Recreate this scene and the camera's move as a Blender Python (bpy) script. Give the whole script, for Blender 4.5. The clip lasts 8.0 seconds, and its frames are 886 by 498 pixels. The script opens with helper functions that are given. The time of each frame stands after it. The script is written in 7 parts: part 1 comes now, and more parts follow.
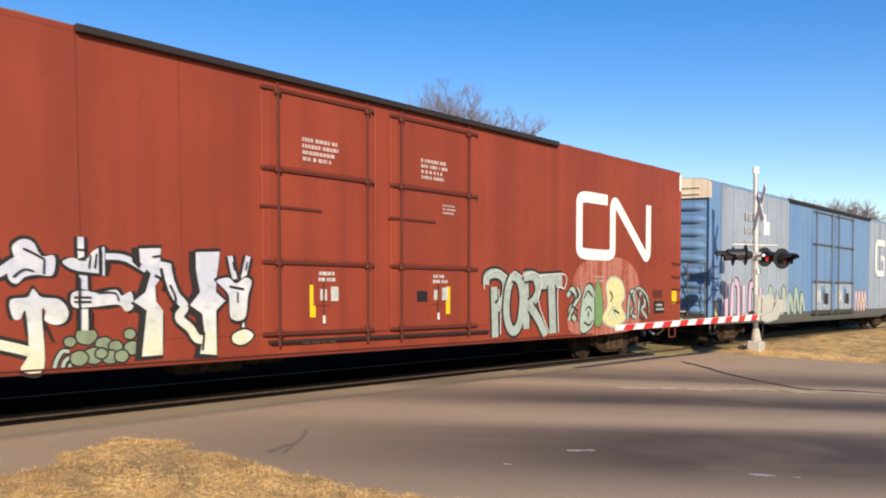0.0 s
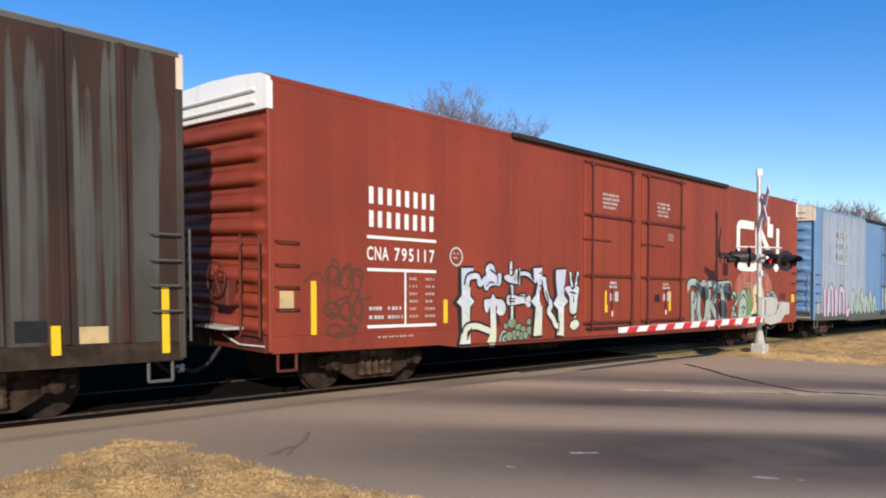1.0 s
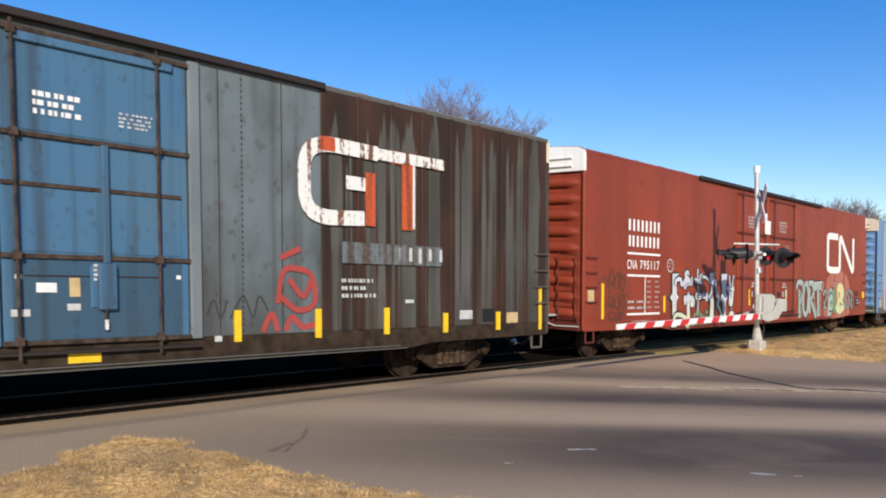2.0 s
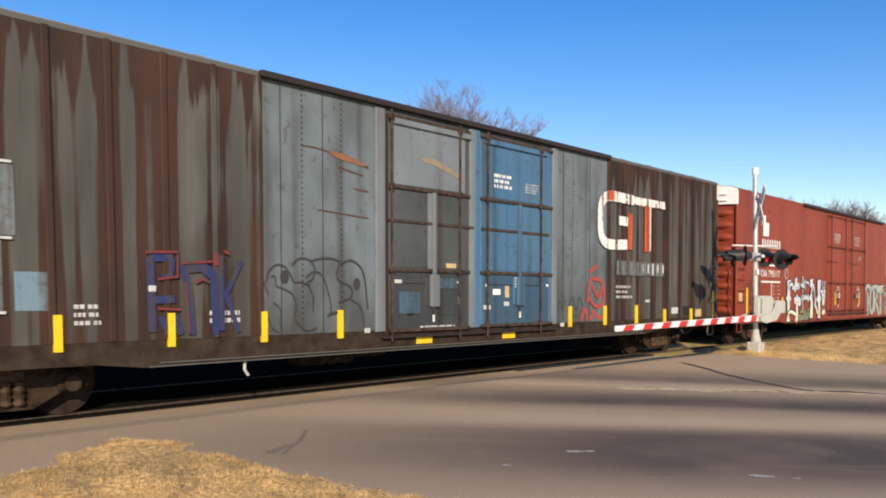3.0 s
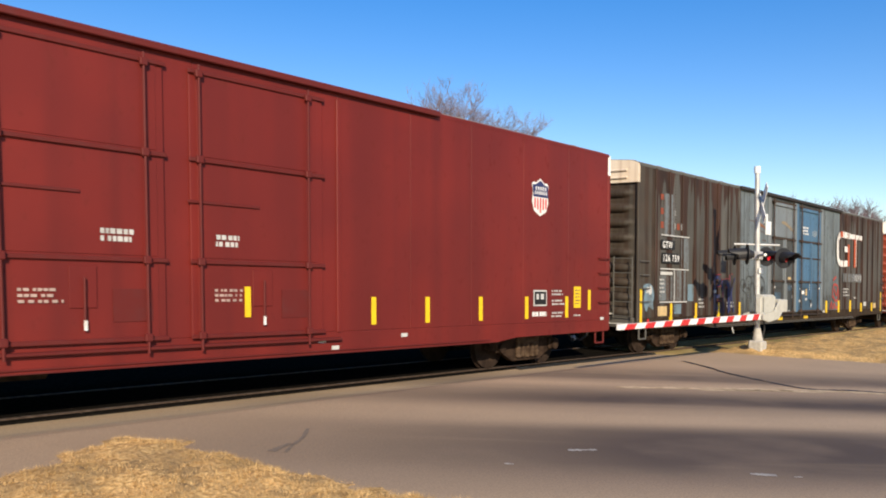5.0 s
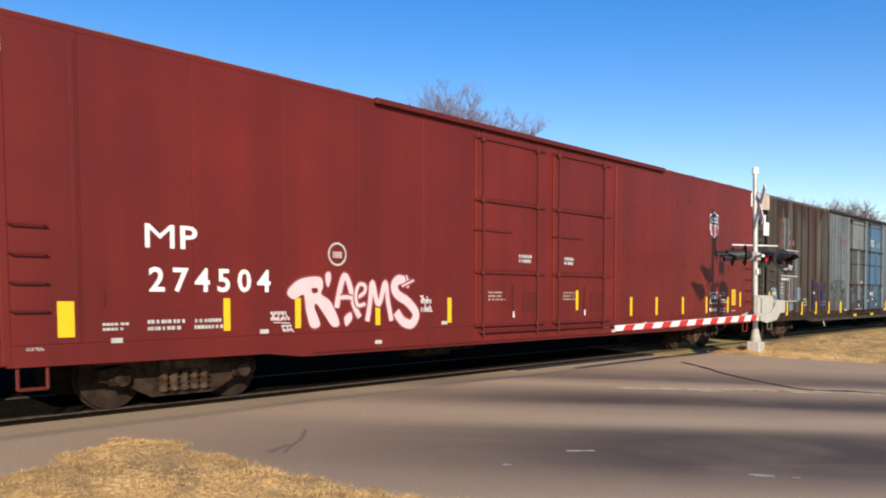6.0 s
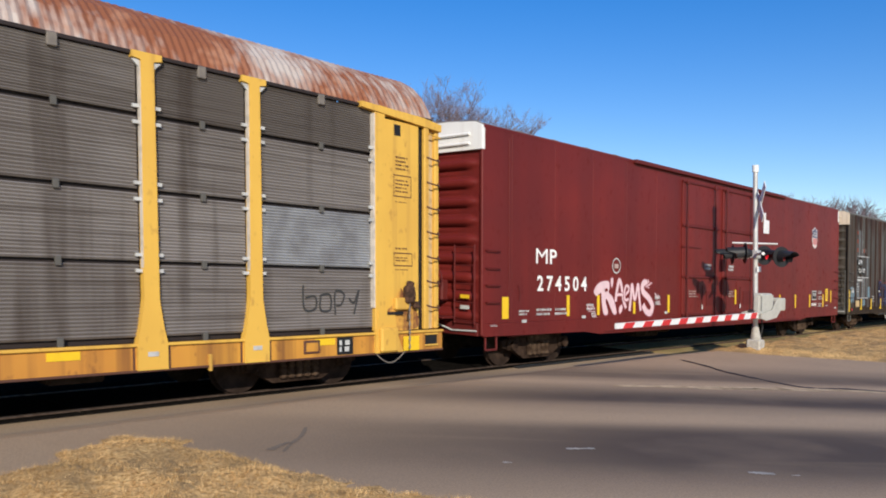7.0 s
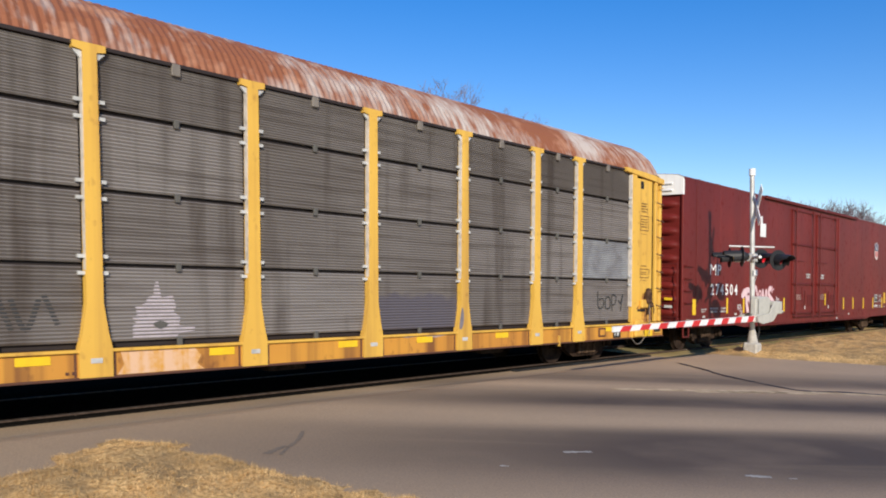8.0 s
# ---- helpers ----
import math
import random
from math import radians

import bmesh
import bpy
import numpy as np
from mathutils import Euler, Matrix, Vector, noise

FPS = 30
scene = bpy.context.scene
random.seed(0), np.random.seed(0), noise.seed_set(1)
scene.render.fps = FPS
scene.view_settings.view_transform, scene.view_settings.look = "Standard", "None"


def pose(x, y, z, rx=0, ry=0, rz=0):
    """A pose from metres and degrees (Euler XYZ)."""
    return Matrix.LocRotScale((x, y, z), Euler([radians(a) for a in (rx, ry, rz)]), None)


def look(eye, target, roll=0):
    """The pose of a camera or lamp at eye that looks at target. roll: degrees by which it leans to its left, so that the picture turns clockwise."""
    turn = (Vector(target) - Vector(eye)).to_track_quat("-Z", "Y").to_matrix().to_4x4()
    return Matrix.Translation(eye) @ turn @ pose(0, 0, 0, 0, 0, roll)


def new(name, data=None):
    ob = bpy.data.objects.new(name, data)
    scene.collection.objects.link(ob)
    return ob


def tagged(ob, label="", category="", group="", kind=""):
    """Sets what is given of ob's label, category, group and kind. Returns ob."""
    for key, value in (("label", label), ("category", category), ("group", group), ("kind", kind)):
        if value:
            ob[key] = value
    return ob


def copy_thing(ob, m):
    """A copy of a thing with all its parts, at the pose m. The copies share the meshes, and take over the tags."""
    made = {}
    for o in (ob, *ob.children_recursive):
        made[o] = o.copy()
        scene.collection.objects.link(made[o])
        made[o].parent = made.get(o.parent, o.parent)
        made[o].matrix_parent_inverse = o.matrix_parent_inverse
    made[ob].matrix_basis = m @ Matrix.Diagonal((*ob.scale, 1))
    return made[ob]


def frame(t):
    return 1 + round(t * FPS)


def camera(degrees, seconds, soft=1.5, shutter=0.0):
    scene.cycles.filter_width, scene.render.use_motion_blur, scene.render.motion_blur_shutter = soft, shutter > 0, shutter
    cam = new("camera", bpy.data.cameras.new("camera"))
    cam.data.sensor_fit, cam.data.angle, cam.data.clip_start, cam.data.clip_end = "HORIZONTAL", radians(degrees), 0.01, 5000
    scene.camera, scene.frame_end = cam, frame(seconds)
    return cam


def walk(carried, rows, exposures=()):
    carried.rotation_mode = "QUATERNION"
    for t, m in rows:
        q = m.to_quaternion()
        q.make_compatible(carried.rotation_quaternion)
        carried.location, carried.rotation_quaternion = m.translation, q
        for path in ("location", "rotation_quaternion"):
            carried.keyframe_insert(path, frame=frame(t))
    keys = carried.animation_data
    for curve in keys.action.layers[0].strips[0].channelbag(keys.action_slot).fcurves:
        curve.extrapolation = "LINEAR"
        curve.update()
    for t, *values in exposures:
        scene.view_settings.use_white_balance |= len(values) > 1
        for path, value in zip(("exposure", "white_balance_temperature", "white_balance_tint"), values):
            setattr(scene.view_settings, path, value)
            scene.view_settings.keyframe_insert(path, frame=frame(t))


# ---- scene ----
# The camera: hand-held on the spot, beside the road; x runs along the track, the way the train goes; y across it.
EYE = Vector((0.0, 0.0, 1.969))
AIM, TILT, ROLL = 43.874, 1.605, 1.958


def aim(dx, dy):
    a, p = radians(AIM + dx * 0.0417), radians(TILT + dy * 0.0417)
    way = Vector((math.cos(a) * math.cos(p), math.sin(a) * math.cos(p), math.sin(p)))
    return look(EYE, EYE + way * 10, ROLL)


cam = camera(59.48, 8.0, 1.9, 1.61)
# a phone's sensor: it is read line by line from the top, each line exposed for about 2 ms
scene.cycles.rolling_shutter_type, scene.cycles.rolling_shutter_duration = "TOP", 0.04
walk(cam, [(0.0, aim(-3.9, -1.5)), (0.5, aim(0.0, 0.0)), (1.0, aim(1.5, 2.3)), (1.7, aim(-1.0, -1.0)), (2.5, aim(-3.8, -4.6)),
           (3.0, aim(-4.6, 0.0)), (3.5, aim(0.0, 0.0)), (4.0, aim(0.0, -3.0)), (4.5, aim(0.0, -3.0)), (5.2, aim(-2.4, -2.0)),
           (6.0, aim(-4.6, -0.8)), (6.5, aim(-4.6, -1.6)), (7.0, aim(-4.6, -4.5)), (7.5, aim(-4.6, -1.5)), (8.0, aim(-9.2, 1.5))],
     # the camera's own exposure and white balance drift with what fills its picture
     exposures=[(0.0, 0.16, 6700, 10), (0.5, 0.06, 6300, 10), (1.0, 0.0, 6050, 10), (1.7, 0.0, 6100, 10), (2.5, 0.04, 6250, 10), (3.0, 0.13, 6650, 10), (3.5, 0.20, 6800, 10),
                (4.0, 0.28, 6950, 10), (4.5, 0.24, 6900, 10), (5.2, 0.20, 6700, 10), (6.0, 0.13, 6500, 10), (6.5, 0.0, 6250, 10), (7.0, -0.12, 6000, 10), (7.5, -0.10, 6000, 10), (8.0, -0.04, 6050, 10)])

# ---- light: a low afternoon sun behind the camera, clear sky ----
SUN_WAY = Vector((1.0, 1.25, -0.70)).normalized()
world = bpy.data.worlds.new("sky")
scene.world = world
world.use_nodes = True
sky = world.node_tree.nodes.new("ShaderNodeTexSky")
sky.sky_type = "NISHITA"
sky.sun_disc = False
sky.sun_elevation = math.asin(-SUN_WAY.z)
sky.sun_rotation = math.atan2(-SUN_WAY.x, -SUN_WAY.y)
sky.air_density, sky.dust_density, sky.ozone_density = 1.0, 0.2, 2.2
background = world.node_tree.nodes["Background"]
background.inputs["Strength"].default_value = 0.188
deep = world.node_tree.nodes.new("ShaderNodeHueSaturation")
deep.inputs["Hue"].default_value, deep.inputs["Saturation"].default_value = 0.519, 1.47
world.node_tree.links.new(sky.outputs[0], deep.inputs["Color"])
soften = world.node_tree.nodes.new("ShaderNodeGamma")
soften.inputs["Gamma"].default_value = 0.85
world.node_tree.links.new(deep.outputs[0], soften.inputs["Color"])
world.node_tree.links.new(soften.outputs[0], background.inputs["Color"])
sun_data = bpy.data.lights.new("sun", "SUN")
sun_data.energy, sun_data.angle, sun_data.color = 5.2, radians(0.6), (1.0, 0.87, 0.68)
sun = new("sun", sun_data)
sun.matrix_world = look((-20, -30, 40), Vector((-20, -30, 40)) + SUN_WAY)


# ---- materials ----
def nodes_of(name, rough=0.6, metal=0.0, shine=0.25):
    m = bpy.data.materials.new(name)
    m.use_nodes = True
    nt = m.node_tree
    b = nt.nodes["Principled BSDF"]
    b.inputs["Roughness"].default_value = rough
    b.inputs["Metallic"].default_value = metal
    b.inputs["Specular IOR Level"].default_value = shine
    tc = nt.nodes.new("ShaderNodeTexCoord")
    return m, nt, b, tc


def noise_at(nt, tc, scale, detail=4.0, stretch=(1, 1, 1), turn=0.0, coord="Object"):
    mp = nt.nodes.new("ShaderNodeMapping")
    mp.inputs["Scale"].default_value = stretch
    source = tc.outputs[coord]
    if turn:
        tw = nt.nodes.new("ShaderNodeMapping")
        tw.inputs["Rotation"].default_value = (0, 0, radians(turn))
        nt.links.new(source, tw.inputs["Vector"])
        source = tw.outputs[0]
    nt.links.new(source, mp.inputs["Vector"])
    n = nt.nodes.new("ShaderNodeTexNoise")
    n.inputs["Scale"].default_value = scale
    n.inputs["Detail"].default_value = detail
    nt.links.new(mp.outputs[0], n.inputs["Vector"])
    return n.outputs["Fac"]


def ramp(nt, value, lo, hi, a=0.0, b=1.0):
    r = nt.nodes.new("ShaderNodeMapRange")
    r.inputs["From Min"].default_value, r.inputs["From Max"].default_value = lo, hi
    r.inputs["To Min"].default_value, r.inputs["To Max"].default_value = a, b
    nt.links.new(value, r.inputs["Value"])
    return r.outputs[0]


def maths(nt, op, a, b):
    n = nt.nodes.new("ShaderNodeMath")
    n.operation = op
    for k, v in ((0, a), (1, b)):
        if isinstance(v, (int, float)):
            n.inputs[k].default_value = v
        else:
            nt.links.new(v, n.inputs[k])
    return n.outputs[0]


def mix(nt, fac, a, b):
    n = nt.nodes.new("ShaderNodeMix")
    n.data_type = "RGBA"
    for k, v in ((6, a), (7, b)):
        if isinstance(v, tuple):
            n.inputs[k].default_value = (*v, 1)
        else:
            nt.links.new(v, n.inputs[k])
    if isinstance(fac, (int, float)):
        n.inputs[0].default_value = fac
    else:
        nt.links.new(fac, n.inputs[0])
    return n.outputs[2]


def bump(nt, b, height, strength, distance):
    n = nt.nodes.new("ShaderNodeBump")
    n.inputs["Strength"].default_value, n.inputs["Distance"].default_value = strength, distance
    nt.links.new(height, n.inputs["Height"])
    nt.links.new(n.outputs[0], b.inputs["Normal"])


def painted(name, base, faded, dirt, streak=0.35, rough=0.5, wave=0.02, cut=(0.52, 0.72), banded=False, dirt_shade=None):
    """Weathered car paint: broad fading, dirt that ran down in streaks, fine speckle, slightly wavy sheet."""
    m, nt, b, tc = nodes_of(name, rough)
    broad = ramp(nt, noise_at(nt, tc, 0.7, 3), 0.3, 0.7)
    run = ramp(nt, noise_at(nt, tc, 1.0, 6, (3.2, 3.2, 0.10)), cut[0], cut[1])
    spots = ramp(nt, noise_at(nt, tc, 9.0, 5, (1, 1, 0.6)), 0.60, 0.72)
    col = mix(nt, broad, base, faded)
    col = mix(nt, maths(nt, "MULTIPLY", run, streak), col, dirt)
    col = mix(nt, maths(nt, "MULTIPLY", spots, streak * 0.6), col, dirt)
    if dirt_shade:   # cloudy dirt, plus a painted fall-off of light: darker towards the bottom
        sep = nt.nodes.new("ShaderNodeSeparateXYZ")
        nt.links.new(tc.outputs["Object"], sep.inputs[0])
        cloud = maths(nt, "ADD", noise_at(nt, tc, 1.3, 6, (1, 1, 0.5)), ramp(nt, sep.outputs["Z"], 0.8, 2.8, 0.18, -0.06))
        col = mix(nt, ramp(nt, cloud, 0.42, 0.72, 0.0, 0.8), col, dirt_shade)
    if banded:   # broad upright bands where rain has washed the sheets unevenly
        band = ramp(nt, noise_at(nt, tc, 1.0, 2, (1.5, 1.5, 0.07)), 0.40, 0.62, 0.0, 0.55)
        col = mix(nt, band, col, tuple(0.55 * f + 0.45 * d for f, d in zip(faded, dirt)))
    nt.links.new(col, b.inputs["Base Color"])
    nt.links.new(ramp(nt, spots, 0, 1, rough, rough + 0.25), b.inputs["Roughness"])
    bump(nt, b, noise_at(nt, tc, 1.1, 2), 0.5, wave)
    return m


def rusted(name, base, rust, dark, reach, cut):
    """Old paint over which rust has run down from the roof line."""
    m, nt, b, tc = nodes_of(name, 0.7)
    sep = nt.nodes.new("ShaderNodeSeparateXYZ")
    nt.links.new(tc.outputs["Object"], sep.inputs[0])
    high = ramp(nt, sep.outputs["Z"], reach[0], reach[1])
    run = noise_at(nt, tc, 1.0, 3, (5.5, 5.5, 0.06))
    fine = noise_at(nt, tc, 6.0, 6, (2.0, 2.0, 0.12))
    mask = maths(nt, "ADD", maths(nt, "MULTIPLY", run, 0.75), maths(nt, "MULTIPLY", fine, 0.25))
    mask = ramp(nt, maths(nt, "ADD", mask, maths(nt, "MULTIPLY", high, 0.17)), cut[0], cut[1])
    tone = mix(nt, ramp(nt, noise_at(nt, tc, 1.4, 5), 0.35, 0.65), rust, dark)
    under = mix(nt, ramp(nt, noise_at(nt, tc, 0.9, 4), 0.35, 0.65), base, tuple(c * 0.62 for c in base))
    nt.links.new(mix(nt, mask, under, tone), b.inputs["Base Color"])
    bump(nt, b, fine, 0.4, 0.01)
    return m


def rusted_panels():
    """Grey paint between posts 0.70 m apart; rust spreads from the posts and runs down from the eave."""
    m, nt, b, tc = nodes_of("rust_run_paint", 0.7)
    sep = nt.nodes.new("ShaderNodeSeparateXYZ")
    nt.links.new(tc.outputs["Object"], sep.inputs[0])
    cell = maths(nt, "FRACT", maths(nt, "DIVIDE", maths(nt, "SUBTRACT", sep.outputs["X"], 0.72), 0.698), 0.0)
    post = maths(nt, "MULTIPLY", maths(nt, "ABSOLUTE", maths(nt, "SUBTRACT", cell, 0.5), 0.0), 2.0)
    run = noise_at(nt, tc, 1.0, 2, (5.0, 5.0, 0.045))
    fine = noise_at(nt, tc, 6.0, 6, (3.0, 3.0, 0.07))
    broad = noise_at(nt, tc, 0.45, 3)
    high = ramp(nt, maths(nt, "ADD", sep.outputs["Z"], ramp(nt, run, 0.3, 0.7, -0.55, 0.55)), 3.95, 4.65)
    rust = maths(nt, "ADD", ramp(nt, post, 0.50, 0.72, 0.0, 0.20), run)
    rust = maths(nt, "ADD", rust, maths(nt, "MULTIPLY", fine, 0.30))
    rust = maths(nt, "ADD", rust, maths(nt, "MULTIPLY", broad, 0.45))
    rust = maths(nt, "ADD", rust, maths(nt, "MULTIPLY", high, 0.42))
    mask = ramp(nt, rust, 0.915, 1.00)
    tone = mix(nt, ramp(nt, noise_at(nt, tc, 1.3, 6, (1, 1, 0.4)), 0.35, 0.65), (0.056, 0.027, 0.018), (0.028, 0.017, 0.013))
    under = mix(nt, ramp(nt, noise_at(nt, tc, 0.9, 4, (2.0, 2.0, 0.3)), 0.35, 0.65), (0.100, 0.097, 0.088), (0.056, 0.053, 0.046))
    # dirt clouds over the grey, with low shade painted in by height
    dirt_shade = ramp(nt, maths(nt, "ADD", noise_at(nt, tc, 1.6, 6, (1, 1, 0.5)), ramp(nt, sep.outputs["Z"], 0.9, 2.4, 0.16, -0.1)), 0.45, 0.70, 0.0, 0.75)
    under = mix(nt, dirt_shade, under, (0.050, 0.042, 0.034))
    nt.links.new(mix(nt, mask, under, tone), b.inputs["Base Color"])
    bump(nt, b, fine, 0.4, 0.01)
    return m


def worn_paint(name, base, rust, cut):
    """Lettering paint that rust has broken through in upright streaks."""
    m, nt, b, tc = nodes_of(name, 0.7)
    run = noise_at(nt, tc, 1.0, 6, (9.0, 9.0, 0.5))
    spots = noise_at(nt, tc, 14.0, 5)
    mask = ramp(nt, maths(nt, "ADD", maths(nt, "MULTIPLY", run, 0.7), maths(nt, "MULTIPLY", spots, 0.3)), cut[0], cut[1])
    nt.links.new(mix(nt, mask, base, rust), b.inputs["Base Color"])
    return m


def grainy(name, a, c, scale, rough=0.8, metal=0.0, depth=0.01, second=None, strength=0.6, shine=0.08):
    m, nt, b, tc = nodes_of(name, rough, metal, shine)
    n = noise_at(nt, tc, scale, 8)
    col = mix(nt, ramp(nt, n, 0.35, 0.65), a, c)
    if second:
        col = mix(nt, ramp(nt, noise_at(nt, tc, scale * 0.08, 4), 0.42, 0.66), col, second)
    nt.links.new(col, b.inputs["Base Color"])
    bump(nt, b, n, strength, depth)
    return m


def plain(name, c, rough=0.5, metal=0.0, wear=0.25):
    """Paint or plastic of one colour with slight wear."""
    m, nt, b, tc = nodes_of(name, rough, metal)
    n = ramp(nt, noise_at(nt, tc, 7.0, 6), 0.45, 0.75, 0.0, wear)
    nt.links.new(mix(nt, n, c, tuple(0.45 * v + 0.03 for v in c)), b.inputs["Base Color"])
    return m


def asphalt_material():
    """Bleached asphalt; the tyre paths of a road that runs slantwise over the crossing are worn in dark, with sand between."""
    m, nt, b, tc = nodes_of("asphalt", 0.9, 0.0, 0.12)
    tw = nt.nodes.new("ShaderNodeMapping")
    tw.inputs["Rotation"].default_value = (0, 0, radians(-135))
    nt.links.new(tc.outputs["Object"], tw.inputs["Vector"])
    sep = nt.nodes.new("ShaderNodeSeparateXYZ")
    nt.links.new(tw.outputs[0], sep.inputs[0])
    stone = noise_at(nt, tc, 55.0, 4)
    soft = noise_at(nt, tc, 1.0, 3, (0.06, 0.35, 1), -135)
    blotch = noise_at(nt, tc, 0.8, 6)
    dusty = noise_at(nt, tc, 1.0, 5, (0.09, 1.1, 1), -135)
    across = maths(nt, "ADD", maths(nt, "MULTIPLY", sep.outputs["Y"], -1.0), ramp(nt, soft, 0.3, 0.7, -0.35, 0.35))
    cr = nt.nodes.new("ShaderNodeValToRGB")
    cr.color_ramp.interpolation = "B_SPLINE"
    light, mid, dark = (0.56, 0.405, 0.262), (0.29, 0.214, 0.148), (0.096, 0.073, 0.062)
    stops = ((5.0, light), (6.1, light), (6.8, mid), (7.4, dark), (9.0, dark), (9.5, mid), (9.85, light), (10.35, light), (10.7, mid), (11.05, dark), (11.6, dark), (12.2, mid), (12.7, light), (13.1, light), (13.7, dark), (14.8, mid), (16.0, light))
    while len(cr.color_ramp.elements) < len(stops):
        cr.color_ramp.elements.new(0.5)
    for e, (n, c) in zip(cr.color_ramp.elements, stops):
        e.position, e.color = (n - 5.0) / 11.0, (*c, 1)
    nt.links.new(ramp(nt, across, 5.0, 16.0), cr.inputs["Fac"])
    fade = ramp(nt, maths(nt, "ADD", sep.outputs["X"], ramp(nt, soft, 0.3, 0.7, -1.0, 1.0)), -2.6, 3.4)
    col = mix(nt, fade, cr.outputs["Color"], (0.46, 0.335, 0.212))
    col = mix(nt, ramp(nt, blotch, 0.45, 0.72, 0, 0.28), col, (0.41, 0.300, 0.205))
    col = mix(nt, ramp(nt, dusty, 0.54, 0.72, 0, 0.40), col, (0.50, 0.37, 0.235))
    col = mix(nt, ramp(nt, stone, 0.35, 0.7, 0.0, 0.35), col, (0.11, 0.09, 0.075))
    nt.links.new(col, b.inputs["Base Color"])
    bump(nt, b, stone, 0.6, 0.008)
    return m


def galvanised_rust():
    m, nt, b, tc = nodes_of("roof_metal", 0.65, 0.15)
    patch = noise_at(nt, tc, 0.5, 6, (0.7, 0.9, 0.9))
    fine = noise_at(nt, tc, 5.0, 6, (1.6, 0.5, 0.5))
    mask = ramp(nt, maths(nt, "ADD", maths(nt, "MULTIPLY", patch, 0.7), maths(nt, "MULTIPLY", fine, 0.3)), 0.44, 0.56)
    col = mix(nt, mask, (0.52, 0.45, 0.395), (0.27, 0.10, 0.048))
    col = mix(nt, ramp(nt, noise_at(nt, tc, 3.0, 5), 0.55, 0.7, 0, 0.6), col, (0.48, 0.25, 0.15))
    nt.links.new(col, b.inputs["Base Color"])
    bump(nt, b, fine, 0.3, 0.01)
    return m


def rack_metal(name="rack_panel", spray=None):
    """Grimy galvanised panels; the sprayed one has a worn coat of paint up to a ragged upper edge."""
    m, nt, b, tc = nodes_of(name, 0.7, 0.1)
    info = nt.nodes.new("ShaderNodeObjectInfo")
    run = noise_at(nt, tc, 1.0, 6, (3.0, 3.0, 0.25))
    broad = noise_at(nt, tc, 0.8, 5)
    col = mix(nt, info.outputs["Random"], (0.150, 0.132, 0.120), (0.262, 0.240, 0.226))
    col = mix(nt, ramp(nt, run, 0.52, 0.70, 0, 0.65), col, (0.066, 0.050, 0.040))
    col = mix(nt, ramp(nt, broad, 0.52, 0.70, 0, 0.5), col, (0.27, 0.25, 0.235))
    col = mix(nt, ramp(nt, noise_at(nt, tc, 1.0, 6, (0.5, 1, 14.0)), 0.5, 0.72, 0, 0.60), col, (0.078, 0.062, 0.052))
    if spray:
        sep = nt.nodes.new("ShaderNodeSeparateXYZ")
        nt.links.new(tc.outputs["Object"], sep.inputs[0])
        edge = maths(nt, "ADD", sep.outputs["Z"], ramp(nt, noise_at(nt, tc, 2.5, 4), 0.3, 0.7, -0.10, 0.10))
        col = mix(nt, ramp(nt, edge, 1.50, 1.60, 0.85, 0.0), col, spray)
    nt.links.new(col, b.inputs["Base Color"])
    return m


ASPHALT = asphalt_material()
DRY_GRASS = grainy("dry_grass", (0.40, 0.225, 0.075), (0.88, 0.585, 0.25), 26.0, 0.95, 0, 0.03, (0.34, 0.23, 0.11), 0.8)
FIELD = grainy("field_soil", (0.44, 0.31, 0.13), (0.58, 0.43, 0.20), 3.0, 0.95, 0, 0.05, (0.26, 0.22, 0.10))
BLADE, _nt, _b, _tc = nodes_of("straw", 0.9, 0.0, 0.05)
_geo = _nt.nodes.new("ShaderNodeNewGeometry")
_c = mix(_nt, _geo.outputs["Random Per Island"], (0.42, 0.235, 0.075), (0.95, 0.66, 0.31))
_nt.links.new(mix(_nt, ramp(_nt, noise_at(_nt, _tc, 1.6, 4), 0.45, 0.66, 0, 0.8), _c, (0.36, 0.23, 0.095)), _b.inputs["Base Color"])
GRAVEL = grainy("gravel", (0.05, 0.042, 0.036), (0.17, 0.145, 0.12), 30.0, 0.95, 0, 0.05)
CONCRETE = grainy("concrete", (0.36, 0.34, 0.30), (0.48, 0.46, 0.42), 14.0, 0.9)
TAR = plain("tar", (0.02, 0.02, 0.02), 0.6)
ROAD_PAINT = plain("road_paint", (0.46, 0.43, 0.38), 0.8, 0, 1.0)
RAIL_STEEL = grainy("rail_steel", (0.06, 0.040, 0.030), (0.11, 0.080, 0.062), 10.0, 0.8, 0.2)
BARK = grainy("bark", (0.14, 0.11, 0.105), (0.22, 0.18, 0.175), 12.0, 0.95)
TWIG = plain("twig", (0.215, 0.170, 0.185), 0.9)

RED_CN = painted("oxide_red_paint", (0.285, 0.052, 0.025), (0.235, 0.043, 0.023), (0.12, 0.025, 0.016), 0.30, banded=True)
RED_MP = painted("maroon_paint", (0.172, 0.0185, 0.014), (0.128, 0.015, 0.013), (0.072, 0.012, 0.011), 0.30, banded=True)
GREY_GT = painted("grey_blue_paint", (0.155, 0.188, 0.208), (0.112, 0.133, 0.140), (0.045, 0.034, 0.026), 0.75, 0.55, dirt_shade=(0.050, 0.047, 0.042))
GREY_DOOR = painted("grey_door_paint", (0.082, 0.090, 0.092), (0.055, 0.058, 0.057), (0.045, 0.034, 0.025), 0.7, 0.55, dirt_shade=(0.036, 0.031, 0.026))
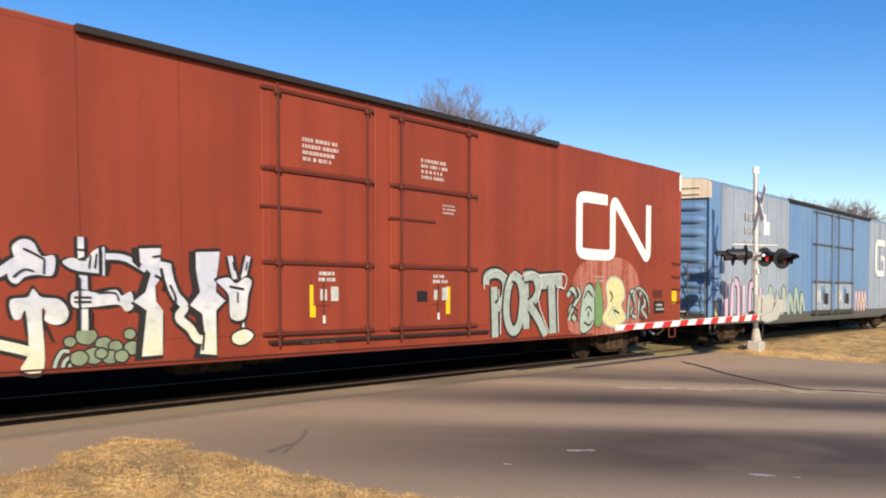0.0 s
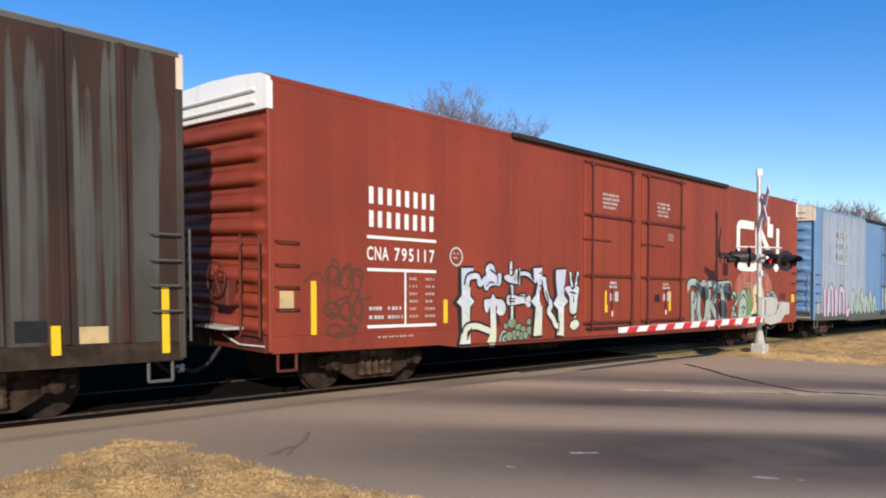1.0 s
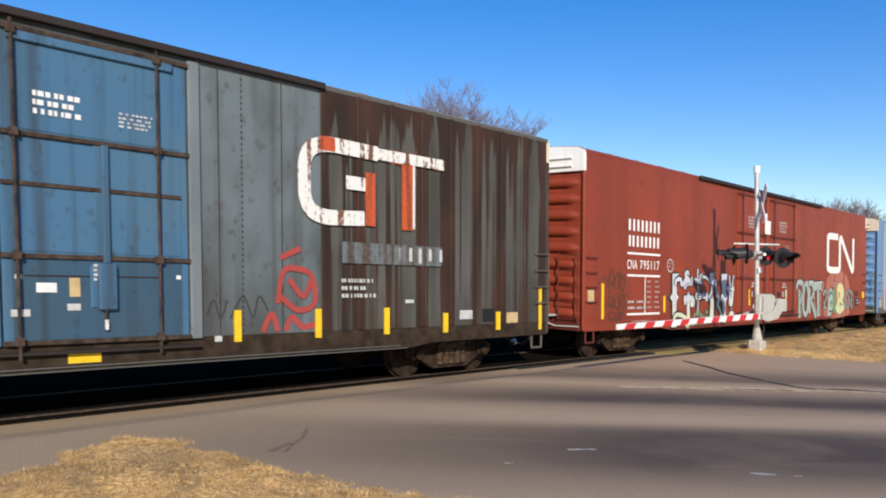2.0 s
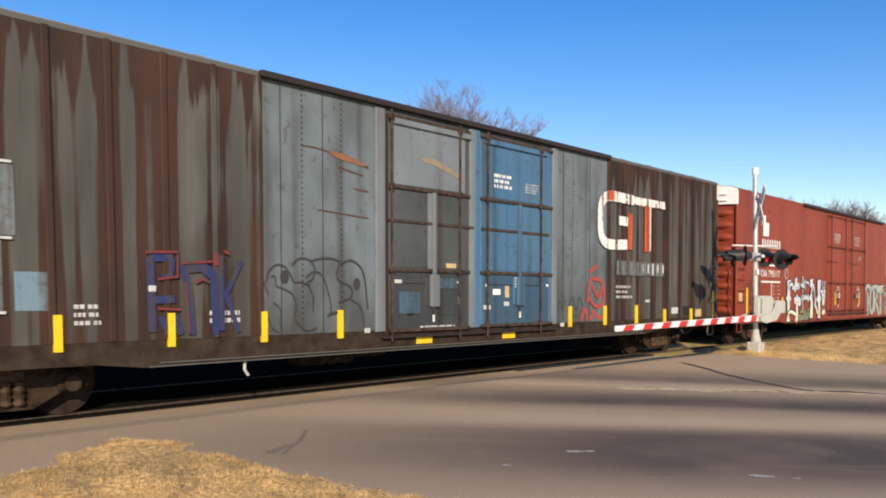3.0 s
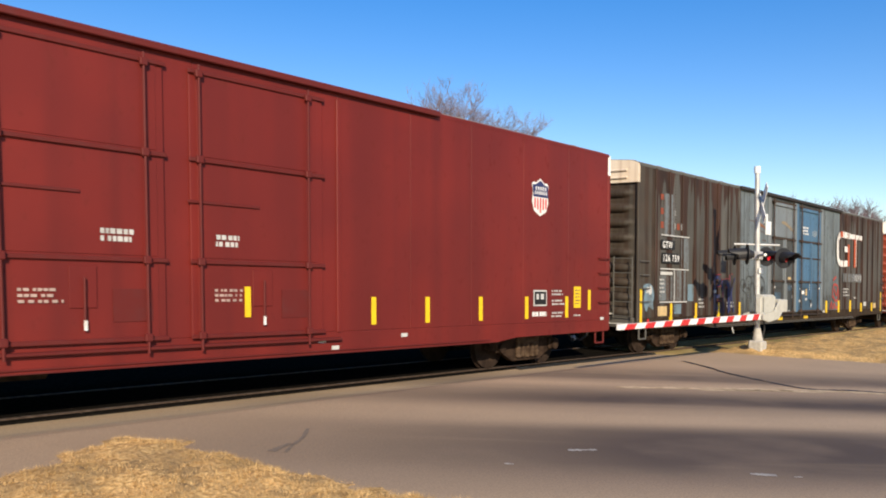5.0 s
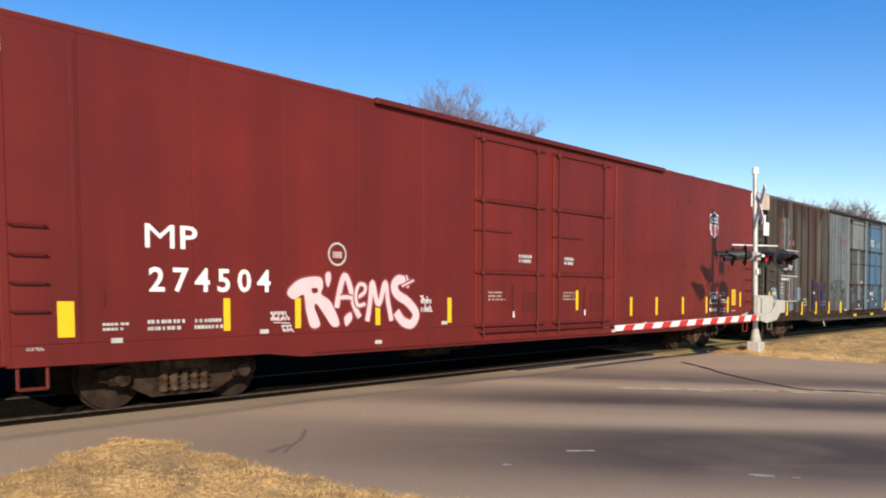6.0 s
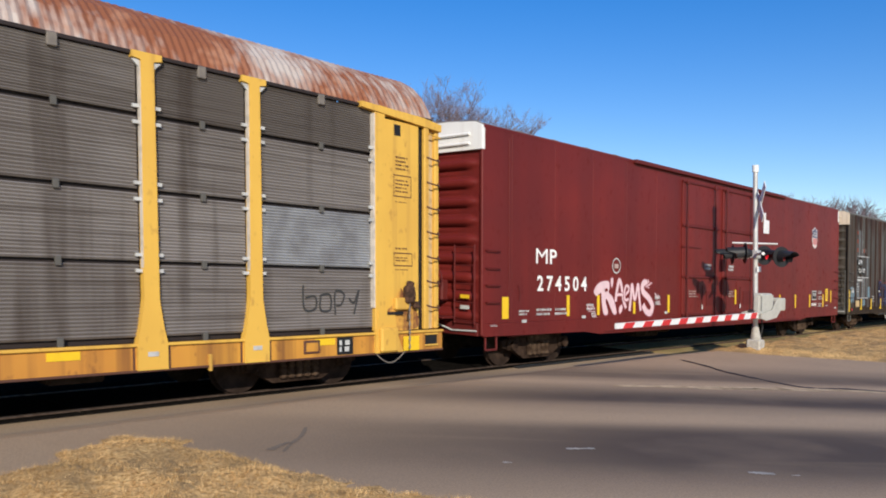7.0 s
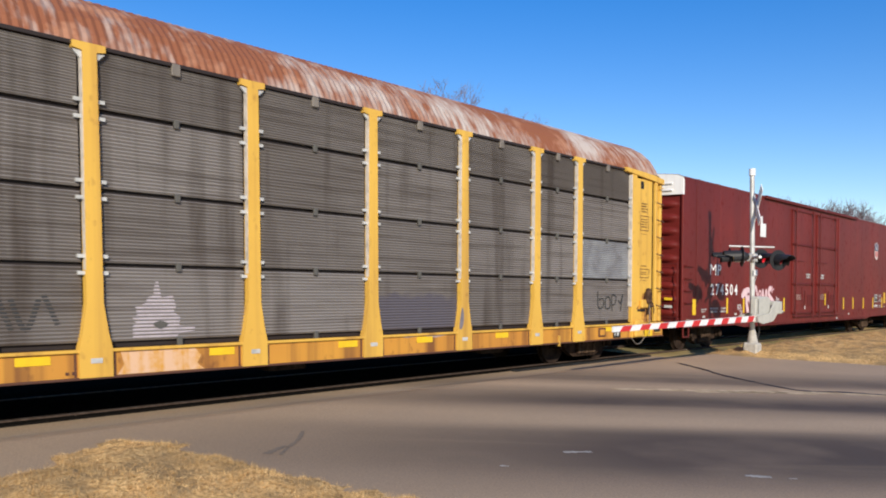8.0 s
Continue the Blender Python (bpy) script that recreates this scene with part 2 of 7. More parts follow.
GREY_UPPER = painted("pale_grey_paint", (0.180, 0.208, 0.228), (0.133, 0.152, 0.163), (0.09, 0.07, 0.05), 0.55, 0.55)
BLUE_DOOR = painted("blue_door_paint", (0.056, 0.142, 0.255), (0.074, 0.145, 0.218), (0.034, 0.036, 0.036), 0.8, 0.5, 0.02, (0.48, 0.66))
DOOR_RUST = grainy("rusty_door_iron", (0.030, 0.022, 0.018), (0.085, 0.060, 0.048), 9.0, 0.8)
BLUE_CAR = painted("light_blue_paint", (0.125, 0.235, 0.44), (0.16, 0.27, 0.44), (0.10, 0.13, 0.18), 0.4, 0.5)
GREY_CAR = painted("blue_grey_paint", (0.33, 0.38, 0.46), (0.28, 0.33, 0.40), (0.14, 0.13, 0.12), 0.5, 0.5)
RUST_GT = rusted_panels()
RUST_END = rusted("grimy_end_paint", (0.084, 0.075, 0.062), (0.056, 0.036, 0.024), (0.034, 0.024, 0.018), (-4, 6), (0.50, 0.70))
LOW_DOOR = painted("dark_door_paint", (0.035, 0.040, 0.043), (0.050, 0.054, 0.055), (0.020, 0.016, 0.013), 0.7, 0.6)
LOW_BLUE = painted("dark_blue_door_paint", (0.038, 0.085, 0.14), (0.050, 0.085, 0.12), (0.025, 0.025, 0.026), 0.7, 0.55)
SILL_GT = grainy("grimy_sill", (0.026, 0.018, 0.013), (0.052, 0.037, 0.026), 5.0, 0.85)
YELLOW_AR = painted("yellow_paint", (0.72, 0.44, 0.075), (0.64, 0.375, 0.065), (0.25, 0.11, 0.045), 0.6, 0.55)
YELLOW_SILL = painted("grimy_yellow_paint", (0.62, 0.31, 0.045), (0.50, 0.22, 0.040), (0.15, 0.060, 0.028), 0.85, 0.6, 0.02, (0.46, 0.66))
DULL_WHITE = plain("dirty_white_paint", (0.62, 0.56, 0.48), 0.8, 0, 0.8)
DULL_CLIP = plain("dull_clip_steel", (0.20, 0.175, 0.15), 0.7, 0, 0.8)
RACK = rack_metal()
RACK_SPRAYED = rack_metal("rack_panel_sprayed", (0.125, 0.115, 0.140))
RACK_FRESH = grainy("fresh_galvanised_panel", (0.25, 0.25, 0.26), (0.36, 0.37, 0.385), 3.0, 0.5, 0.2, 0.004)
RACK_ROOF = galvanised_rust()
ROOF_GREY = painted("roof_sheet", (0.30, 0.29, 0.28), (0.24, 0.22, 0.20), (0.14, 0.08, 0.05), 0.5, 0.6)
UNDER = grainy("underframe_grime", (0.020, 0.015, 0.012), (0.045, 0.033, 0.026), 8.0, 0.9, 0, 0.01, None, 0.6, 0.0)
TRUCK = grainy("truck_rust", (0.018, 0.011, 0.008), (0.052, 0.033, 0.023), 7.0, 0.9)
SPRING = grainy("spring_rust", (0.035, 0.021, 0.014), (0.105, 0.070, 0.047), 7.0, 0.9)
WHEEL = grainy("wheel_steel", (0.024, 0.016, 0.012), (0.050, 0.033, 0.025), 6.0, 0.8, 0.1)
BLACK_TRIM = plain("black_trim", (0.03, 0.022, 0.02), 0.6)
DARK_RED = plain("dark_red_trim", (0.105, 0.024, 0.016), 0.6)
DARK_MAROON = plain("dark_maroon_trim", (0.11, 0.014, 0.012), 0.6)
DARK_GREY = plain("dark_grey_trim", (0.10, 0.095, 0.085), 0.6)
WHITE = plain("white_paint", (0.78, 0.77, 0.74), 0.6, 0, 0.3)
BAND_WHITE = painted("band_white", (0.86, 0.85, 0.82), (0.80, 0.79, 0.75), (0.50, 0.42, 0.36), 0.35, 0.6)
BAND_CREAM = painted("band_cream", (0.74, 0.66, 0.53), (0.64, 0.50, 0.36), (0.30, 0.15, 0.08), 0.8, 0.6)
WORN_WHITE = plain("worn_white_paint", (0.52, 0.52, 0.50), 0.7, 0, 0.7)
FAINT = plain("faint_lettering", (0.44, 0.32, 0.28), 0.7, 0, 0.6)
YELLOW = plain("reflective_yellow", (0.80, 0.52, 0.02), 0.35, 0, 0.25)
DULL_YELLOW = plain("dull_yellow_plate", (0.55, 0.40, 0.20), 0.6, 0, 0.6)
ORANGE = worn_paint("orange_paint", (0.50, 0.090, 0.030), (0.15, 0.045, 0.025), (0.48, 0.66))
FADED_ORANGE = plain("faded_orange_paint", (0.25, 0.060, 0.032), 0.7, 0, 0.9)
FADED_WHITE = plain("faded_white_paint", (0.27, 0.27, 0.26), 0.7, 0, 0.9)
STAIN = plain("tan_stain", (0.26, 0.21, 0.145), 0.8, 0, 0.9)
PINKISH = plain("faded_stencil", (0.50, 0.40, 0.37), 0.7, 0, 0.8)
RAW_RUST = plain("raw_rust", (0.24, 0.105, 0.055), 0.8, 0, 0.8)
OLD_TAR = plain("old_tar", (0.22, 0.175, 0.13), 0.9, 0, 0.7)
SHADE_SHEET = grainy("shade_sheet_black", (0.009, 0.007, 0.005), (0.020, 0.015, 0.011), 20.0, 0.95, 0, 0.05, None, 0.6, 0.0)
SPRAY_BLACK = plain("black_spray", (0.025, 0.022, 0.022), 0.5, 0, 0.2)
SPRAY_GREY = plain("grey_spray", (0.042, 0.042, 0.042), 0.6, 0, 0.5)
SPRAY_WHITE, _nt, _b, _tc = nodes_of("white_spray", 0.6)
_sep = _nt.nodes.new("ShaderNodeSeparateXYZ")
_nt.links.new(_tc.outputs["Object"], _sep.inputs[0])
_c = mix(_nt, ramp(_nt, _sep.outputs["Z"], 0.95, 1.55), (0.60, 0.62, 0.44), (0.50, 0.52, 0.61))
_c = mix(_nt, ramp(_nt, noise_at(_nt, _tc, 4.0, 5), 0.46, 0.66), _c, (0.63, 0.64, 0.65))
_nt.links.new(mix(_nt, ramp(_nt, noise_at(_nt, _tc, 9.0, 5), 0.55, 0.7, 0, 0.5), _c, (0.36, 0.37, 0.36)), _b.inputs["Base Color"])
SPRAY_PALE = plain("pale_green_spray", (0.36, 0.45, 0.38), 0.5, 0, 0.4)
SPRAY_GREEN = plain("green_spray", (0.15, 0.27, 0.10), 0.5, 0, 0.4)
SPRAY_TEAL = plain("grey_green_spray", (0.35, 0.405, 0.37), 0.5, 0, 0.6)
SPRAY_MOSS = plain("moss_green_spray", (0.22, 0.27, 0.17), 0.5, 0, 0.6)
SPRAY_LEMON = plain("pale_yellow_spray", (0.62, 0.60, 0.30), 0.5, 0, 0.3)
SPRAY_PINK = plain("pink_spray", (0.26, 0.060, 0.070), 0.5, 0, 0.2)
SPRAY_ROSE = plain("pale_pink_spray", (0.72, 0.53, 0.55), 0.5, 0, 0.2)
SPRAY_BLUE = worn_paint("blue_spray", (0.026, 0.034, 0.105), (0.060, 0.048, 0.042), (0.47, 0.62))
SPRAY_WINE = worn_paint("wine_red_spray", (0.20, 0.030, 0.036), (0.060, 0.045, 0.040), (0.46, 0.60))
SPRAY_RIM = plain("pale_rim_spray", (0.60, 0.62, 0.60), 0.5, 0, 0.4)
PINK_HAZE = worn_paint("pink_haze", (0.42, 0.175, 0.135), (0.285, 0.060, 0.032), (0.40, 0.60))
RUST_BLEED = worn_paint("rust_bleed", (0.62, 0.33, 0.06), (0.20, 0.080, 0.034), (0.44, 0.60))
GHOST = worn_paint("faded_panel_paint", (0.14, 0.162, 0.172), (0.075, 0.050, 0.036), (0.42, 0.60))
WORN_EMBLEM = worn_paint("worn_emblem_white", (0.70, 0.69, 0.66), (0.16, 0.070, 0.038), (0.50, 0.58))
SPRAY_RED = plain("red_spray", (0.36, 0.06, 0.05), 0.6, 0, 0.5)
SPRAY_VIOLET = plain("violet_spray", (0.62, 0.44, 0.56), 0.5, 0, 0.4)
SPRAY_BROWN = plain("brown_spray", (0.10, 0.045, 0.03), 0.6, 0, 0.4)
NAVY = plain("navy_paint", (0.03, 0.04, 0.12), 0.5)
PATCH_BLUE = worn_paint("pale_blue_patch", (0.15, 0.225, 0.275), (0.085, 0.082, 0.075), (0.46, 0.66))
DULL_BLUE = worn_paint("dull_blue_patch", (0.060, 0.105, 0.150), (0.040, 0.042, 0.042), (0.44, 0.64))
BLACK_PLATE = plain("black_plate", (0.015, 0.015, 0.016), 0.5)
ALUMINIUM = grainy("mast_aluminium", (0.50, 0.50, 0.48), (0.64, 0.63, 0.61), 6.0, 0.45, 0.4, 0.003)
CASE_GREY = plain("mechanism_grey", (0.48, 0.47, 0.42), 0.5, 0, 0.35)
SIGNAL_BLACK = plain("signal_black", (0.022, 0.022, 0.024), 0.5)
SIGN_WHITE = plain("sign_white", (0.78, 0.78, 0.77), 0.4, 0, 0.2)
GATE_RED = plain("gate_red", (0.58, 0.030, 0.035), 0.4, 0, 0.2)
LENS_DARK = plain("dark_red_lens", (0.16, 0.012, 0.014), 0.2)
LENS_LIT, _nt, _b, _tc = nodes_of("lit_red_lens", 0.3)
_b.inputs["Base Color"].default_value = (0.6, 0.02, 0.03, 1)
_b.inputs["Emission Color"].default_value = (1.0, 0.02, 0.03, 1)
_b.inputs["Emission Strength"].default_value = 0.5


# ---- mesh helpers ----
def part(name, bm, material, parent=None, label=""):
    """Links a bmesh as one mesh object, under a thing or a part."""
    me = bpy.data.meshes.new(name)
    bm.to_mesh(me)
    bm.free()
    me.materials.append(material)
    ob = new(name, me)
    ob.parent = parent
    return tagged(ob, label, kind="stuff" if name in ("lettering", "rivet_row", "label_text", "stencil_box") else "")


def box(bm, x0, x1, y0, y1, z0, z1, bevel=0.0):
    r = bmesh.ops.create_cube(bm, size=1)
    for v in r["verts"]:
        v.co = Vector((x0 + (v.co.x + 0.5) * (x1 - x0), y0 + (v.co.y + 0.5) * (y1 - y0), z0 + (v.co.z + 0.5) * (z1 - z0)))
    if bevel:
        edges = list({e for v in r["verts"] for e in v.link_edges})
        bmesh.ops.bevel(bm, geom=edges, offset=bevel, segments=1, affect="EDGES")
    return bm


def boxed(*args):
    return box(bmesh.new(), *args)


def tube(bm, a, b, r0, r1=None, sides=8):
    a, b = Vector(a), Vector(b)
    d = b - a
    m = Matrix.Translation((a + b) / 2) @ d.to_track_quat("Z", "Y").to_matrix().to_4x4()
    bmesh.ops.create_cone(bm, cap_ends=True, segments=sides, radius1=r0, radius2=r0 if r1 is None else r1, depth=d.length, matrix=m)
    return bm


def tubes(points, r, sides=8):
    bm = bmesh.new()
    for a, b in zip(points, points[1:]):
        tube(bm, a, b, r, r, sides)
    return bm


def disc(bm, c, axis, r, depth, sides=20):
    c, axis = Vector(c), Vector(axis).normalized()
    return tube(bm, c - axis * depth / 2, c + axis * depth / 2, r, r, sides)


def prism(points, y0, y1):
    """A plate: an outline in x and z, from y0 to y1."""
    bm = bmesh.new()
    a = [bm.verts.new((x, y0, z)) for x, z in points]
    b = [bm.verts.new((x, y1, z)) for x, z in points]
    bm.faces.new(a)
    bm.faces.new(list(reversed(b)))
    for i in range(len(a)):
        j = (i + 1) % len(a)
        bm.faces.new((a[j], a[i], b[i], b[j]))
    bmesh.ops.recalc_face_normals(bm, faces=bm.faces)
    return bm


FACE = -1.6  # the near side of a car, in its own space


def smooth_line(points, n=6, closed=False):
    out = []
    count = len(points)
    last = count if closed else count - 1
    for i in range(last):
        g = lambda k: Vector(points[k % count] if closed else points[max(0, min(count - 1, k))])
        p0, p1, p2, p3 = g(i - 1), g(i), g(i + 1), g(i + 2)
        for s in range(n):
            t = s / n
            out.append(0.5 * ((2 * p1) + (p2 - p0) * t + (2 * p0 - 5 * p1 + 4 * p2 - p3) * t * t + (3 * p1 - p0 - 3 * p2 + p3) * t ** 3))
    if not closed:
        out.append(Vector(points[-1]))
    return out


COATS = [0]


def coat(off):
    """Each coat of paint lies a hair above the one before it."""
    COATS[0] += 1
    return off + 0.0004 * (COATS[0] % 40)


def rect_mark(bm, x0, x1, z0, z1, off=0.006):
    y = FACE - coat(off)
    bm.faces.new([bm.verts.new(p) for p in ((x0, y, z0), (x1, y, z0), (x1, y, z1), (x0, y, z1))])
    return bm


def stroke(bm, points, width, off=0.006, curved=True, taper=1.0):
    """A painted line on the side of a car, in x and z."""
    pts = smooth_line(points) if curved and len(points) > 2 else [Vector(p) for p in points]
    off, pairs = coat(off), []
    for i, p in enumerate(pts):
        d = (pts[min(i + 1, len(pts) - 1)] - pts[max(i - 1, 0)])
        d = d.normalized() if d.length > 1e-6 else Vector((1, 0))
        w = width / 2 * (1 + (taper - 1) * i / max(1, len(pts) - 1))
        nrm = Vector((-d.y, d.x)) * w
        pairs.append([bm.verts.new((q.x, FACE - off - 0.00002 * i, q.y)) for q in (p + nrm, p - nrm)])
    for (a, b), (c, d) in zip(pairs, pairs[1:]):
        bm.faces.new((a, b, d, c))
    return bm


def blob(bm, points, off=0.006, curved=True, grow=0.0):
    pts = smooth_line(points, 5, True) if curved else [Vector(p) for p in points]
    off = coat(off)
    if grow:
        mid = sum(pts, Vector((0, 0))) / len(pts)
        pts = [p + (p - mid).normalized() * grow for p in pts]
    bm.faces.new([bm.verts.new((p.x, FACE - off, p.y)) for p in pts])
    return bm


def rounded(points, r, n=4):
    """A polyline with its corners rounded off."""
    out = [Vector(points[0])]
    for a, b, c in zip(points, points[1:], points[2:]):
        a, b, c = Vector(a), Vector(b), Vector(c)
        p, q = b + (a - b).normalized() * min(r, (a - b).length / 2), b + (c - b).normalized() * min(r, (c - b).length / 2)
        for k in range(n + 1):
            t = k / n
            out.append(p * (1 - t) ** 2 + b * 2 * t * (1 - t) + q * t * t)
    return out + [Vector(points[-1])]


def lettering(body, x0, x1, z0, z1, off=0.006, bold=0.0, gap=1.0):
    """Letters of the built-in font on the side of a car, fitted into a rectangle."""
    cu = bpy.data.curves.new("letters", "FONT")
    cu.body, cu.resolution_u, cu.offset, cu.space_character = body, 3, bold, gap
    tmp = bpy.data.objects.new("letters", cu)
    scene.collection.objects.link(tmp)
    me = bpy.data.meshes.new_from_object(tmp)
    bpy.data.objects.remove(tmp)
    bpy.data.curves.remove(cu)
    bm = bmesh.new()
    bm.from_mesh(me)
    bpy.data.meshes.remove(me)
    xs, ys = [v.co.x for v in bm.verts], [v.co.y for v in bm.verts]
    ax, bx, ay, by = min(xs), max(xs), min(ys), max(ys)
    for v in bm.verts:
        v.co = Vector((x0 + (v.co.x - ax) / (bx - ax) * (x1 - x0), FACE - off, z0 + (v.co.y - ay) / (by - ay) * (z1 - z0)))
    return bm


def bars(x0, x1, z0, z1, rows, rng, fill=0.6, off=0.006, cell=0.07):
    """Rows of small bars that stand for writing too small to read."""
    bm = bmesh.new()
    step = (z1 - z0) / rows
    for r in range(rows):
        x, z = x0, z1 - (r + 1) * step
        stop = x1 - rng.random() * 0.25 * (x1 - x0)
        while x < stop - 0.02:
            w = min(rng.uniform(0.4, 1.0) * cell, stop - x)
            rect_mark(bm, x, x + w, z + step * (1 - fill) / 2, z + step * (1 + fill) / 2, off)
            x += w + cell * rng.choice((0.2, 0.25, 0.6))
    return bm


def letter_block(bm, x0, x1, z0, z1, off=0.006):
    """A plain upright bar in place of a letter."""
    w = 0.21 * (x1 - x0)
    return rect_mark(bm, x0 + w, x1 - w, z0, z1, off)


def word_bars(x0, x1, z0, z1, letters, off=0.006):
    """One upright block a letter, for a company's name."""
    bm = bmesh.new()
    step = (x1 - x0) / letters
    for i in range(letters):
        letter_block(bm, x0 + i * step + step * 0.09, x0 + (i + 1) * step - step * 0.09, z0, z1, off)
    return bm


def thing(name, m, label, category, group=""):
    ob = new(name)
    ob.empty_display_size = 0.3
    ob.matrix_basis = m
    return tagged(ob, label, category, group)


# ---- ground, road, track ----
TRACK_Y = 10.983


def ground_z(y):
    """The road falls gently to the rails."""
    t = min(1.0, max(0.0, (y - 8.2) / 1.3))
    return 0.16 - 0.185 * t * t * (3 - 2 * t)


def sheet(name, rows, material, lift, label, steps=8):
    """A sheet over the ground between two borders: rows of y, x from, x to."""
    bm = bmesh.new()
    lines = []
    for (ya, a0, a1), (yb, b0, b1) in zip(rows, rows[1:]):
        n = max(1, int(abs(yb - ya) / 0.25)) if -2 < ya < 14 else 1
        for k in range(n):
            t = k / n
            lines.append((ya + (yb - ya) * t, a0 + (b0 - a0) * t, a1 + (b1 - a1) * t))
    lines.append(rows[-1])
    grid = [[bm.verts.new((x0 + (x1 - x0) * i / steps, y, ground_z(y) + lift)) for i in range(steps + 1)] for y, x0, x1 in lines]
    for a, b in zip(grid, grid[1:]):
        for i in range(steps):
            bm.faces.new((a[i], a[i + 1], b[i + 1], b[i]))
    return tagged(part(name, bm, material), label, name, kind="structure")


sheet("ground", [(-900, -1500, 1500), (-2, -1500, 1500), (14, -1500, 1500), (1800, -1500, 1500)], FIELD, -0.07, "flat dry winter field of straw-coloured grass and soil")
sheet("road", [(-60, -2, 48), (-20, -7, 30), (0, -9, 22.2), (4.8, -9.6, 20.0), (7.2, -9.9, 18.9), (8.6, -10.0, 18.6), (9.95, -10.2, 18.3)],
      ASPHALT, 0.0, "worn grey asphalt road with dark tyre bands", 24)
sheet("road", [(24.2, -11.6, 15.6), (60, -16, 8)], ASPHALT, 0.0, "worn grey asphalt road going on beyond the track", 12)
rng = random.Random(4)
bm = bmesh.new()
for x0, x1 in ((-130, -10.3), (18.4, 180)):
    g = [[bm.verts.new((x0 + (x1 - x0) * i / 60, y, z + 0.03 * rng.random())) for i in range(61)] for y, z in ((8.6, -0.02), (9.4, -0.10), (9.9, -0.10), (12.1, -0.10), (12.6, -0.10), (13.4, -0.10))]
    for a, b in zip(g, g[1:]):
        for i in range(60):
            bm.faces.new((a[i], a[i + 1], b[i + 1], b[i]))
tagged(part("ballast", bm, GRAVEL), "grey crushed stone bed under the rails", "ballast", kind="structure")
for side in (-1, 1):
    y = TRACK_Y + side * 0.75
    bm = bmesh.new()
    box(bm, -130, 180, y - 0.036, y + 0.036, -0.045, -0.002, 0.008)
    box(bm, -130, 180, y - 0.010, y + 0.010, -0.14, -0.045)
    box(bm, -130, 180, y - 0.07, y + 0.07, -0.16, -0.14)
    tagged(part("rail", bm, RAIL_STEEL), "rusty steel rail with a worn running head", "rail", "rails of the track", "structure")
tie = part("railway_tie", boxed(-0.12, 0.12, -1.3, 1.3, -0.26, -0.105, 0.01), UNDER)
tagged(tie, "dark weathered wooden railway tie under the rails", "railway tie", "ties under the rails")
tie.matrix_basis = pose(18.8, TRACK_Y, 0)
for i in range(1, 110):
    copy_thing(tie, pose(18.8 + i * 0.55, TRACK_Y, 0) if i < 60 else pose(-10.8 - (i - 60) * 0.55, TRACK_Y, 0))
# unseen dark sheet, added to paint the shade of the train on the ground
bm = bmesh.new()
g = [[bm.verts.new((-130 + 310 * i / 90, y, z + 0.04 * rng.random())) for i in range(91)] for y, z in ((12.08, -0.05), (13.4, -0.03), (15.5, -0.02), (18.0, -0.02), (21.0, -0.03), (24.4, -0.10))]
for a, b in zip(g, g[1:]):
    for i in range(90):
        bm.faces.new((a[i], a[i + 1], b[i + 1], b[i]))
tagged(part("shade_ground", bm, SHADE_SHEET), "added near-black sheet for the shade behind the track", "cinder bed", kind="structure")
# added panels; the shade under the train is put into their near-black colour
rubber = grainy("crossing_shade_black", (0.008, 0.007, 0.006), (0.016, 0.014, 0.012), 14.0, 0.95, 0, 0.01, None, 0.6, 0.0)
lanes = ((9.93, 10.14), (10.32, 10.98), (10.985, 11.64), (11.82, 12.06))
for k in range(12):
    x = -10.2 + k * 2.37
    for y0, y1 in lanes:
        tagged(part("crossing_panel", boxed(x + 0.01, x + 2.36, y0, y1, -0.09, -0.006, 0.008), rubber), "added crossing panel between the rails, near black for shade", "crossing panel", "crossing panels", "structure")
edge = boxed(12.6, 18.2, 9.78, 9.92, -0.03, 0.012, 0.01)
tagged(part("crossing_edge", edge, TAR), "dark rubber edge strip where the road meets the rails", "crossing edge", kind="structure")


def flat_line(points, width, lift, rng, curved=True):
    bm = bmesh.new()
    pts = smooth_line(points, 10) if curved else [Vector(p) for p in points]
    pairs = []
    for i, p in enumerate(pts):
        d = (pts[min(i + 1, len(pts) - 1)] - pts[max(i - 1, 0)]).normalized()
        nrm = Vector((-d.y, d.x)) * width * (0.35 + 0.65 * rng.random())
        pairs.append([bm.verts.new((q.x, q.y, ground_z(q.y) + lift)) for q in (p + nrm, p - nrm)])
    for (a, b), (c, d) in zip(pairs, pairs[1:]):
        bm.faces.new((a, c, d, b))
    bmesh.ops.recalc_face_normals(bm, faces=bm.faces)
    return bm


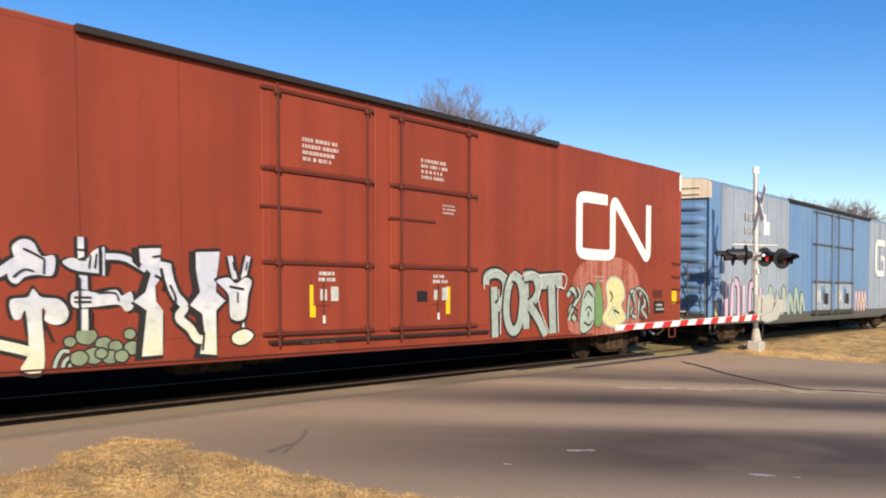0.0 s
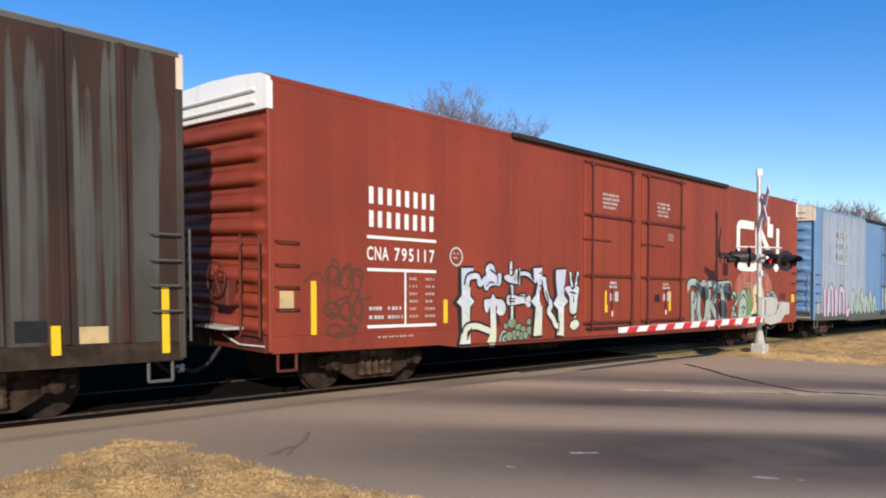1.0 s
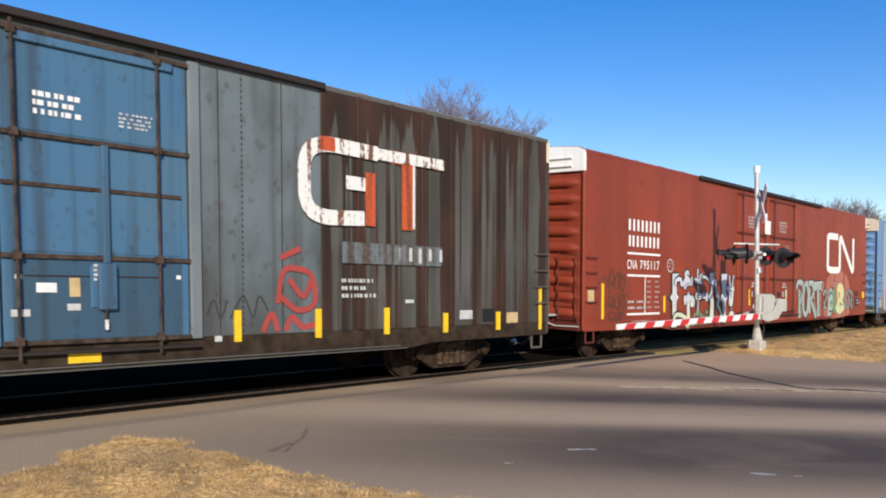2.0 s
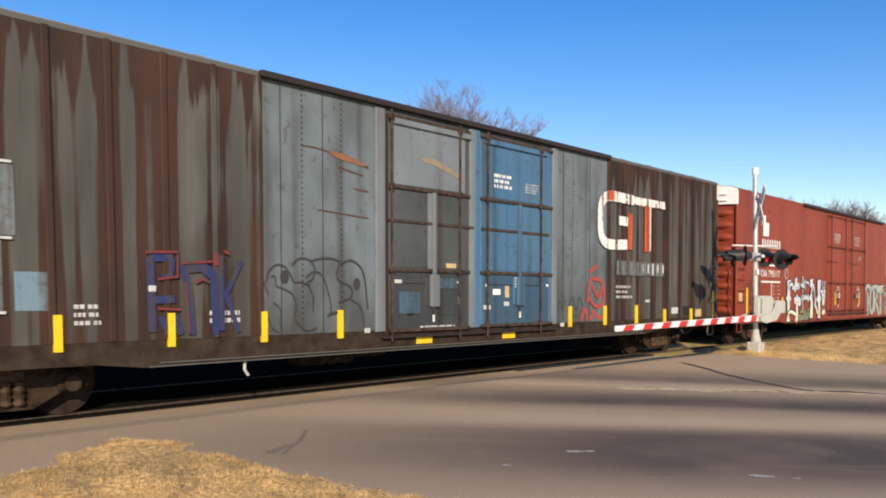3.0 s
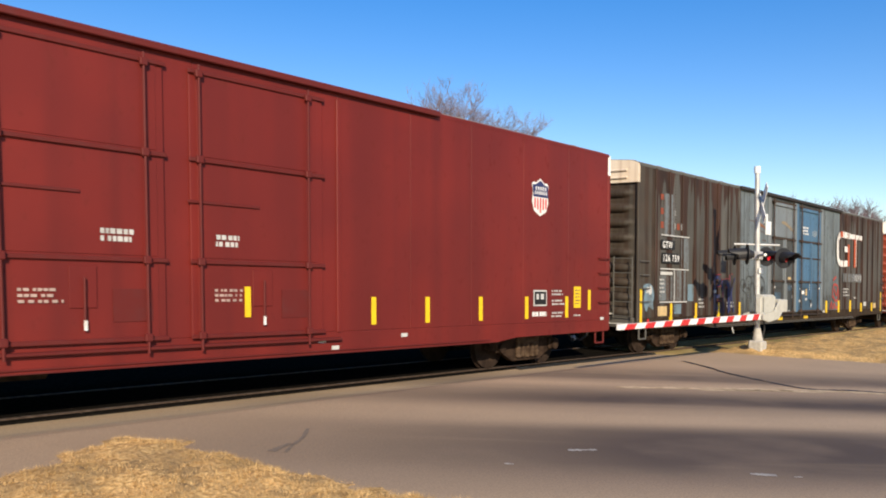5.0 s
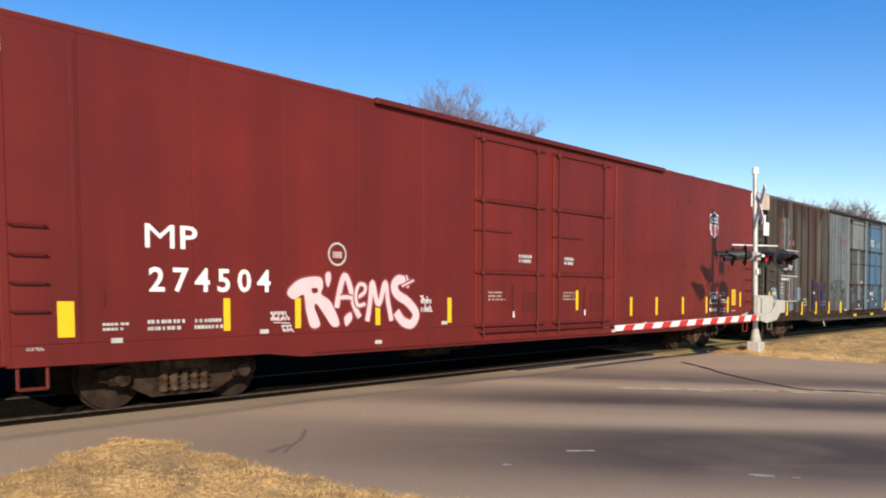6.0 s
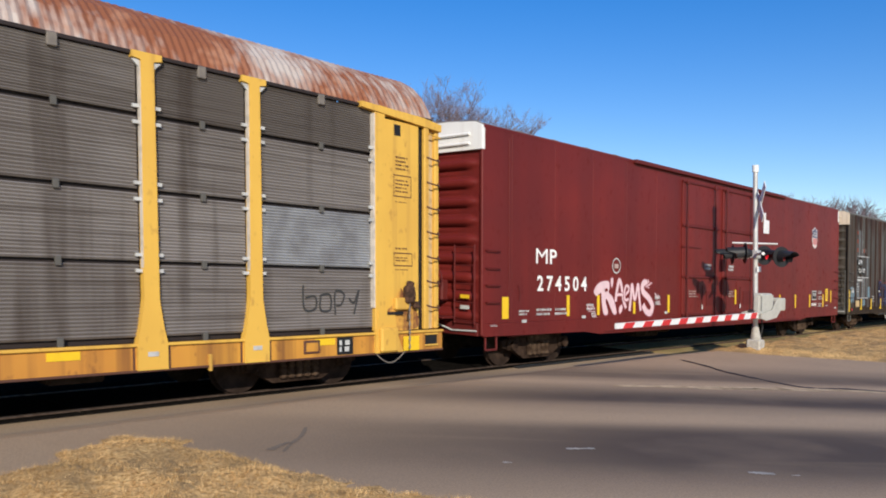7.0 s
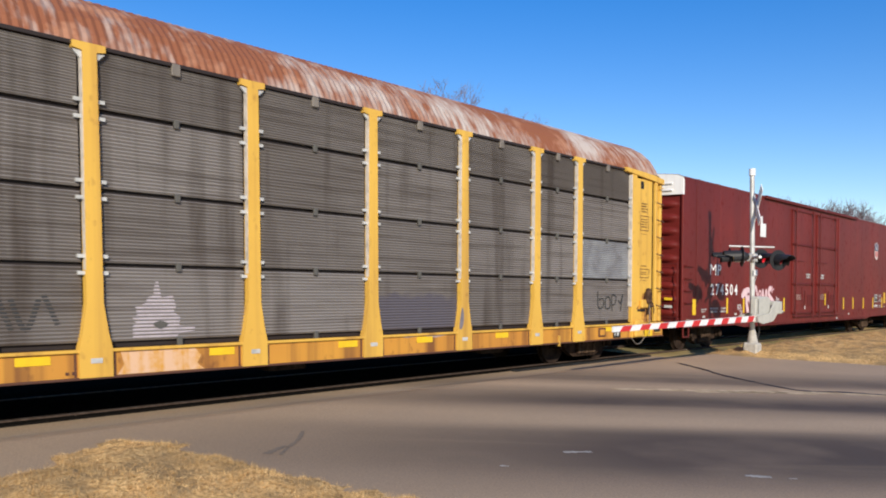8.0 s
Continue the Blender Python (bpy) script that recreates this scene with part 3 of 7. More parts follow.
for pts, w, m, lab in (([(15.8, 7.85), (15.2, 7.0), (14.6, 6.3), (13.9, 5.0), (13.85, 4.5), (14.3, 4.05), (14.6, 3.4)], 0.075, TAR, "black tar seal along a crack in the road"),
                       ([(4.40, 6.22), (4.62, 6.42), (4.92, 6.66), (5.22, 6.98)], 0.030, OLD_TAR, "short dark patch sealed into the road"),
                       ([(4.32, 6.34), (4.50, 6.44), (4.66, 6.50)], 0.055, OLD_TAR, "short dark crack sealed in the road"),
                       ([(6.7, 4.56), (6.95, 4.38)], 0.05, ROAD_PAINT, "worn scrap of white road paint"),
                       ([(7.28, 2.92), (7.42, 2.73)], 0.05, ROAD_PAINT, "worn scrap of white road paint"),
                       ([(5.75, 4.62), (5.8, 4.55)], 0.03, ROAD_PAINT, "worn scrap of white road paint"),
                       ([(7.5, 2.6), (7.56, 2.55)], 0.02, ROAD_PAINT, "worn scrap of white road paint")):
    tagged(part("tar_seal" if m in (TAR, OLD_TAR) else "road_marking", flat_line(pts, w, 0.005, rng), m), lab, "road mark", kind="structure")
ROAD_SAND = grainy("road_sand", (0.42, 0.31, 0.19), (0.70, 0.54, 0.35), 5.0, 0.95, 0, 0.01)
for pts, w in (([(15.6, 2.2), (14.42, 3.59), (13.52, 4.61), (12.61, 5.36), (11.88, 5.99), (11.07, 6.66)], 0.13), ([(13.6, 4.3), (13.05, 4.85), (12.6, 5.2), (12.0, 5.65)], 0.10)):
    tagged(part("sand_strip", flat_line(pts, w, 0.004, rng), ROAD_SAND), "thin strip of pale sand washed over the road", "sand", kind="structure")


def inside(x, y, poly):
    c = False
    for (x0, y0), (x1, y1) in zip(poly, poly[1:] + poly[:1]):
        if (y0 > y) != (y1 > y) and x < (x1 - x0) * (y - y0) / (y1 - y0) + x0:
            c = not c
    return c


def border(x, y, poly):
    """Distance to the border of a patch, positive inside."""
    best = 9.0
    for (x0, y0), (x1, y1) in zip(poly, poly[1:] + poly[:1]):
        dx, dy = x1 - x0, y1 - y0
        t = max(0, min(1, ((x - x0) * dx + (y - y0) * dy) / (dx * dx + dy * dy)))
        best = min(best, math.hypot(x - x0 - dx * t, y - y0 - dy * t))
    return best if inside(x, y, poly) else -best


def turf(x, y, poly, rise):
    """Height of the uneven matted turf, and how far inside the ragged border it lies."""
    d = border(x, y, poly) + 0.22 * noise.noise((x * 2.1, y * 2.1, 0)) + 0.09 * noise.noise((x * 7, y * 7, 5))
    tufts = 0.75 + 0.5 * noise.noise((x * 1.3, y * 1.3, 3)) + 0.45 * noise.noise((x * 4.5, y * 4.5, 6)) + 0.25 * noise.noise((x * 12, y * 12, 1))
    return ground_z(y) - 0.012 + max(-0.03, min(1.0, d / 0.45)) * rise * tufts, d


def verge(name, poly, rise, cell, label):
    """A low uneven mound of turf with a ragged border."""
    xs, ys = [p[0] for p in poly], [p[1] for p in poly]
    bm, made = bmesh.new(), {}

    def vert(i, j):
        if (i, j) not in made:
            x, y = min(xs) + i * cell, min(ys) + j * cell
            made[i, j] = bm.verts.new((x, y, turf(x, y, poly, rise)[0]))
        return made[i, j]
    for i in range(int((max(xs) - min(xs)) / cell)):
        for j in range(int((max(ys) - min(ys)) / cell)):
            x, y = min(xs) + (i + 0.5) * cell, min(ys) + (j + 0.5) * cell
            if border(x, y, poly) > -0.2:
                bm.faces.new((vert(i, j), vert(i + 1, j), vert(i + 1, j + 1), vert(i, j + 1)))
    for f in bm.faces:
        f.smooth = True
    return tagged(part(name, bm, DRY_GRASS), label, "verge", kind="structure")


def straw(name, poly, count, rise, size, label, near, corner=(-99, -99)):
    """Matted blades of dead grass rooted in the turf, in clumps."""
    r = random.Random(7)
    vs, fs = [], []
    xs, ys = [p[0] for p in poly], [p[1] for p in poly]
    while len(fs) < count:
        cx, cy = r.uniform(max(corner[0], min(xs)), max(xs)), r.uniform(max(corner[1], min(ys)), max(ys))
        z, d = turf(cx, cy, poly, rise)
        clump = noise.noise((cx * 1.7, cy * 1.7, 9)) + 0.5 * noise.noise((cx * 6, cy * 6, 2))
        if d < r.uniform(0.0, 0.22) or clump < r.uniform(-0.7, 0.3):
            continue
        big = (0.5 if d < 0.06 else 1.0) * r.uniform(0.5, 1.2) * (1.0 + 0.8 * max(0.0, clump))
        way = r.uniform(0, 6.28)
        for _ in range(6):
            x, y = cx + r.gauss(0, 0.018 * near), cy + r.gauss(0, 0.018 * near)
            h, a, lean = size * big * r.uniform(0.4, 1.2), way + r.gauss(0, 0.9), r.uniform(0.3, 1.5)
            w = 0.0008 + 0.0016 * near * r.random()
            dx, dy = math.cos(a), math.sin(a)
            k = len(vs)
            vs += [(x - dy * w, y + dx * w, z - 0.006), (x + dy * w, y - dx * w, z - 0.006), (x + dx * h * lean, y + dy * h * lean, z + h * max(0.15, 0.85 - 0.5 * lean))]
            fs.append((k, k + 1, k + 2))
    me = bpy.data.meshes.new(name)
    me.from_pydata(vs, [], fs)
    me.materials.append(BLADE)
    return tagged(new(name, me), label, "grass", kind="stuff")


NEAR_VERGE = [(2.05, 6.9), (2.6, 7.25), (3.45, 7.95), (3.9, 7.45), (4.0, 6.6), (4.2, 5.6), (4.45, 4.7), (4.7, 4.0), (5.2, 2.4), (5.4, 0.8), (5.0, -2.5), (-4.0, -2.5), (-4.6, 5.0), (-1.0, 6.5)]
FAR_VERGE = [(18.7, 8.75), (18.95, 7.3), (20.05, 4.9), (22.5, 0.5), (30, -3), (44, -3), (44, 8.8)]
verge("verge_1", NEAR_VERGE, 0.085, 0.07, "low mound of dead straw-coloured grass beside the road")
verge("verge_2", FAR_VERGE, 0.16, 0.25, "dead straw-coloured grass between road and track")
straw("dry_grass", NEAR_VERGE, 190000, 0.085, 0.048, "short matted dead grass blades, straw yellow", 1.0, (0.3, 0.8))
straw("dry_grass", FAR_VERGE, 40000, 0.16, 0.15, "tall dead grass blades, straw yellow", 2.0)


# ---- bare winter trees behind the track ----
def bare_tree(m, height, spread, seed, label, depth=6, group=""):
    r = random.Random(seed)
    t = thing("tree", m, label, "tree", group)
    wood, fine = bmesh.new(), ([], [])

    def grow(a, d, length, radius, level):
        b = a + d * length
        if level <= 3:
            tube(wood, a, b, radius, radius * 0.62, 6 if level < 2 else 4)
        else:
            vs, fs = fine
            for _ in range(2):
                side = d.cross(Vector((r.uniform(-1, 1), r.uniform(-1, 1), r.uniform(-1, 1)))).normalized() * max(radius, 0.009)
                k = len(vs)
                vs.extend([tuple(a - side), tuple(a + side), tuple(b)])
                fs.append((k, k + 1, k + 2))
        if level >= depth:
            return
        for i in range(r.randint(3, 4) if level else 5):
            turn = Vector((r.uniform(-1, 1), r.uniform(-1, 1), r.uniform(-0.15, 0.75)))
            nd = (d * r.uniform(0.5, 1.0) + turn * spread).normalized()
            grow(a + d * length * r.uniform(0.45, 1.0), nd, length * r.uniform(0.55, 0.82), radius * 0.58, level + 1)
    grow(Vector((0, 0, -0.2)), Vector((0.02, 0, 1)), height * 0.30, height * 0.018, 0)
    k = height / max(p[2] for p in fine[0])
    bmesh.ops.scale(wood, verts=wood.verts, vec=(k, k, k))
    fine = ([tuple(c * k for c in p) for p in fine[0]], fine[1])
    part("trunk", wood, BARK, t)
    me = bpy.data.meshes.new("crown")
    me.from_pydata(fine[0], [], fine[1])
    me.materials.append(TWIG)
    new("crown", me).parent = t
    return t


bare_tree(pose(47.3, 43.15, -0.07, 0, 0, 40), 18.5, 0.75, 11, "bare leafless winter tree behind the railway track", 7, "bare trees behind the track")
bare_tree(pose(48.5, 42.85, -0.07, 0, 0, 200), 16.4, 0.8, 12, "bare leafless winter tree behind the railway track", 7, "bare trees behind the track")
bare_tree(pose(45.1, 44.65, -0.07, 0, 0, 110), 16.8, 0.8, 13, "bare leafless winter tree behind the railway track", 7, "bare trees behind the track")
far = bare_tree(pose(104, 34, -0.07), 13.4, 0.85, 21, "bare leafless tree in a distant row of trees", 5, "distant row of bare trees")
r2 = random.Random(5)
for i in range(34):
    copy_thing(far, pose(94 + i * 2.3 + r2.uniform(-2, 2), 28 + r2.uniform(0, 8) + i * 0.25, -0.3 - 1.5 * r2.random(), 0, 0, r2.uniform(0, 360)))


# ---- crossing signal with its gate ----
def crossing_signal():
    t = thing("crossing_signal", pose(19.46, 7.7, ground_z(7.7)), "aluminium railroad crossing signal mast with lowered striped gate", "crossing signal")
    u, w = Vector((-0.57, 0.82, 0)), Vector((0.82, 0.57, 0))   # along the road; across it
    lean = lambda z: Vector((-0.058 * z, 0, z))
    bm = tube(bmesh.new(), lean(0.3), lean(4.62), 0.062, 0.058, 16)
    part("mast", bm, ALUMINIUM, t)
    bm = boxed(-0.17, 0.17, -0.17, 0.17, -0.05, 0.30, 0.03)
    tube(bm, (0, 0, 0.30), lean(0.62), 0.13, 0.075, 16)
    box(bm, -0.26, 0.26, -0.26, 0.26, -0.25, 0.02, 0.02)
    part("base", bm, CONCRETE, t, "grey bolted base casting on a concrete footing")
    part("cap", tube(bmesh.new(), lean(4.46), lean(4.63), 0.078, 0.078, 16), SIGN_WHITE, t, "white cap of the mast")
    # crossbuck: two boards crossed, across the road
    c = lean(3.70) - u * 0.10
    for s in (-1, 1):
        bm = bmesh.new()
        d = (w * s + Vector((0, 0, 1))).normalized()
        n = u.cross(d).normalized()
        vs = []
        for k in (-0.008, 0.008):
            for a, b in ((-0.60, -0.115), (0.60, -0.115), (0.60, 0.115), (-0.60, 0.115)):
                vs.append(bm.verts.new(c + d * a + n * b + u * (k + 0.018 * s)))
        for f in ((0, 1, 2, 3), (7, 6, 5, 4), (0, 4, 5, 1), (1, 5, 6, 2), (2, 6, 7, 3), (3, 7, 4, 0)):
            bm.faces.new([vs[i] for i in f])
        bmesh.ops.recalc_face_normals(bm, faces=bm.faces)
        part("crossbuck_board", bm, SIGN_WHITE, t, "white crossbuck board, edge towards the track")
    q = lean(3.14)
    part("small_sign", boxed(q.x + 0.32, q.x + 0.66, q.y - 0.09, q.y - 0.075, q.z - 0.18, q.z + 0.16, 0.005), SIGN_WHITE, t, "small white plate under the crossbuck")
    part("sign_post", boxed(q.x + 0.40, q.x + 0.47, q.y - 0.074, q.y - 0.05, q.z - 0.1, q.z + 0.34), SIGN_WHITE, t)
    # flashing lights: a crossarm with two pairs of heads back to back
    z = 2.42
    c = lean(z)
    bm = tube(bmesh.new(), c - w * 0.78, c + w * 0.78, 0.035, 0.035, 10)
    box(bm, c.x - 0.1, c.x + 0.1, c.y - 0.1, c.y + 0.1, z - 0.1, z + 0.1, 0.01)
    tube(bm, c - u * 0.52 + Vector((0, 0, 0.27)), c + u * 0.56 + Vector((0, 0, 0.27)), 0.024, 0.024, 8)
    part("crossarm", bm, ALUMINIUM, t)
    for side in (-1, 1):
        for way in (-1, 1):
            d = u * way
            p = c + w * (0.70 * side) + d * 0.34
            if side < 0 and way < 0:
                d = (d * 0.45 - w * 0.9).normalized()   # turned towards the side road
                p = c - w * 0.45 - u * 0.46 + Vector((0, 0, -0.06))
            elif way < 0:
                d = (d * 0.45 - w * 0.9).normalized()
            bm = disc(bmesh.new(), p + d * 0.06, d, 0.25, 0.012, 24)
            tube(bm, p - d * 0.10, p + d * 0.05, 0.07, 0.14, 16)
            head = part("signal_head", bm, SIGNAL_BLACK, t, "black round signal head with a hood")
            hood = bmesh.new()
            rim = []
            for k in range(13):
                a = math.radians(-40 + k * 260 / 12)
                e = d.cross(Vector((0, 0, 1))) * math.cos(a) + Vector((0, 0, 1)) * math.sin(a)
                ln = 0.42 if 2 < k < 10 else 0.2
                rim.append([hood.verts.new(p + d * 0.07 + e * rr) for rr in (0.155, 0.147)] + [hood.verts.new(p + d * (0.07 + ln) + e * rr - Vector((0, 0, 0.03))) for rr in (0.147, 0.155)])
            for a, b in zip(rim, rim[1:]):
                for i in range(4):
                    hood.faces.new((a[i], a[(i + 1) % 4], b[(i + 1) % 4], b[i]))
            bmesh.ops.recalc_face_normals(hood, faces=hood.faces)
            part("hood", hood, SIGNAL_BLACK, head)
            lit = side > 0 and way < 0
            part("lens", disc(bmesh.new(), p + d * 0.08, d, 0.11, 0.02, 20), LENS_LIT if lit else LENS_DARK, head, "glowing red lens" if lit else "dark red lens")
    bm = bmesh.new()
    bmesh.ops.create_uvsphere(bm, u_segments=16, v_segments=8, radius=0.17, matrix=Matrix.Translation(lean(2.40) + Vector((-0.66, 0.05, 0))))
    for v in bm.verts:
        v.co.z = max(v.co.z, 2.28)
    part("bell", bm, ALUMINIUM, t, "grey bell dome beside the mast")
    p = lean(2.1)
    part("small_sign", boxed(p.x - 0.09, p.x + 0.14, p.y - 0.085, p.y - 0.07, 1.98, 2.12, 0.004), SIGN_WHITE, t, "small white plate under the lights")
    # mechanism and gate arm
    bm = boxed(-0.42, 0.24, -0.30, -0.075, 0.88, 1.46, 0.03)
    box(bm, -0.50, -0.42, -0.26, -0.12, 1.02, 1.40, 0.02)
    mech = part("gate_mechanism", bm, CASE_GREY, t, "grey steel gate mechanism case")
    part("lid", boxed(-0.44, 0.26, -0.315, -0.30, 0.93, 1.42, 0.006), CASE_GREY, mech)
    for y in (-0.36, 0.10):
        part("counterweight_arm", prism([(-0.62, 0.86), (-0.30, 0.80), (0.35, 0.86), (0.62, 1.05), (0.62, 1.30), (0.42, 1.36), (0.10, 1.06), (-0.62, 0.98)], y - 0.015, y + 0.015), CASE_GREY, t, "bent grey steel counterweight arm")
    part("counterweight", boxed(0.62, 1.02, -0.34, 0.08, 1.02, 1.34, 0.02), CASE_GREY, t, "grey cast counterweight")
    root, tip = -0.55, -7.05
    bm = bmesh.new()
    vs = [bm.verts.new(p) for p in ((root, -0.28, 0.86), (root, -0.22, 0.86), (root, -0.22, 1.00), (root, -0.28, 1.00), (tip, -0.27, 0.815), (tip, -0.23, 0.815), (tip, -0.23, 0.915), (tip, -0.27, 0.915))]
    for f in ((0, 1, 2, 3), (7, 6, 5, 4), (0, 4, 5, 1), (1, 5, 6, 2), (2, 6, 7, 3), (3, 7, 4, 0)):
        bm.faces.new([vs[i] for i in f])
    bmesh.ops.recalc_face_normals(bm, faces=bm.faces)
    arm = part("gate_arm", bm, SIGN_WHITE, t, "white gate arm with red slanted stripes, lowered")
    n = 9
    for i in range(n):
        k0 = (i + 0.30) / n
        k1 = k0 + 0.45 / n
        x0, x1 = tip + (root - tip) * k0, tip + (root - tip) * k1
        lo = lambda x: 0.815 + 0.045 * (x - tip) / (root - tip) + 0.001
        hi = lambda x: 0.915 + 0.085 * (x - tip) / (root - tip) - 0.001
        part("stripe", prism([(x0, lo(x0)), (x1, lo(x1)), (x1 + 0.10, hi(x1)), (x0 + 0.10, hi(x0))], -0.286, -0.216), GATE_RED, arm)
    part("arm_bracket", boxed(root - 0.05, -0.30, -0.31, -0.19, 0.84, 1.03, 0.01), CASE_GREY, t)
    part("cable", tubes([(0.10, -0.08, 0.95), (0.16, -0.1, 0.6), (0.12, -0.05, 0.2), (0.1, 0, 0.0)], 0.018, 6), SIGNAL_BLACK, t)
    return t


crossing_signal()

# ---- freight cars ----
EAVE, RIDGE, FLOOR = 4.66, 4.77, 0.98
ROOF_LINE = ((-1.6, EAVE), (-1.42, EAVE + 0.075), (-0.8, EAVE + 0.125), (0, EAVE + 0.15), (0.8, EAVE + 0.125), (1.42, EAVE + 0.075), (1.6, EAVE))
MOVERS = []      # (car, its x at the start)
WHEELSETS = []   # (wheelset, x in the car)


def wheel_mesh():
    bm = bmesh.new()
    disc(bm, (0, 0, 0), (0, 1, 0), 0.42, 0.10, 32)
    disc(bm, (0, 0.055, 0), (0, 1, 0), 0.45, 0.02, 32)
    disc(bm, (0, -0.055, 0), (0, 1, 0), 0.13, 0.06, 12)
    for k in range(5):
        a = k * 1.2566
        disc(bm, (0.26 * math.cos(a), -0.052, 0.26 * math.sin(a)), (0, 1, 0), 0.05, 0.012, 8)
    return bm


def truck(car, x):
    frame_pts = [(-1.16, 0.54), (-1.16, 0.40), (-0.82, 0.34), (-0.46, 0.15), (0.46, 0.15), (0.82, 0.34), (1.16, 0.40), (1.16, 0.54), (0.85, 0.60), (0.40, 0.66), (-0.40, 0.66), (-0.85, 0.60)]
    for y in (-1.06, 0.92):
        bm = prism([(x + a, b) for a, b in frame_pts], y, y + 0.14)
        side = part("truck_side_frame", bm, TRUCK, car, "rusty cast steel truck side frame")
        face = y - 0.03 if y < 0 else y + 0.17
        for s in (-1, 1):
            part("bearing_box", disc(boxed(x + s * 0.89 - 0.15, x + s * 0.89 + 0.15, face - 0.03, face + 0.03, 0.34, 0.58, 0.02), (x + s * 0.89, face + (-0.05 if y < 0 else 0.05), 0.44), (0, 1, 0), 0.10, 0.08, 14), TRUCK, side)
        for k in range(5):
            bm = bmesh.new()
            cx = x - 0.30 + k * 0.15
            tube(bm, (cx, face, 0.22), (cx, face, 0.50), 0.055, 0.055, 8)
            for h in range(4):
                disc(bm, (cx, face, 0.25 + h * 0.075), (0, 0, 1), 0.068, 0.03, 8)
            part("spring", bm, SPRING, side)
        part("bolster_end", boxed(x - 0.36, x + 0.36, face - 0.05, face + 0.03, 0.50, 0.64, 0.02), SPRING, side)
    part("bolster", boxed(x - 0.25, x + 0.25, -0.92, 0.92, 0.50, 0.72), UNDER, car)
    part("brake_beam", boxed(x - 0.55, x - 0.45, -0.85, 0.85, 0.30, 0.42), UNDER, car)
    for s in (-1, 1):
        axle = part("wheelset", tube(bmesh.new(), (0, -1.0, 0), (0, 1.0, 0), 0.085, 0.085, 12), WHEEL, car)
        axle.matrix_basis = pose(x + s * 0.89, 0, 0.42)
        for y in (-0.75, 0.75):
            w = new("wheel", WHEEL_MESH)
            w.parent = axle
            w.matrix_basis = pose(0, y, 0, 0, 0, 0 if y < 0 else 180)
        WHEELSETS.append((axle, x + s * 0.89))


_wheel = part("wheel", wheel_mesh(), WHEEL)
WHEEL_MESH = _wheel.data
bpy.data.objects.remove(_wheel)


def coupler(car, x, s):
    """Draft gear, knuckle and air hose at one end; s: the way it points."""
    bm = boxed(min(x - s * 0.3, x + s * 0.42), max(x - s * 0.3, x + s * 0.42), -0.13, 0.13, 0.70, 0.98, 0.02)
    box(bm, min(x + s * 0.40, x + s * 0.73), max(x + s * 0.40, x + s * 0.73), -0.20, 0.12, 0.72, 1.0, 0.05)
    part("coupler", bm, UNDER, car, "grimy steel knuckle coupler")
    pts = [(x + s * 0.1, -0.35, 0.72), (x + s * 0.3, -0.36, 0.48), (x + s * 0.5, -0.30, 0.36), (x + s * 0.70, -0.22, 0.42)]
    part("air_hose", tubes(pts, 0.03, 8), BLACK_TRIM, car, "black rubber air hose")
    part("hose_end", tube(bmesh.new(), (x + s * 0.64, -0.26, 0.38), (x + s * 0.74, -0.2, 0.45), 0.035, 0.035, 8), WORN_WHITE, car)
    part("uncoupling_lever", tubes([(x + s * 0.08, -1.5, 0.82), (x + s * 0.10, -0.9, 0.80), (x + s * 0.14, -0.5, 0.92)], 0.016, 6), WORN_WHITE, car)


def ribbed_end(x, s, z0, z1, ribs):
    """A pressed steel end wall: bold horizontal ribs with rounded ends, and thin tapering darts between them."""
    bm = bmesh.new()
    ys = [-1.56, -1.44, -1.38, -1.32, -1.26, -1.18, -1.05, -0.7, -0.3, 0, 0.3, 0.7, 1.05, 1.18, 1.26, 1.32, 1.38, 1.44, 1.56]
    per = 14
    grid = []
    for j in range(ribs * per + 1):
        z = z0 + (z1 - z0) * j / (ribs * per)
        ph = (j % per) / per
        row = []
        for y in ys:
            k = max(0.0, min(1.0, (1.42 - abs(y)) / 0.20))
            half = 0.29 * math.sqrt(k)
            bold = math.sqrt(max(0.0, 1 - ((ph - 0.32) / half) ** 2)) if half > 0.02 else 0.0
            thin = 0.09 * max(0.0, min(1.0, (1.30 - abs(y)) / 0.9))
            dart = max(0.0, 1 - abs(ph - 0.82) / thin) if thin > 0.01 else 0.0
            row.append(bm.verts.new((x + s * (0.10 * bold * k ** 0.5 + 0.035 * dart), y, z)))
        grid.append(row)
    for a, b in zip(grid, grid[1:]):
        for i in range(len(ys) - 1):
            bm.faces.new((a[i], a[i + 1], b[i + 1], b[i]))
    bmesh.ops.recalc_face_normals(bm, faces=bm.faces)
    for f in bm.faces:
        f.smooth = True
    return bm


def grab_iron(car, x0, x1, z, material, y=FACE):
    part("grab_iron", tubes([(x0, y, z), (x0, y - 0.07, z), (x1, y - 0.07, z), (x1, y, z)], 0.014, 6), material, car)


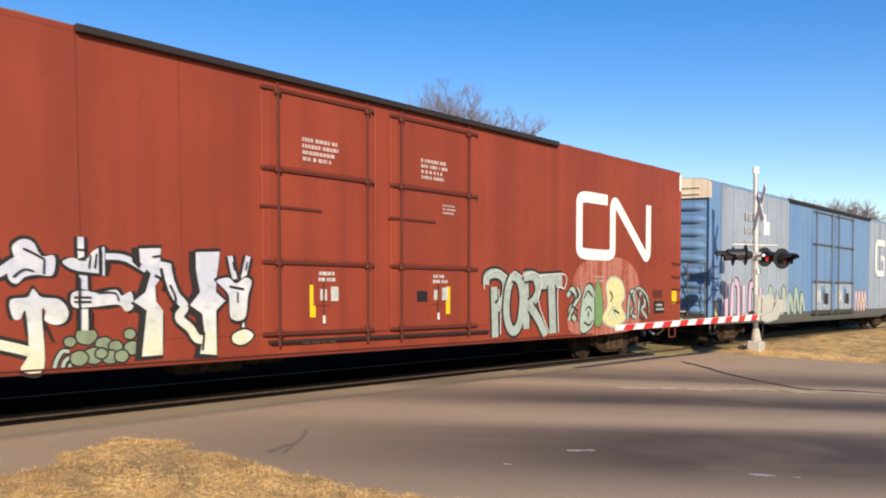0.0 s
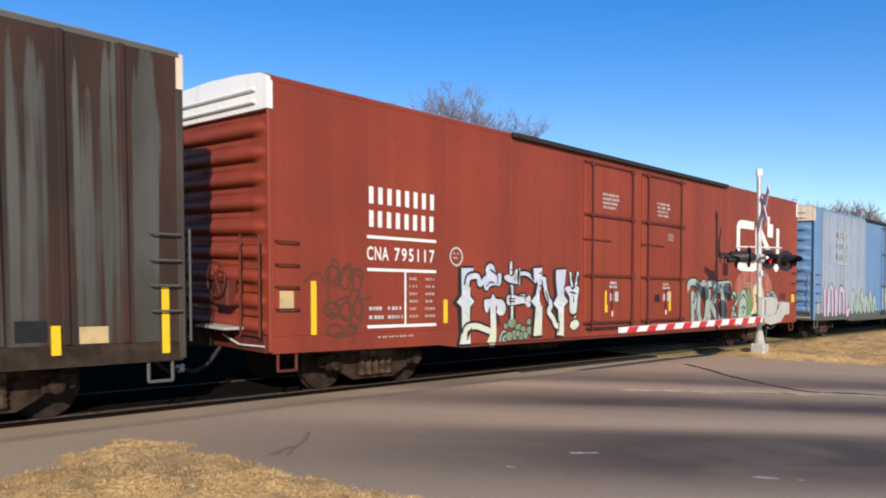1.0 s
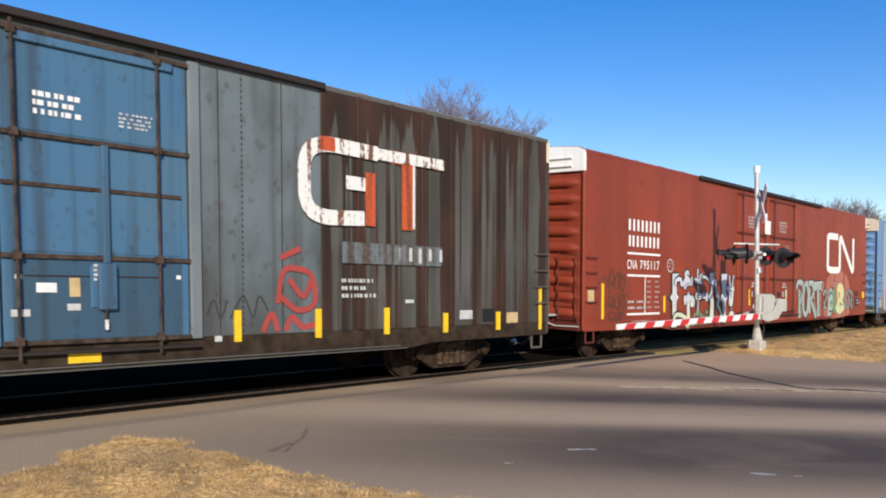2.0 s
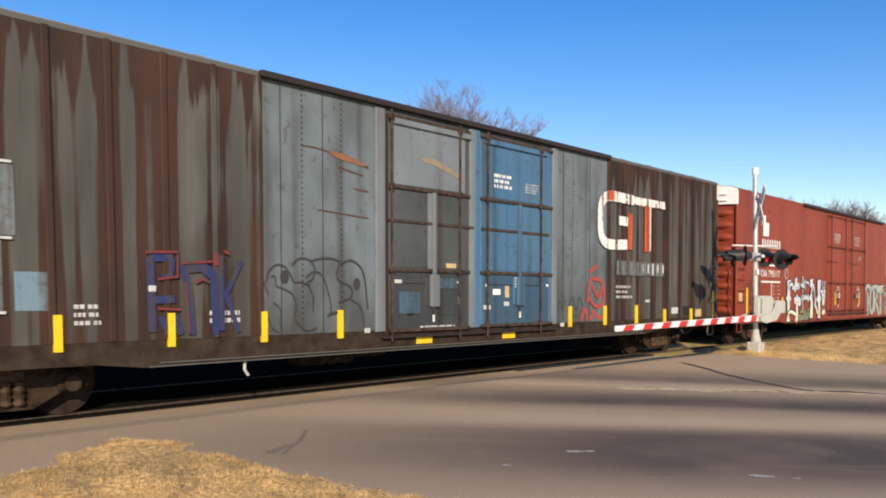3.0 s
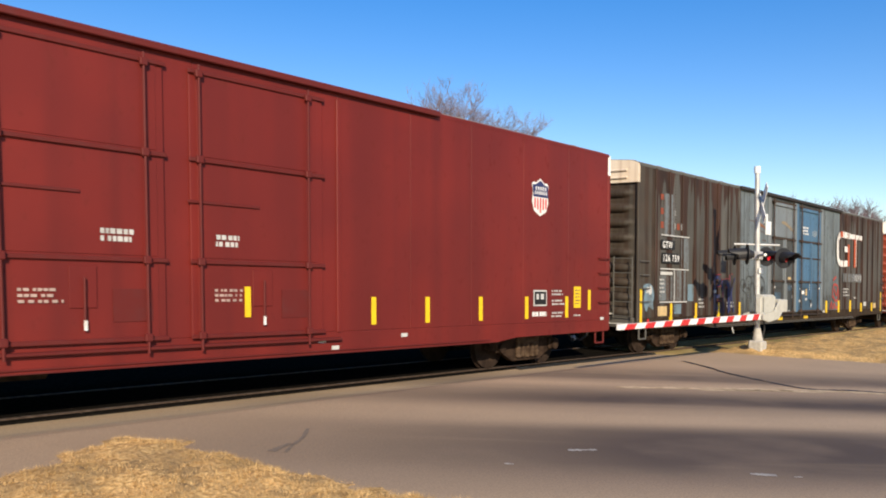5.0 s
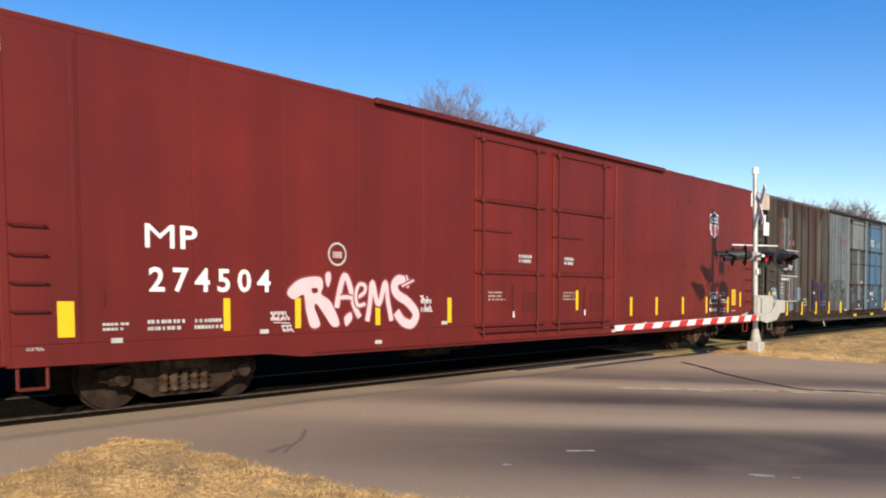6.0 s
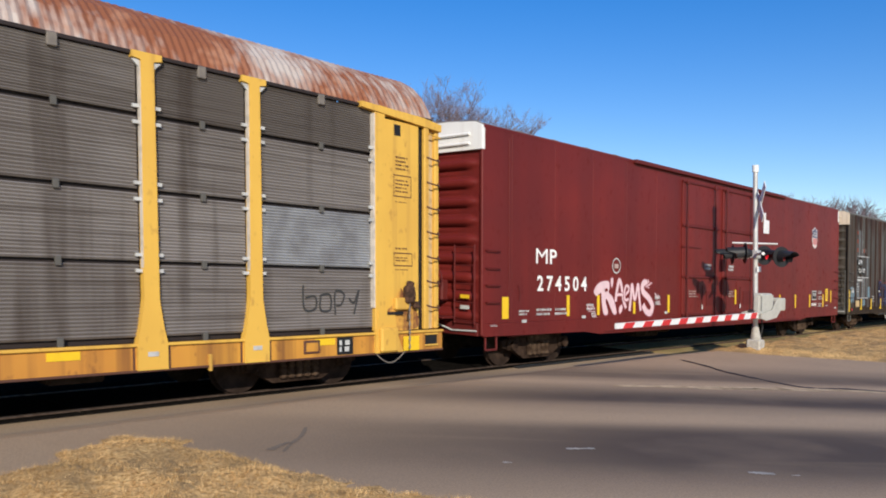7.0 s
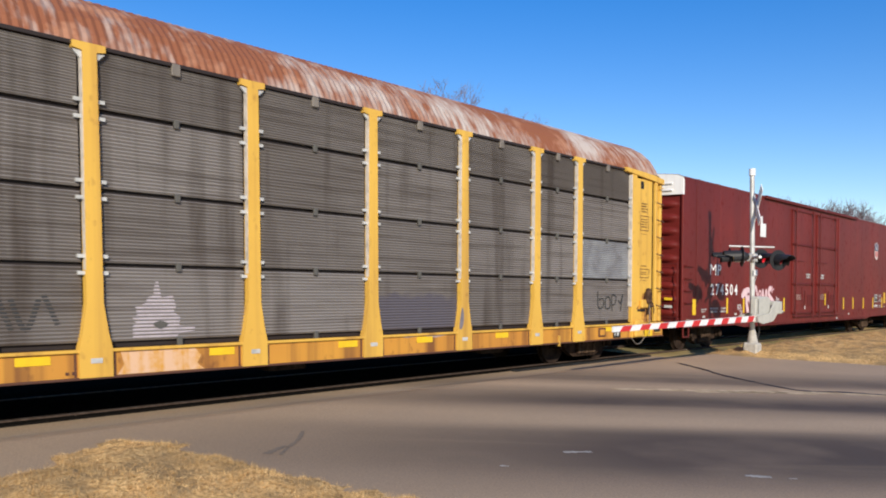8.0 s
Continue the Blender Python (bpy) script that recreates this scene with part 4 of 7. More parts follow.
def boxcar(name, start, length, body, trim, ends, band, label, sections, group="boxcars of the train"):
    """A boxcar from its left end, with frame, trucks, ends, roof; sections: (x from, x to, panel width, material)."""
    car = thing(name, pose(start, TRACK_Y, 0), label, "boxcar", group)
    MOVERS.append((car, start))
    L = length
    X0 = -0.08
    # body core and underframe
    part("body_shell", boxed(X0 + 0.05, L - 0.05, FACE + 0.02, 1.58, FLOOR, EAVE - 0.02), trim, car)
    part("side_wall", boxed(X0, L, 1.581, 1.6, 0.75, EAVE), body, car, "plain steel far side wall")
    part("underframe", box(box(boxed(0.1, L - 0.1, -1.45, 1.45, 0.90, FLOOR - 0.004), 0.3, L - 0.3, -0.28, 0.28, 0.62, 0.90), 4.2, L - 4.2, -1.3, -1.2, 0.62, 0.90), UNDER, car, "dark grimy steel underframe")
    sill = [(X0, 0.72), (3.3, 0.70), (3.9, 0.63), (L - 3.9, 0.63), (L - 3.3, 0.70), (L, 0.72), (L, 0.965), (X0, 0.965)]
    part("side_sill", prism(sill, FACE - 0.004, FACE + 0.05), sections[0][4] if len(sections[0]) > 4 else body, car, "side sill along the bottom of the car, deeper in the middle")
    part("side_sill", prism(sill, 1.55, 1.604), trim, car)
    part("sill_lip", boxed(4.1, L - 4.1, FACE - 0.03, FACE - 0.005, 0.672, 0.690, 0.004), trim, car)
    part("sill_lip", boxed(3.95, L - 3.95, FACE - 0.022, FACE - 0.005, 0.628, 0.645, 0.004), trim, car)
    # side sheets
    for x0, x1, width, mat, *_ in sections:
        x0 = X0 + 0.04 if x0 < 0.1 else x0
        n = max(1, round((x1 - x0) / width))
        w = (x1 - x0) / n
        for k in range(n):
            part("side_sheet", boxed(x0 + k * w + 0.003, x0 + (k + 1) * w - 0.003, FACE, FACE + 0.018, 0.967, EAVE - 0.03, 0.003), mat, car)
    # ends
    for x, s in ((X0, -1), (L, 1)):
        part("end_wall", ribbed_end(x - s * 0.02, s, 0.98, 4.20, 9), ends, car, "pressed steel end wall with horizontal ribs")
        bandp = prism([(-1.6, 4.205), (1.6, 4.205)] + [(y, z - 0.012) for y, z in reversed(ROOF_LINE)], -0.045, 0.045)
        bmesh.ops.rotate(bandp, verts=bandp.verts, matrix=Matrix.Rotation(radians(90), 3, "Z"))
        bmesh.ops.translate(bandp, verts=bandp.verts, vec=(x + s * 0.012, 0, 0))
        part("end_band", bandp, band, car, "light painted band along the top of the end wall")
        for z in (4.29, 4.47):
            part("band_rib", boxed(min(x + s * 0.055, x + s * 0.105), max(x + s * 0.055, x + s * 0.105), -1.32, 1.32, z, z + 0.06, 0.02), band, car)
        for y in (-1.58, 1.58):
            part("corner_post", boxed(x - 0.05, x + 0.05, y - 0.03, y + 0.03, 0.74, 4.20, 0.012), ends, car)
        part("end_sill", boxed(x - 0.06, x + 0.06, -1.5, 1.5, 0.72, 0.97, 0.01), trim, car)
        part("stirrup_step", tubes([(x - s * 0.12, FACE + 0.05, 0.74), (x - s * 0.12, FACE + 0.05, 0.46), (x - s * 0.44, FACE + 0.05, 0.46), (x - s * 0.44, FACE + 0.05, 0.74)], 0.022, 6), trim, car)
        coupler(car, x, s)
        # end ladder by the near corner and a step board
        xe = x + s * 0.16
        rail_l = part("ladder", tubes([(xe, -1.52, 0.95), (xe, -1.52, 2.42)], 0.016, 6), trim, car, "steel end ladder")
        part("stile", tubes([(xe, -1.02, 0.95), (xe, -1.02, 2.42)], 0.016, 6), trim, rail_l)
        for k in range(5):
            part("rung", tubes([(xe, -1.53, 1.0 + k * 0.345), (xe, -1.01, 1.0 + k * 0.345)], 0.013, 6), trim, rail_l)
        if s < 0:
            part("brake_step", boxed(x - 0.40, x - 0.06, -0.95, -0.15, 1.02, 1.06, 0.006), CONCRETE if body is not RED_MP else trim, car, "grating step at the end of the car")
            part("brake_housing", boxed(x - 0.22, x - 0.03, -0.75, -0.35, 1.35, 1.75, 0.03), trim, car)
            wheel = bmesh.new()
            for k in range(16):
                a, b = k * math.pi / 8, (k + 1) * math.pi / 8
                tube(wheel, (x - 0.28, -0.55 + 0.26 * math.cos(a), 1.75 + 0.26 * math.sin(a)), (x - 0.28, -0.55 + 0.26 * math.cos(b), 1.75 + 0.26 * math.sin(b)), 0.014, 0.014, 6)
            for k in range(3):
                a = k * math.pi / 3
                tube(wheel, (x - 0.28, -0.55 + 0.26 * math.cos(a), 1.75 + 0.26 * math.sin(a)), (x - 0.28, -0.55 - 0.26 * math.cos(a), 1.75 - 0.26 * math.sin(a)), 0.012, 0.012, 6)
            part("brake_wheel", wheel, trim, car)
            tubes_pts = [(x - 0.1, 0.5, 0.75), (x - 0.2, 0.4, 0.5), (x - 0.2, 0.1, 0.45)]
            part("brake_pipe", tubes(tubes_pts, 0.02, 6), UNDER, car)
        for z in (1.36, 1.68, 2.0, 2.33):
            a, b = sorted((x - s * 0.05, x - s * 0.42))
            grab_iron(car, a, b, z, trim)
    # roof
    bm = bmesh.new()
    nr = 17
    for k in range(nr):
        x0, x1 = X0 + (L - X0) * k / nr, X0 + (L - X0) * (k + 1) / nr
        for (xa, xb, up) in ((x0, x0 + 0.12, 0.012), (x0 + 0.12, x1, 0.0)):
            vs = [[bm.verts.new((xx, y, z + up)) for y, z in ROOF_LINE] for xx in (xa, xb)]
            for i in range(len(ROOF_LINE) - 1):
                bm.faces.new((vs[0][i], vs[1][i], vs[1][i + 1], vs[0][i + 1]))
            for xx in vs:
                low = [bm.verts.new((v.co.x, v.co.y, v.co.z - 0.06)) for v in xx]
                for i in range(len(ROOF_LINE) - 1):
                    bm.faces.new((xx[i], xx[i + 1], low[i + 1], low[i]))
    part("roof", bm, ROOF_GREY, car, "weathered steel roof with cross ribs")
    for y in (-1.605, 1.585):
        part("eave_trim", boxed(X0, L, y, y + 0.02, EAVE - 0.055, EAVE + 0.012), body if body is not GREY_GT else trim, car)
    for x in (2.3, L - 2.3):
        truck(car, x)
    for x in (6.3, 8.4, 12.2, 14.6):
        part("crossbearer", boxed(x - 0.07, x + 0.07, -1.45, 1.45, 0.66, 0.90), UNDER, car)
    bm = boxed(6.8, 7.9, -0.9, -0.45, 0.38, 0.72, 0.04)
    part("air_reservoir", disc(bm, (8.3, -0.7, 0.6), (1, 0, 0), 0.17, 0.7, 14), UNDER, car)
    part("brake_rod", tubes([(1.0, -1.3, 0.66), (2.6, -1.32, 0.68), (4.0, -1.36, 0.72)], 0.016, 6), trim, car)
    return car


def plug_door(car, x0, x1, z0, z1, frame_mat, mats, bars_z, rods, mullion=None, name="plug_door", label=""):
    """A plug door: sheets between raised bars, two locking rods with guides, a lever and plates."""
    door = part(name, boxed(x0, x1, FACE - 0.035, FACE - 0.002, z0, z1, 0.008), mats[0], car, label)
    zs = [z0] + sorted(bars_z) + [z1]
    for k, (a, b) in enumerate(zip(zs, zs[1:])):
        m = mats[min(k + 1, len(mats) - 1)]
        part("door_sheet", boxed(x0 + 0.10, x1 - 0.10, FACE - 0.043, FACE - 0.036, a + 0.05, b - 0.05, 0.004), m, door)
    for k, z in enumerate([z0 + 0.03] + sorted(bars_z) + [z1 - 0.03]):
        part("door_bar", boxed(x0 - 0.02, x1 + 0.02, FACE - 0.075, FACE - 0.036, z - 0.028, z + 0.028, 0.008), frame_mat, door)
    for x in rods:
        part("locking_rod", tubes([(x, FACE - 0.10, 0.80), (x, FACE - 0.10, z1 + 0.06)], 0.019, 8), frame_mat, door)
        for z in [z0 + 0.05] + sorted(bars_z) + [z1 - 0.06]:
            part("rod_guide", boxed(x - 0.05, x + 0.05, FACE - 0.13, FACE - 0.07, z - 0.05, z + 0.05, 0.012), frame_mat, door)
    mid = (x0 + x1) / 2
    if mullion:
        part("mullion", boxed(mid - 0.09, mid + 0.09, FACE - 0.055, FACE - 0.043, bars_z[0] + 0.03, bars_z[-1] - 0.03, 0.004), mullion, door)
    part("lever_plate", boxed(mid - 0.16, mid + 0.16, FACE - 0.06, FACE - 0.043, z0 + 0.42, z0 + 0.92, 0.006), mats[0], door)
    part("door_lever", tubes([(mid, FACE - 0.09, z0 + 0.16), (mid, FACE - 0.10, z0 + 0.78)], 0.015, 6), frame_mat, door)
    part("lever_tag", boxed(mid - 0.015, mid + 0.02, FACE - 0.105, FACE - 0.09, z0 + 0.16, z0 + 0.28), WHITE, door)
    return door


def door_track(car, x0, x1, material):
    part("door_track", boxed(x0, x1, FACE - 0.10, FACE - 0.002, EAVE - 0.07, EAVE + 0.025, 0.01), material, car, "dark overhanging door track under the eave")
    part("door_track", boxed(max(x0, 7.85), min(x1, 12.62), FACE - 0.10, FACE - 0.006, 0.84, 0.88, 0.008), material, car)


def mark(car, name, bm, material, label=""):
    return part(name, bm, material, car, label)


def stripes(car, xs, z0=0.88, z1=1.31, w=0.10, proud=0.009):
    for x in xs:
        mark(car, "reflector_strip", boxed(x - w / 2, x + w / 2, FACE - proud, FACE - 0.0045, z0, z1), YELLOW)


def ring(cx, cz, r, w, off=0.006):
    return stroke(bmesh.new(), [(cx + r * math.cos(k * math.pi / 12), cz + r * math.sin(k * math.pi / 12)) for k in range(25)], w, off, False)


def spray(car, outline, fill, shapes, line=0.05, label=""):
    """Sprayed shapes: a dark outline under a lighter fill. Shapes are (kind, points, width)."""
    COATS[0] += -COATS[0] % 40
    for kind, pts, width in shapes:
        a, b = bmesh.new(), bmesh.new()
        if kind == "line":
            stroke(a, pts, width + 2 * line, 0.006)
            stroke(b, pts, width, 0.006)
        elif kind == "bar":
            stroke(a, pts, width + 2 * line, 0.006, False)
            stroke(b, pts, width, 0.006, False)
        elif kind == "poly":
            blob(a, [(x - 0.09, z - 0.02) for x, z in pts], 0.005, False, 0.03)
            blob(a, pts, 0.006, False, line)
            blob(b, pts, 0.006, False)
        else:
            blob(a, pts, 0.006, True, line)
            blob(b, pts, 0.006)
        mark(car, "spray_outline", a, outline)
        mark(car, "spray_fill", b, fill, label)
    return car


# ---- the oxide-red boxcar ----
def red_boxcar():
    g = random.Random(31)
    car = boxcar("boxcar", -1.70, 20.27, RED_CN, DARK_RED, RED_CN, BAND_WHITE, "oxide-red double-door boxcar with sprayed graffiti on its side",
                 [(0.04, 5.30, 1.75, RED_CN), (5.30, 7.84, 1.27, RED_CN), (7.84, 12.62, 2.39, RED_CN), (12.62, 20.23, 1.90, RED_CN)])
    door_track(car, 5.28, 14.81, BLACK_TRIM)
    for x0, x1, rods in ((7.76, 9.80, (7.99, 9.65)), (10.19, 12.30, (10.38, 12.04))):
        d = plug_door(car, x0, x1, 0.95, 4.48, DARK_RED, [RED_CN], [2.0, 3.32], rods, None, "plug_door", "red plug door with two locking rods")
        part("door_bar", boxed(x0 - 0.05, x0 + 1.02, FACE - 0.07, FACE - 0.044, 2.765, 2.805, 0.006), DARK_RED, d)
        part("lettering", bars(x0 + 0.68, x0 + 1.36, 3.48, 3.86, 4, g), PINKISH, d).location.y = -0.042
        part("lettering", bars(x0 + 0.95, x0 + 1.32, 1.72, 1.90, 2, g), WORN_WHITE, d).location.y = -0.058
        part("white_plate", boxed(x0 + 0.98, x0 + 1.10, FACE - 0.068, FACE - 0.062, 1.45, 1.62), WORN_WHITE, d)
        part("white_plate", boxed(x0 + 1.18, x0 + 1.32, FACE - 0.068, FACE - 0.062, 1.44, 1.66), WORN_WHITE, d)
        yx = x0 + 0.80 if x0 < 9 else x0 + 1.30
        part("reflector_strip", boxed(yx, yx + 0.10, FACE - 0.05, FACE - 0.044, 1.20, 1.68), YELLOW, d)
    part("hatch", boxed(10.78, 11.02, FACE - 0.052, FACE - 0.044, 1.42, 1.60), BLACK_PLATE, car, "small black opening in the door")
    part("lettering", bars(11.40, 11.76, 2.93, 3.12, 3, g, 0.5), PINKISH, car).location.y = -0.042
    part("door_post", boxed(9.86, 10.13, FACE - 0.03, FACE, 0.95, 4.5, 0.008), RED_CN, car)
    mark(car, "lettering", bars(8.45, 9.25, 0.80, 0.87, 1, g), WORN_WHITE)
    # name panel
    for z0, z1 in ((3.02, 3.29), (2.65, 2.91)):
        for k in range(8):
            mark(car, "letter_block", letter_block(bmesh.new(), 1.68 + k * 0.195, 1.84 + k * 0.195, z0, z1), WHITE)
    mark(car, "painted_line", rect_mark(bmesh.new(), 1.68, 3.24, 2.465, 2.515), WHITE)
    mark(car, "lettering", lettering("CNA", 1.68, 2.14, 2.12, 2.34, 0.006, 0.014, 1.15), WHITE)
    mark(car, "lettering", lettering("795117", 2.27, 3.20, 2.12, 2.34, 0.006, 0.018, 1.3), WHITE, "white car number")
    mark(car, "painted_line", rect_mark(bmesh.new(), 1.68, 3.24, 1.945, 1.995), WHITE)
    mark(car, "painted_line", rect_mark(bmesh.new(), 1.68, 3.24, 1.035, 1.085), WHITE)
    mark(car, "painted_line", rect_mark(bmesh.new(), 2.49, 2.53, 1.085, 1.945), WHITE)
    mark(car, "lettering", bars(2.60, 2.82, 1.15, 1.90, 6, g, 0.35), FAINT)
    mark(car, "lettering", bars(2.97, 3.22, 1.15, 1.90, 6, g, 0.35), FAINT)
    mark(car, "lettering", bars(1.72, 2.03, 1.14, 1.42, 2, g, 0.4), WORN_WHITE)
    mark(car, "lettering", bars(2.12, 2.45, 1.14, 1.42, 2, g, 0.4), WORN_WHITE)
    mark(car, "lettering", bars(1.9, 2.9, 0.86, 0.92, 1, g, 0.5), FAINT)
    mark(car, "painted_ring", ring(3.74, 2.25, 0.155, 0.03), WORN_WHITE)
    mark(car, "lettering", bars(3.66, 3.83, 2.19, 2.34, 2, g, 0.5), FAINT)
    stripes(car, (0.64,), 0.97, 1.77)
    stripes(car, (3.48,), 1.08, 1.49)
    mark(car, "yellow_plate", boxed(0.04, 0.28, FACE - 0.012, FACE - 0.004, 1.33, 1.62), DULL_YELLOW)
    # emblem: a white band bent like a worm
    z0, z1, w = 2.42, 3.66, 0.24
    mark(car, "emblem", stroke(stroke(bmesh.new(), rounded([(16.80, z1), (15.90, z1), (15.68, z1 - 0.05), (15.68, z0 + 0.05), (15.88, z0), (16.80, z0), (17.02, z0 + 0.05), (17.02, z1 - 0.10), (17.12, z1), (17.25, z1 - 0.10), (18.42, z0 + 0.10), (18.55, z0), (18.64, z0 + 0.12), (18.64, z1 + 0.02)], 0.09), w, 0.006, False),
                               [(18.64, z1 + 0.02), (18.64, z1 + 0.04)], w), WHITE, "white worm-shaped company emblem")
    # big sprayed piece: pale shapes with black outlines
    sh = [("poly", [(3.889, 2.049), (4.215, 2.06), (4.135, 1.806), (4.122, 1.545), (4.239, 1.455), (4.121, 1.358), (4.116, 0.911), (4.143, 0.69), (3.846, 0.69), (3.915, 0.919), (3.9, 1.352), (3.771, 1.441), (3.903, 1.561)], 0),
          ("line", [(4.037, 1.731), (4.097, 1.886), (4.332, 1.908), (4.39, 1.769), (4.574, 1.889), (4.751, 1.986)], 0.102),
          ("blob", [(4.502, 1.787), (4.574, 1.914), (4.555, 2.064), (4.658, 2.151), (4.773, 2.122), (4.856, 1.972), (4.995, 1.976), (4.972, 1.761), (4.802, 1.758), (4.676, 1.731), (4.593, 1.655), (4.521, 1.687)], 0),
          ("line", [(3.981, 0.859), (4.049, 0.978), (4.284, 1.003), (4.536, 0.944), (4.711, 0.887)], 0.111),
          ("blob", [(4.519, 1.471), (4.695, 1.504), (4.758, 1.597), (4.842, 1.504), (5.035, 1.477), (5.133, 1.347), (5.1, 1.226), (4.99, 1.185), (4.872, 1.239), (4.884, 1.341), (4.841, 1.325), (4.847, 0.69), (4.605, 0.69), (4.69, 0.888), (4.673, 1.344), (4.61, 1.26), (4.538, 1.278)], 0),
          ("line", [(5.293, 2.211), (5.292, 2.001), (5.302, 1.774)], 0.071),
          ("bar", [(5.313, 1.783), (5.31, 1.109)], 0.093),
          ("blob", [(5.082, 1.909), (5.181, 1.963), (5.337, 1.941), (5.439, 2.058), (5.554, 2.08), (5.576, 1.814), (5.347, 1.801), (5.18, 1.833)], 0),
          ("bar", [(5.554, 2.106), (5.552, 1.76)], 0.026),
          ("line", [(5.577, 1.992), (5.811, 1.98), (6.077, 1.841)], 0.075),
          ("blob", [(5.178, 1.547), (5.324, 1.582), (5.46, 1.556), (5.692, 1.592), (5.762, 1.52), (5.882, 1.566), (5.905, 1.384), (5.809, 1.331), (5.715, 1.413), (5.413, 1.388), (5.189, 1.39)], 0),
          ("poly", [(5.992, 2.103), (6.276, 2.122), (6.263, 1.955), (6.402, 1.931), (6.44, 1.819), (6.288, 1.78), (6.188, 1.64), (6.2, 1.446), (6.287, 1.335), (6.274, 0.77), (6.001, 0.763), (6.076, 1.337), (5.906, 1.448), (6.064, 1.566), (6.138, 1.796), (6.004, 1.931)], 0),
          ("line", [(6.351, 1.883), (6.389, 1.707), (6.466, 1.52), (6.582, 1.379), (6.504, 1.239), (6.66, 1.094), (6.753, 0.959), (6.9, 0.935)], 0.115),
          ("poly", [(6.753, 2.091), (7.104, 2.111), (7.049, 1.762), (7.036, 1.568), (7.174, 1.452), (7.036, 1.327), (7.037, 0.727), (6.793, 0.757), (6.86, 1.041), (6.833, 1.281), (6.661, 1.397), (6.806, 1.568), (6.753, 1.853)], 0),
          ("line", [(7.256, 2.058), (7.285, 1.912), (7.327, 1.746)], 0.074),
          ("line", [(7.54, 2.066), (7.498, 1.916), (7.455, 1.747)], 0.075),
          ("blob", [(7.049, 1.723), (7.229, 1.764), (7.341, 1.687), (7.484, 1.767), (7.585, 1.719), (7.527, 1.52), (7.471, 1.213), (7.258, 1.217), (7.229, 1.52), (7.118, 1.646)], 0)]
    spray(car, SPRAY_BLACK, SPRAY_WHITE, sh, 0.045, "white sprayed shape with a black outline")
    spray(car, SPRAY_BLACK, SPRAY_WHITE, [("line", [(7.456, 1.174), (7.457, 1.115), (7.457, 1.026)], 0.038),
          ("blob", [(7.3, 0.991), (7.485, 1.055), (7.616, 0.962), (7.457, 0.848), (7.301, 0.883)], 0),
          ("line", [(4.626, 2.016), (4.73, 2.053), (4.803, 2.004)], 0.019)], 0.03)
    for pts, w in (([(4.657, 2.05), (4.761, 2.003), (4.877, 1.938)], 0.024),
                   ([(4.877, 1.938), (4.865, 1.768)], 0.02),
                   ([(4.542, 1.729), (4.656, 1.815), (4.76, 1.8)], 0.019),
                   ([(5.248, 2.061), (5.337, 2.064)], 0.02),
                   ([(5.247, 1.948), (5.337, 1.95)], 0.02),
                   ([(5.393, 2.004), (5.37, 1.845)], 0.021),
                   ([(5.462, 2.024), (5.438, 1.847)], 0.021),
                   ([(5.519, 2.043), (5.507, 1.848)], 0.021),
                   ([(5.189, 1.503), (5.391, 1.503)], 0.021),
                   ([(5.189, 1.451), (5.391, 1.45)], 0.021),
                   ([(5.46, 1.556), (5.668, 1.556), (5.715, 1.458)], 0.021),
                   ([(6.176, 1.778), (6.301, 1.706), (6.275, 1.585)], 0.034),
                   ([(6.151, 2.008), (6.263, 2.029)], 0.022),
                   ([(6.376, 1.66), (6.453, 1.473), (6.376, 1.334)], 0.034),
                   ([(6.82, 0.804), (6.846, 1.042)], 0.03),
                   ([(7.285, 1.98), (7.313, 1.863)], 0.025),
                   ([(7.512, 1.986), (7.483, 1.866)], 0.025),
                   ([(7.229, 1.647), (7.455, 1.609)], 0.031),
                   ([(7.356, 1.569), (7.356, 1.422)], 0.025),
                   ([(4.096, 1.845), (4.066, 1.723)], 0.027),
                   ([(4.136, 0.975), (4.058, 0.872), (4.018, 0.769)], 0.036),
                   ([(4.935, 1.007), (4.851, 1.222)], 0.03),
                   ([(5.257, 1.739), (5.243, 1.128)], 0.026),
                   ([(5.39, 1.344), (5.378, 1.125)], 0.021)):
        mark(car, "spray_line", stroke(bmesh.new(), pts, w, 0.030), SPRAY_BLACK)
    mounds = [("blob", [(x + r * math.cos(k * 1.2566), z + 0.85 * r * math.sin(k * 1.2566)) for k in range(5)], 0) for x, z, r in [(5.332, 1.047, 0.124), (5.142, 0.983, 0.066), (5.538, 0.934, 0.104), (5.677, 0.903, 0.082), (5.856, 1.05, 0.072), (5.88, 0.877, 0.097), (5.411, 0.806, 0.114), (5.607, 0.779, 0.093), (5.241, 0.786, 0.101), (5.748, 0.783, 0.083), (5.502, 0.829, 0.069)]]
    spray(car, SPRAY_BLACK, SPRAY_MOSS, mounds, 0.022, "pale green sprayed mound")
    spray(car, SPRAY_BLACK, SPRAY_PALE, [("line", [(4.965, 0.69), (4.988, 0.773), (5.054, 0.874), (5.131, 0.87)], 0.04),
          ("line", [(5.052, 0.69), (5.086, 0.768), (5.163, 0.817)], 0.04),
          ("line", [(5.129, 0.69), (5.152, 0.739), (5.208, 0.763)], 0.03)], 0.02)
    # sprayed word and pale shapes beside it, on a thin pink haze
    COATS[0] += -COATS[0] % 40
    mark(car, "overspray", blob(bmesh.new(), [(15.45, 0.72), (15.40, 1.5), (15.62, 2.1), (16.4, 2.36), (17.6, 2.34), (18.2, 1.9), (18.3, 1.1), (18.0, 0.72)], 0.0045), PINK_HAZE, "thin pinkish haze of overspray")
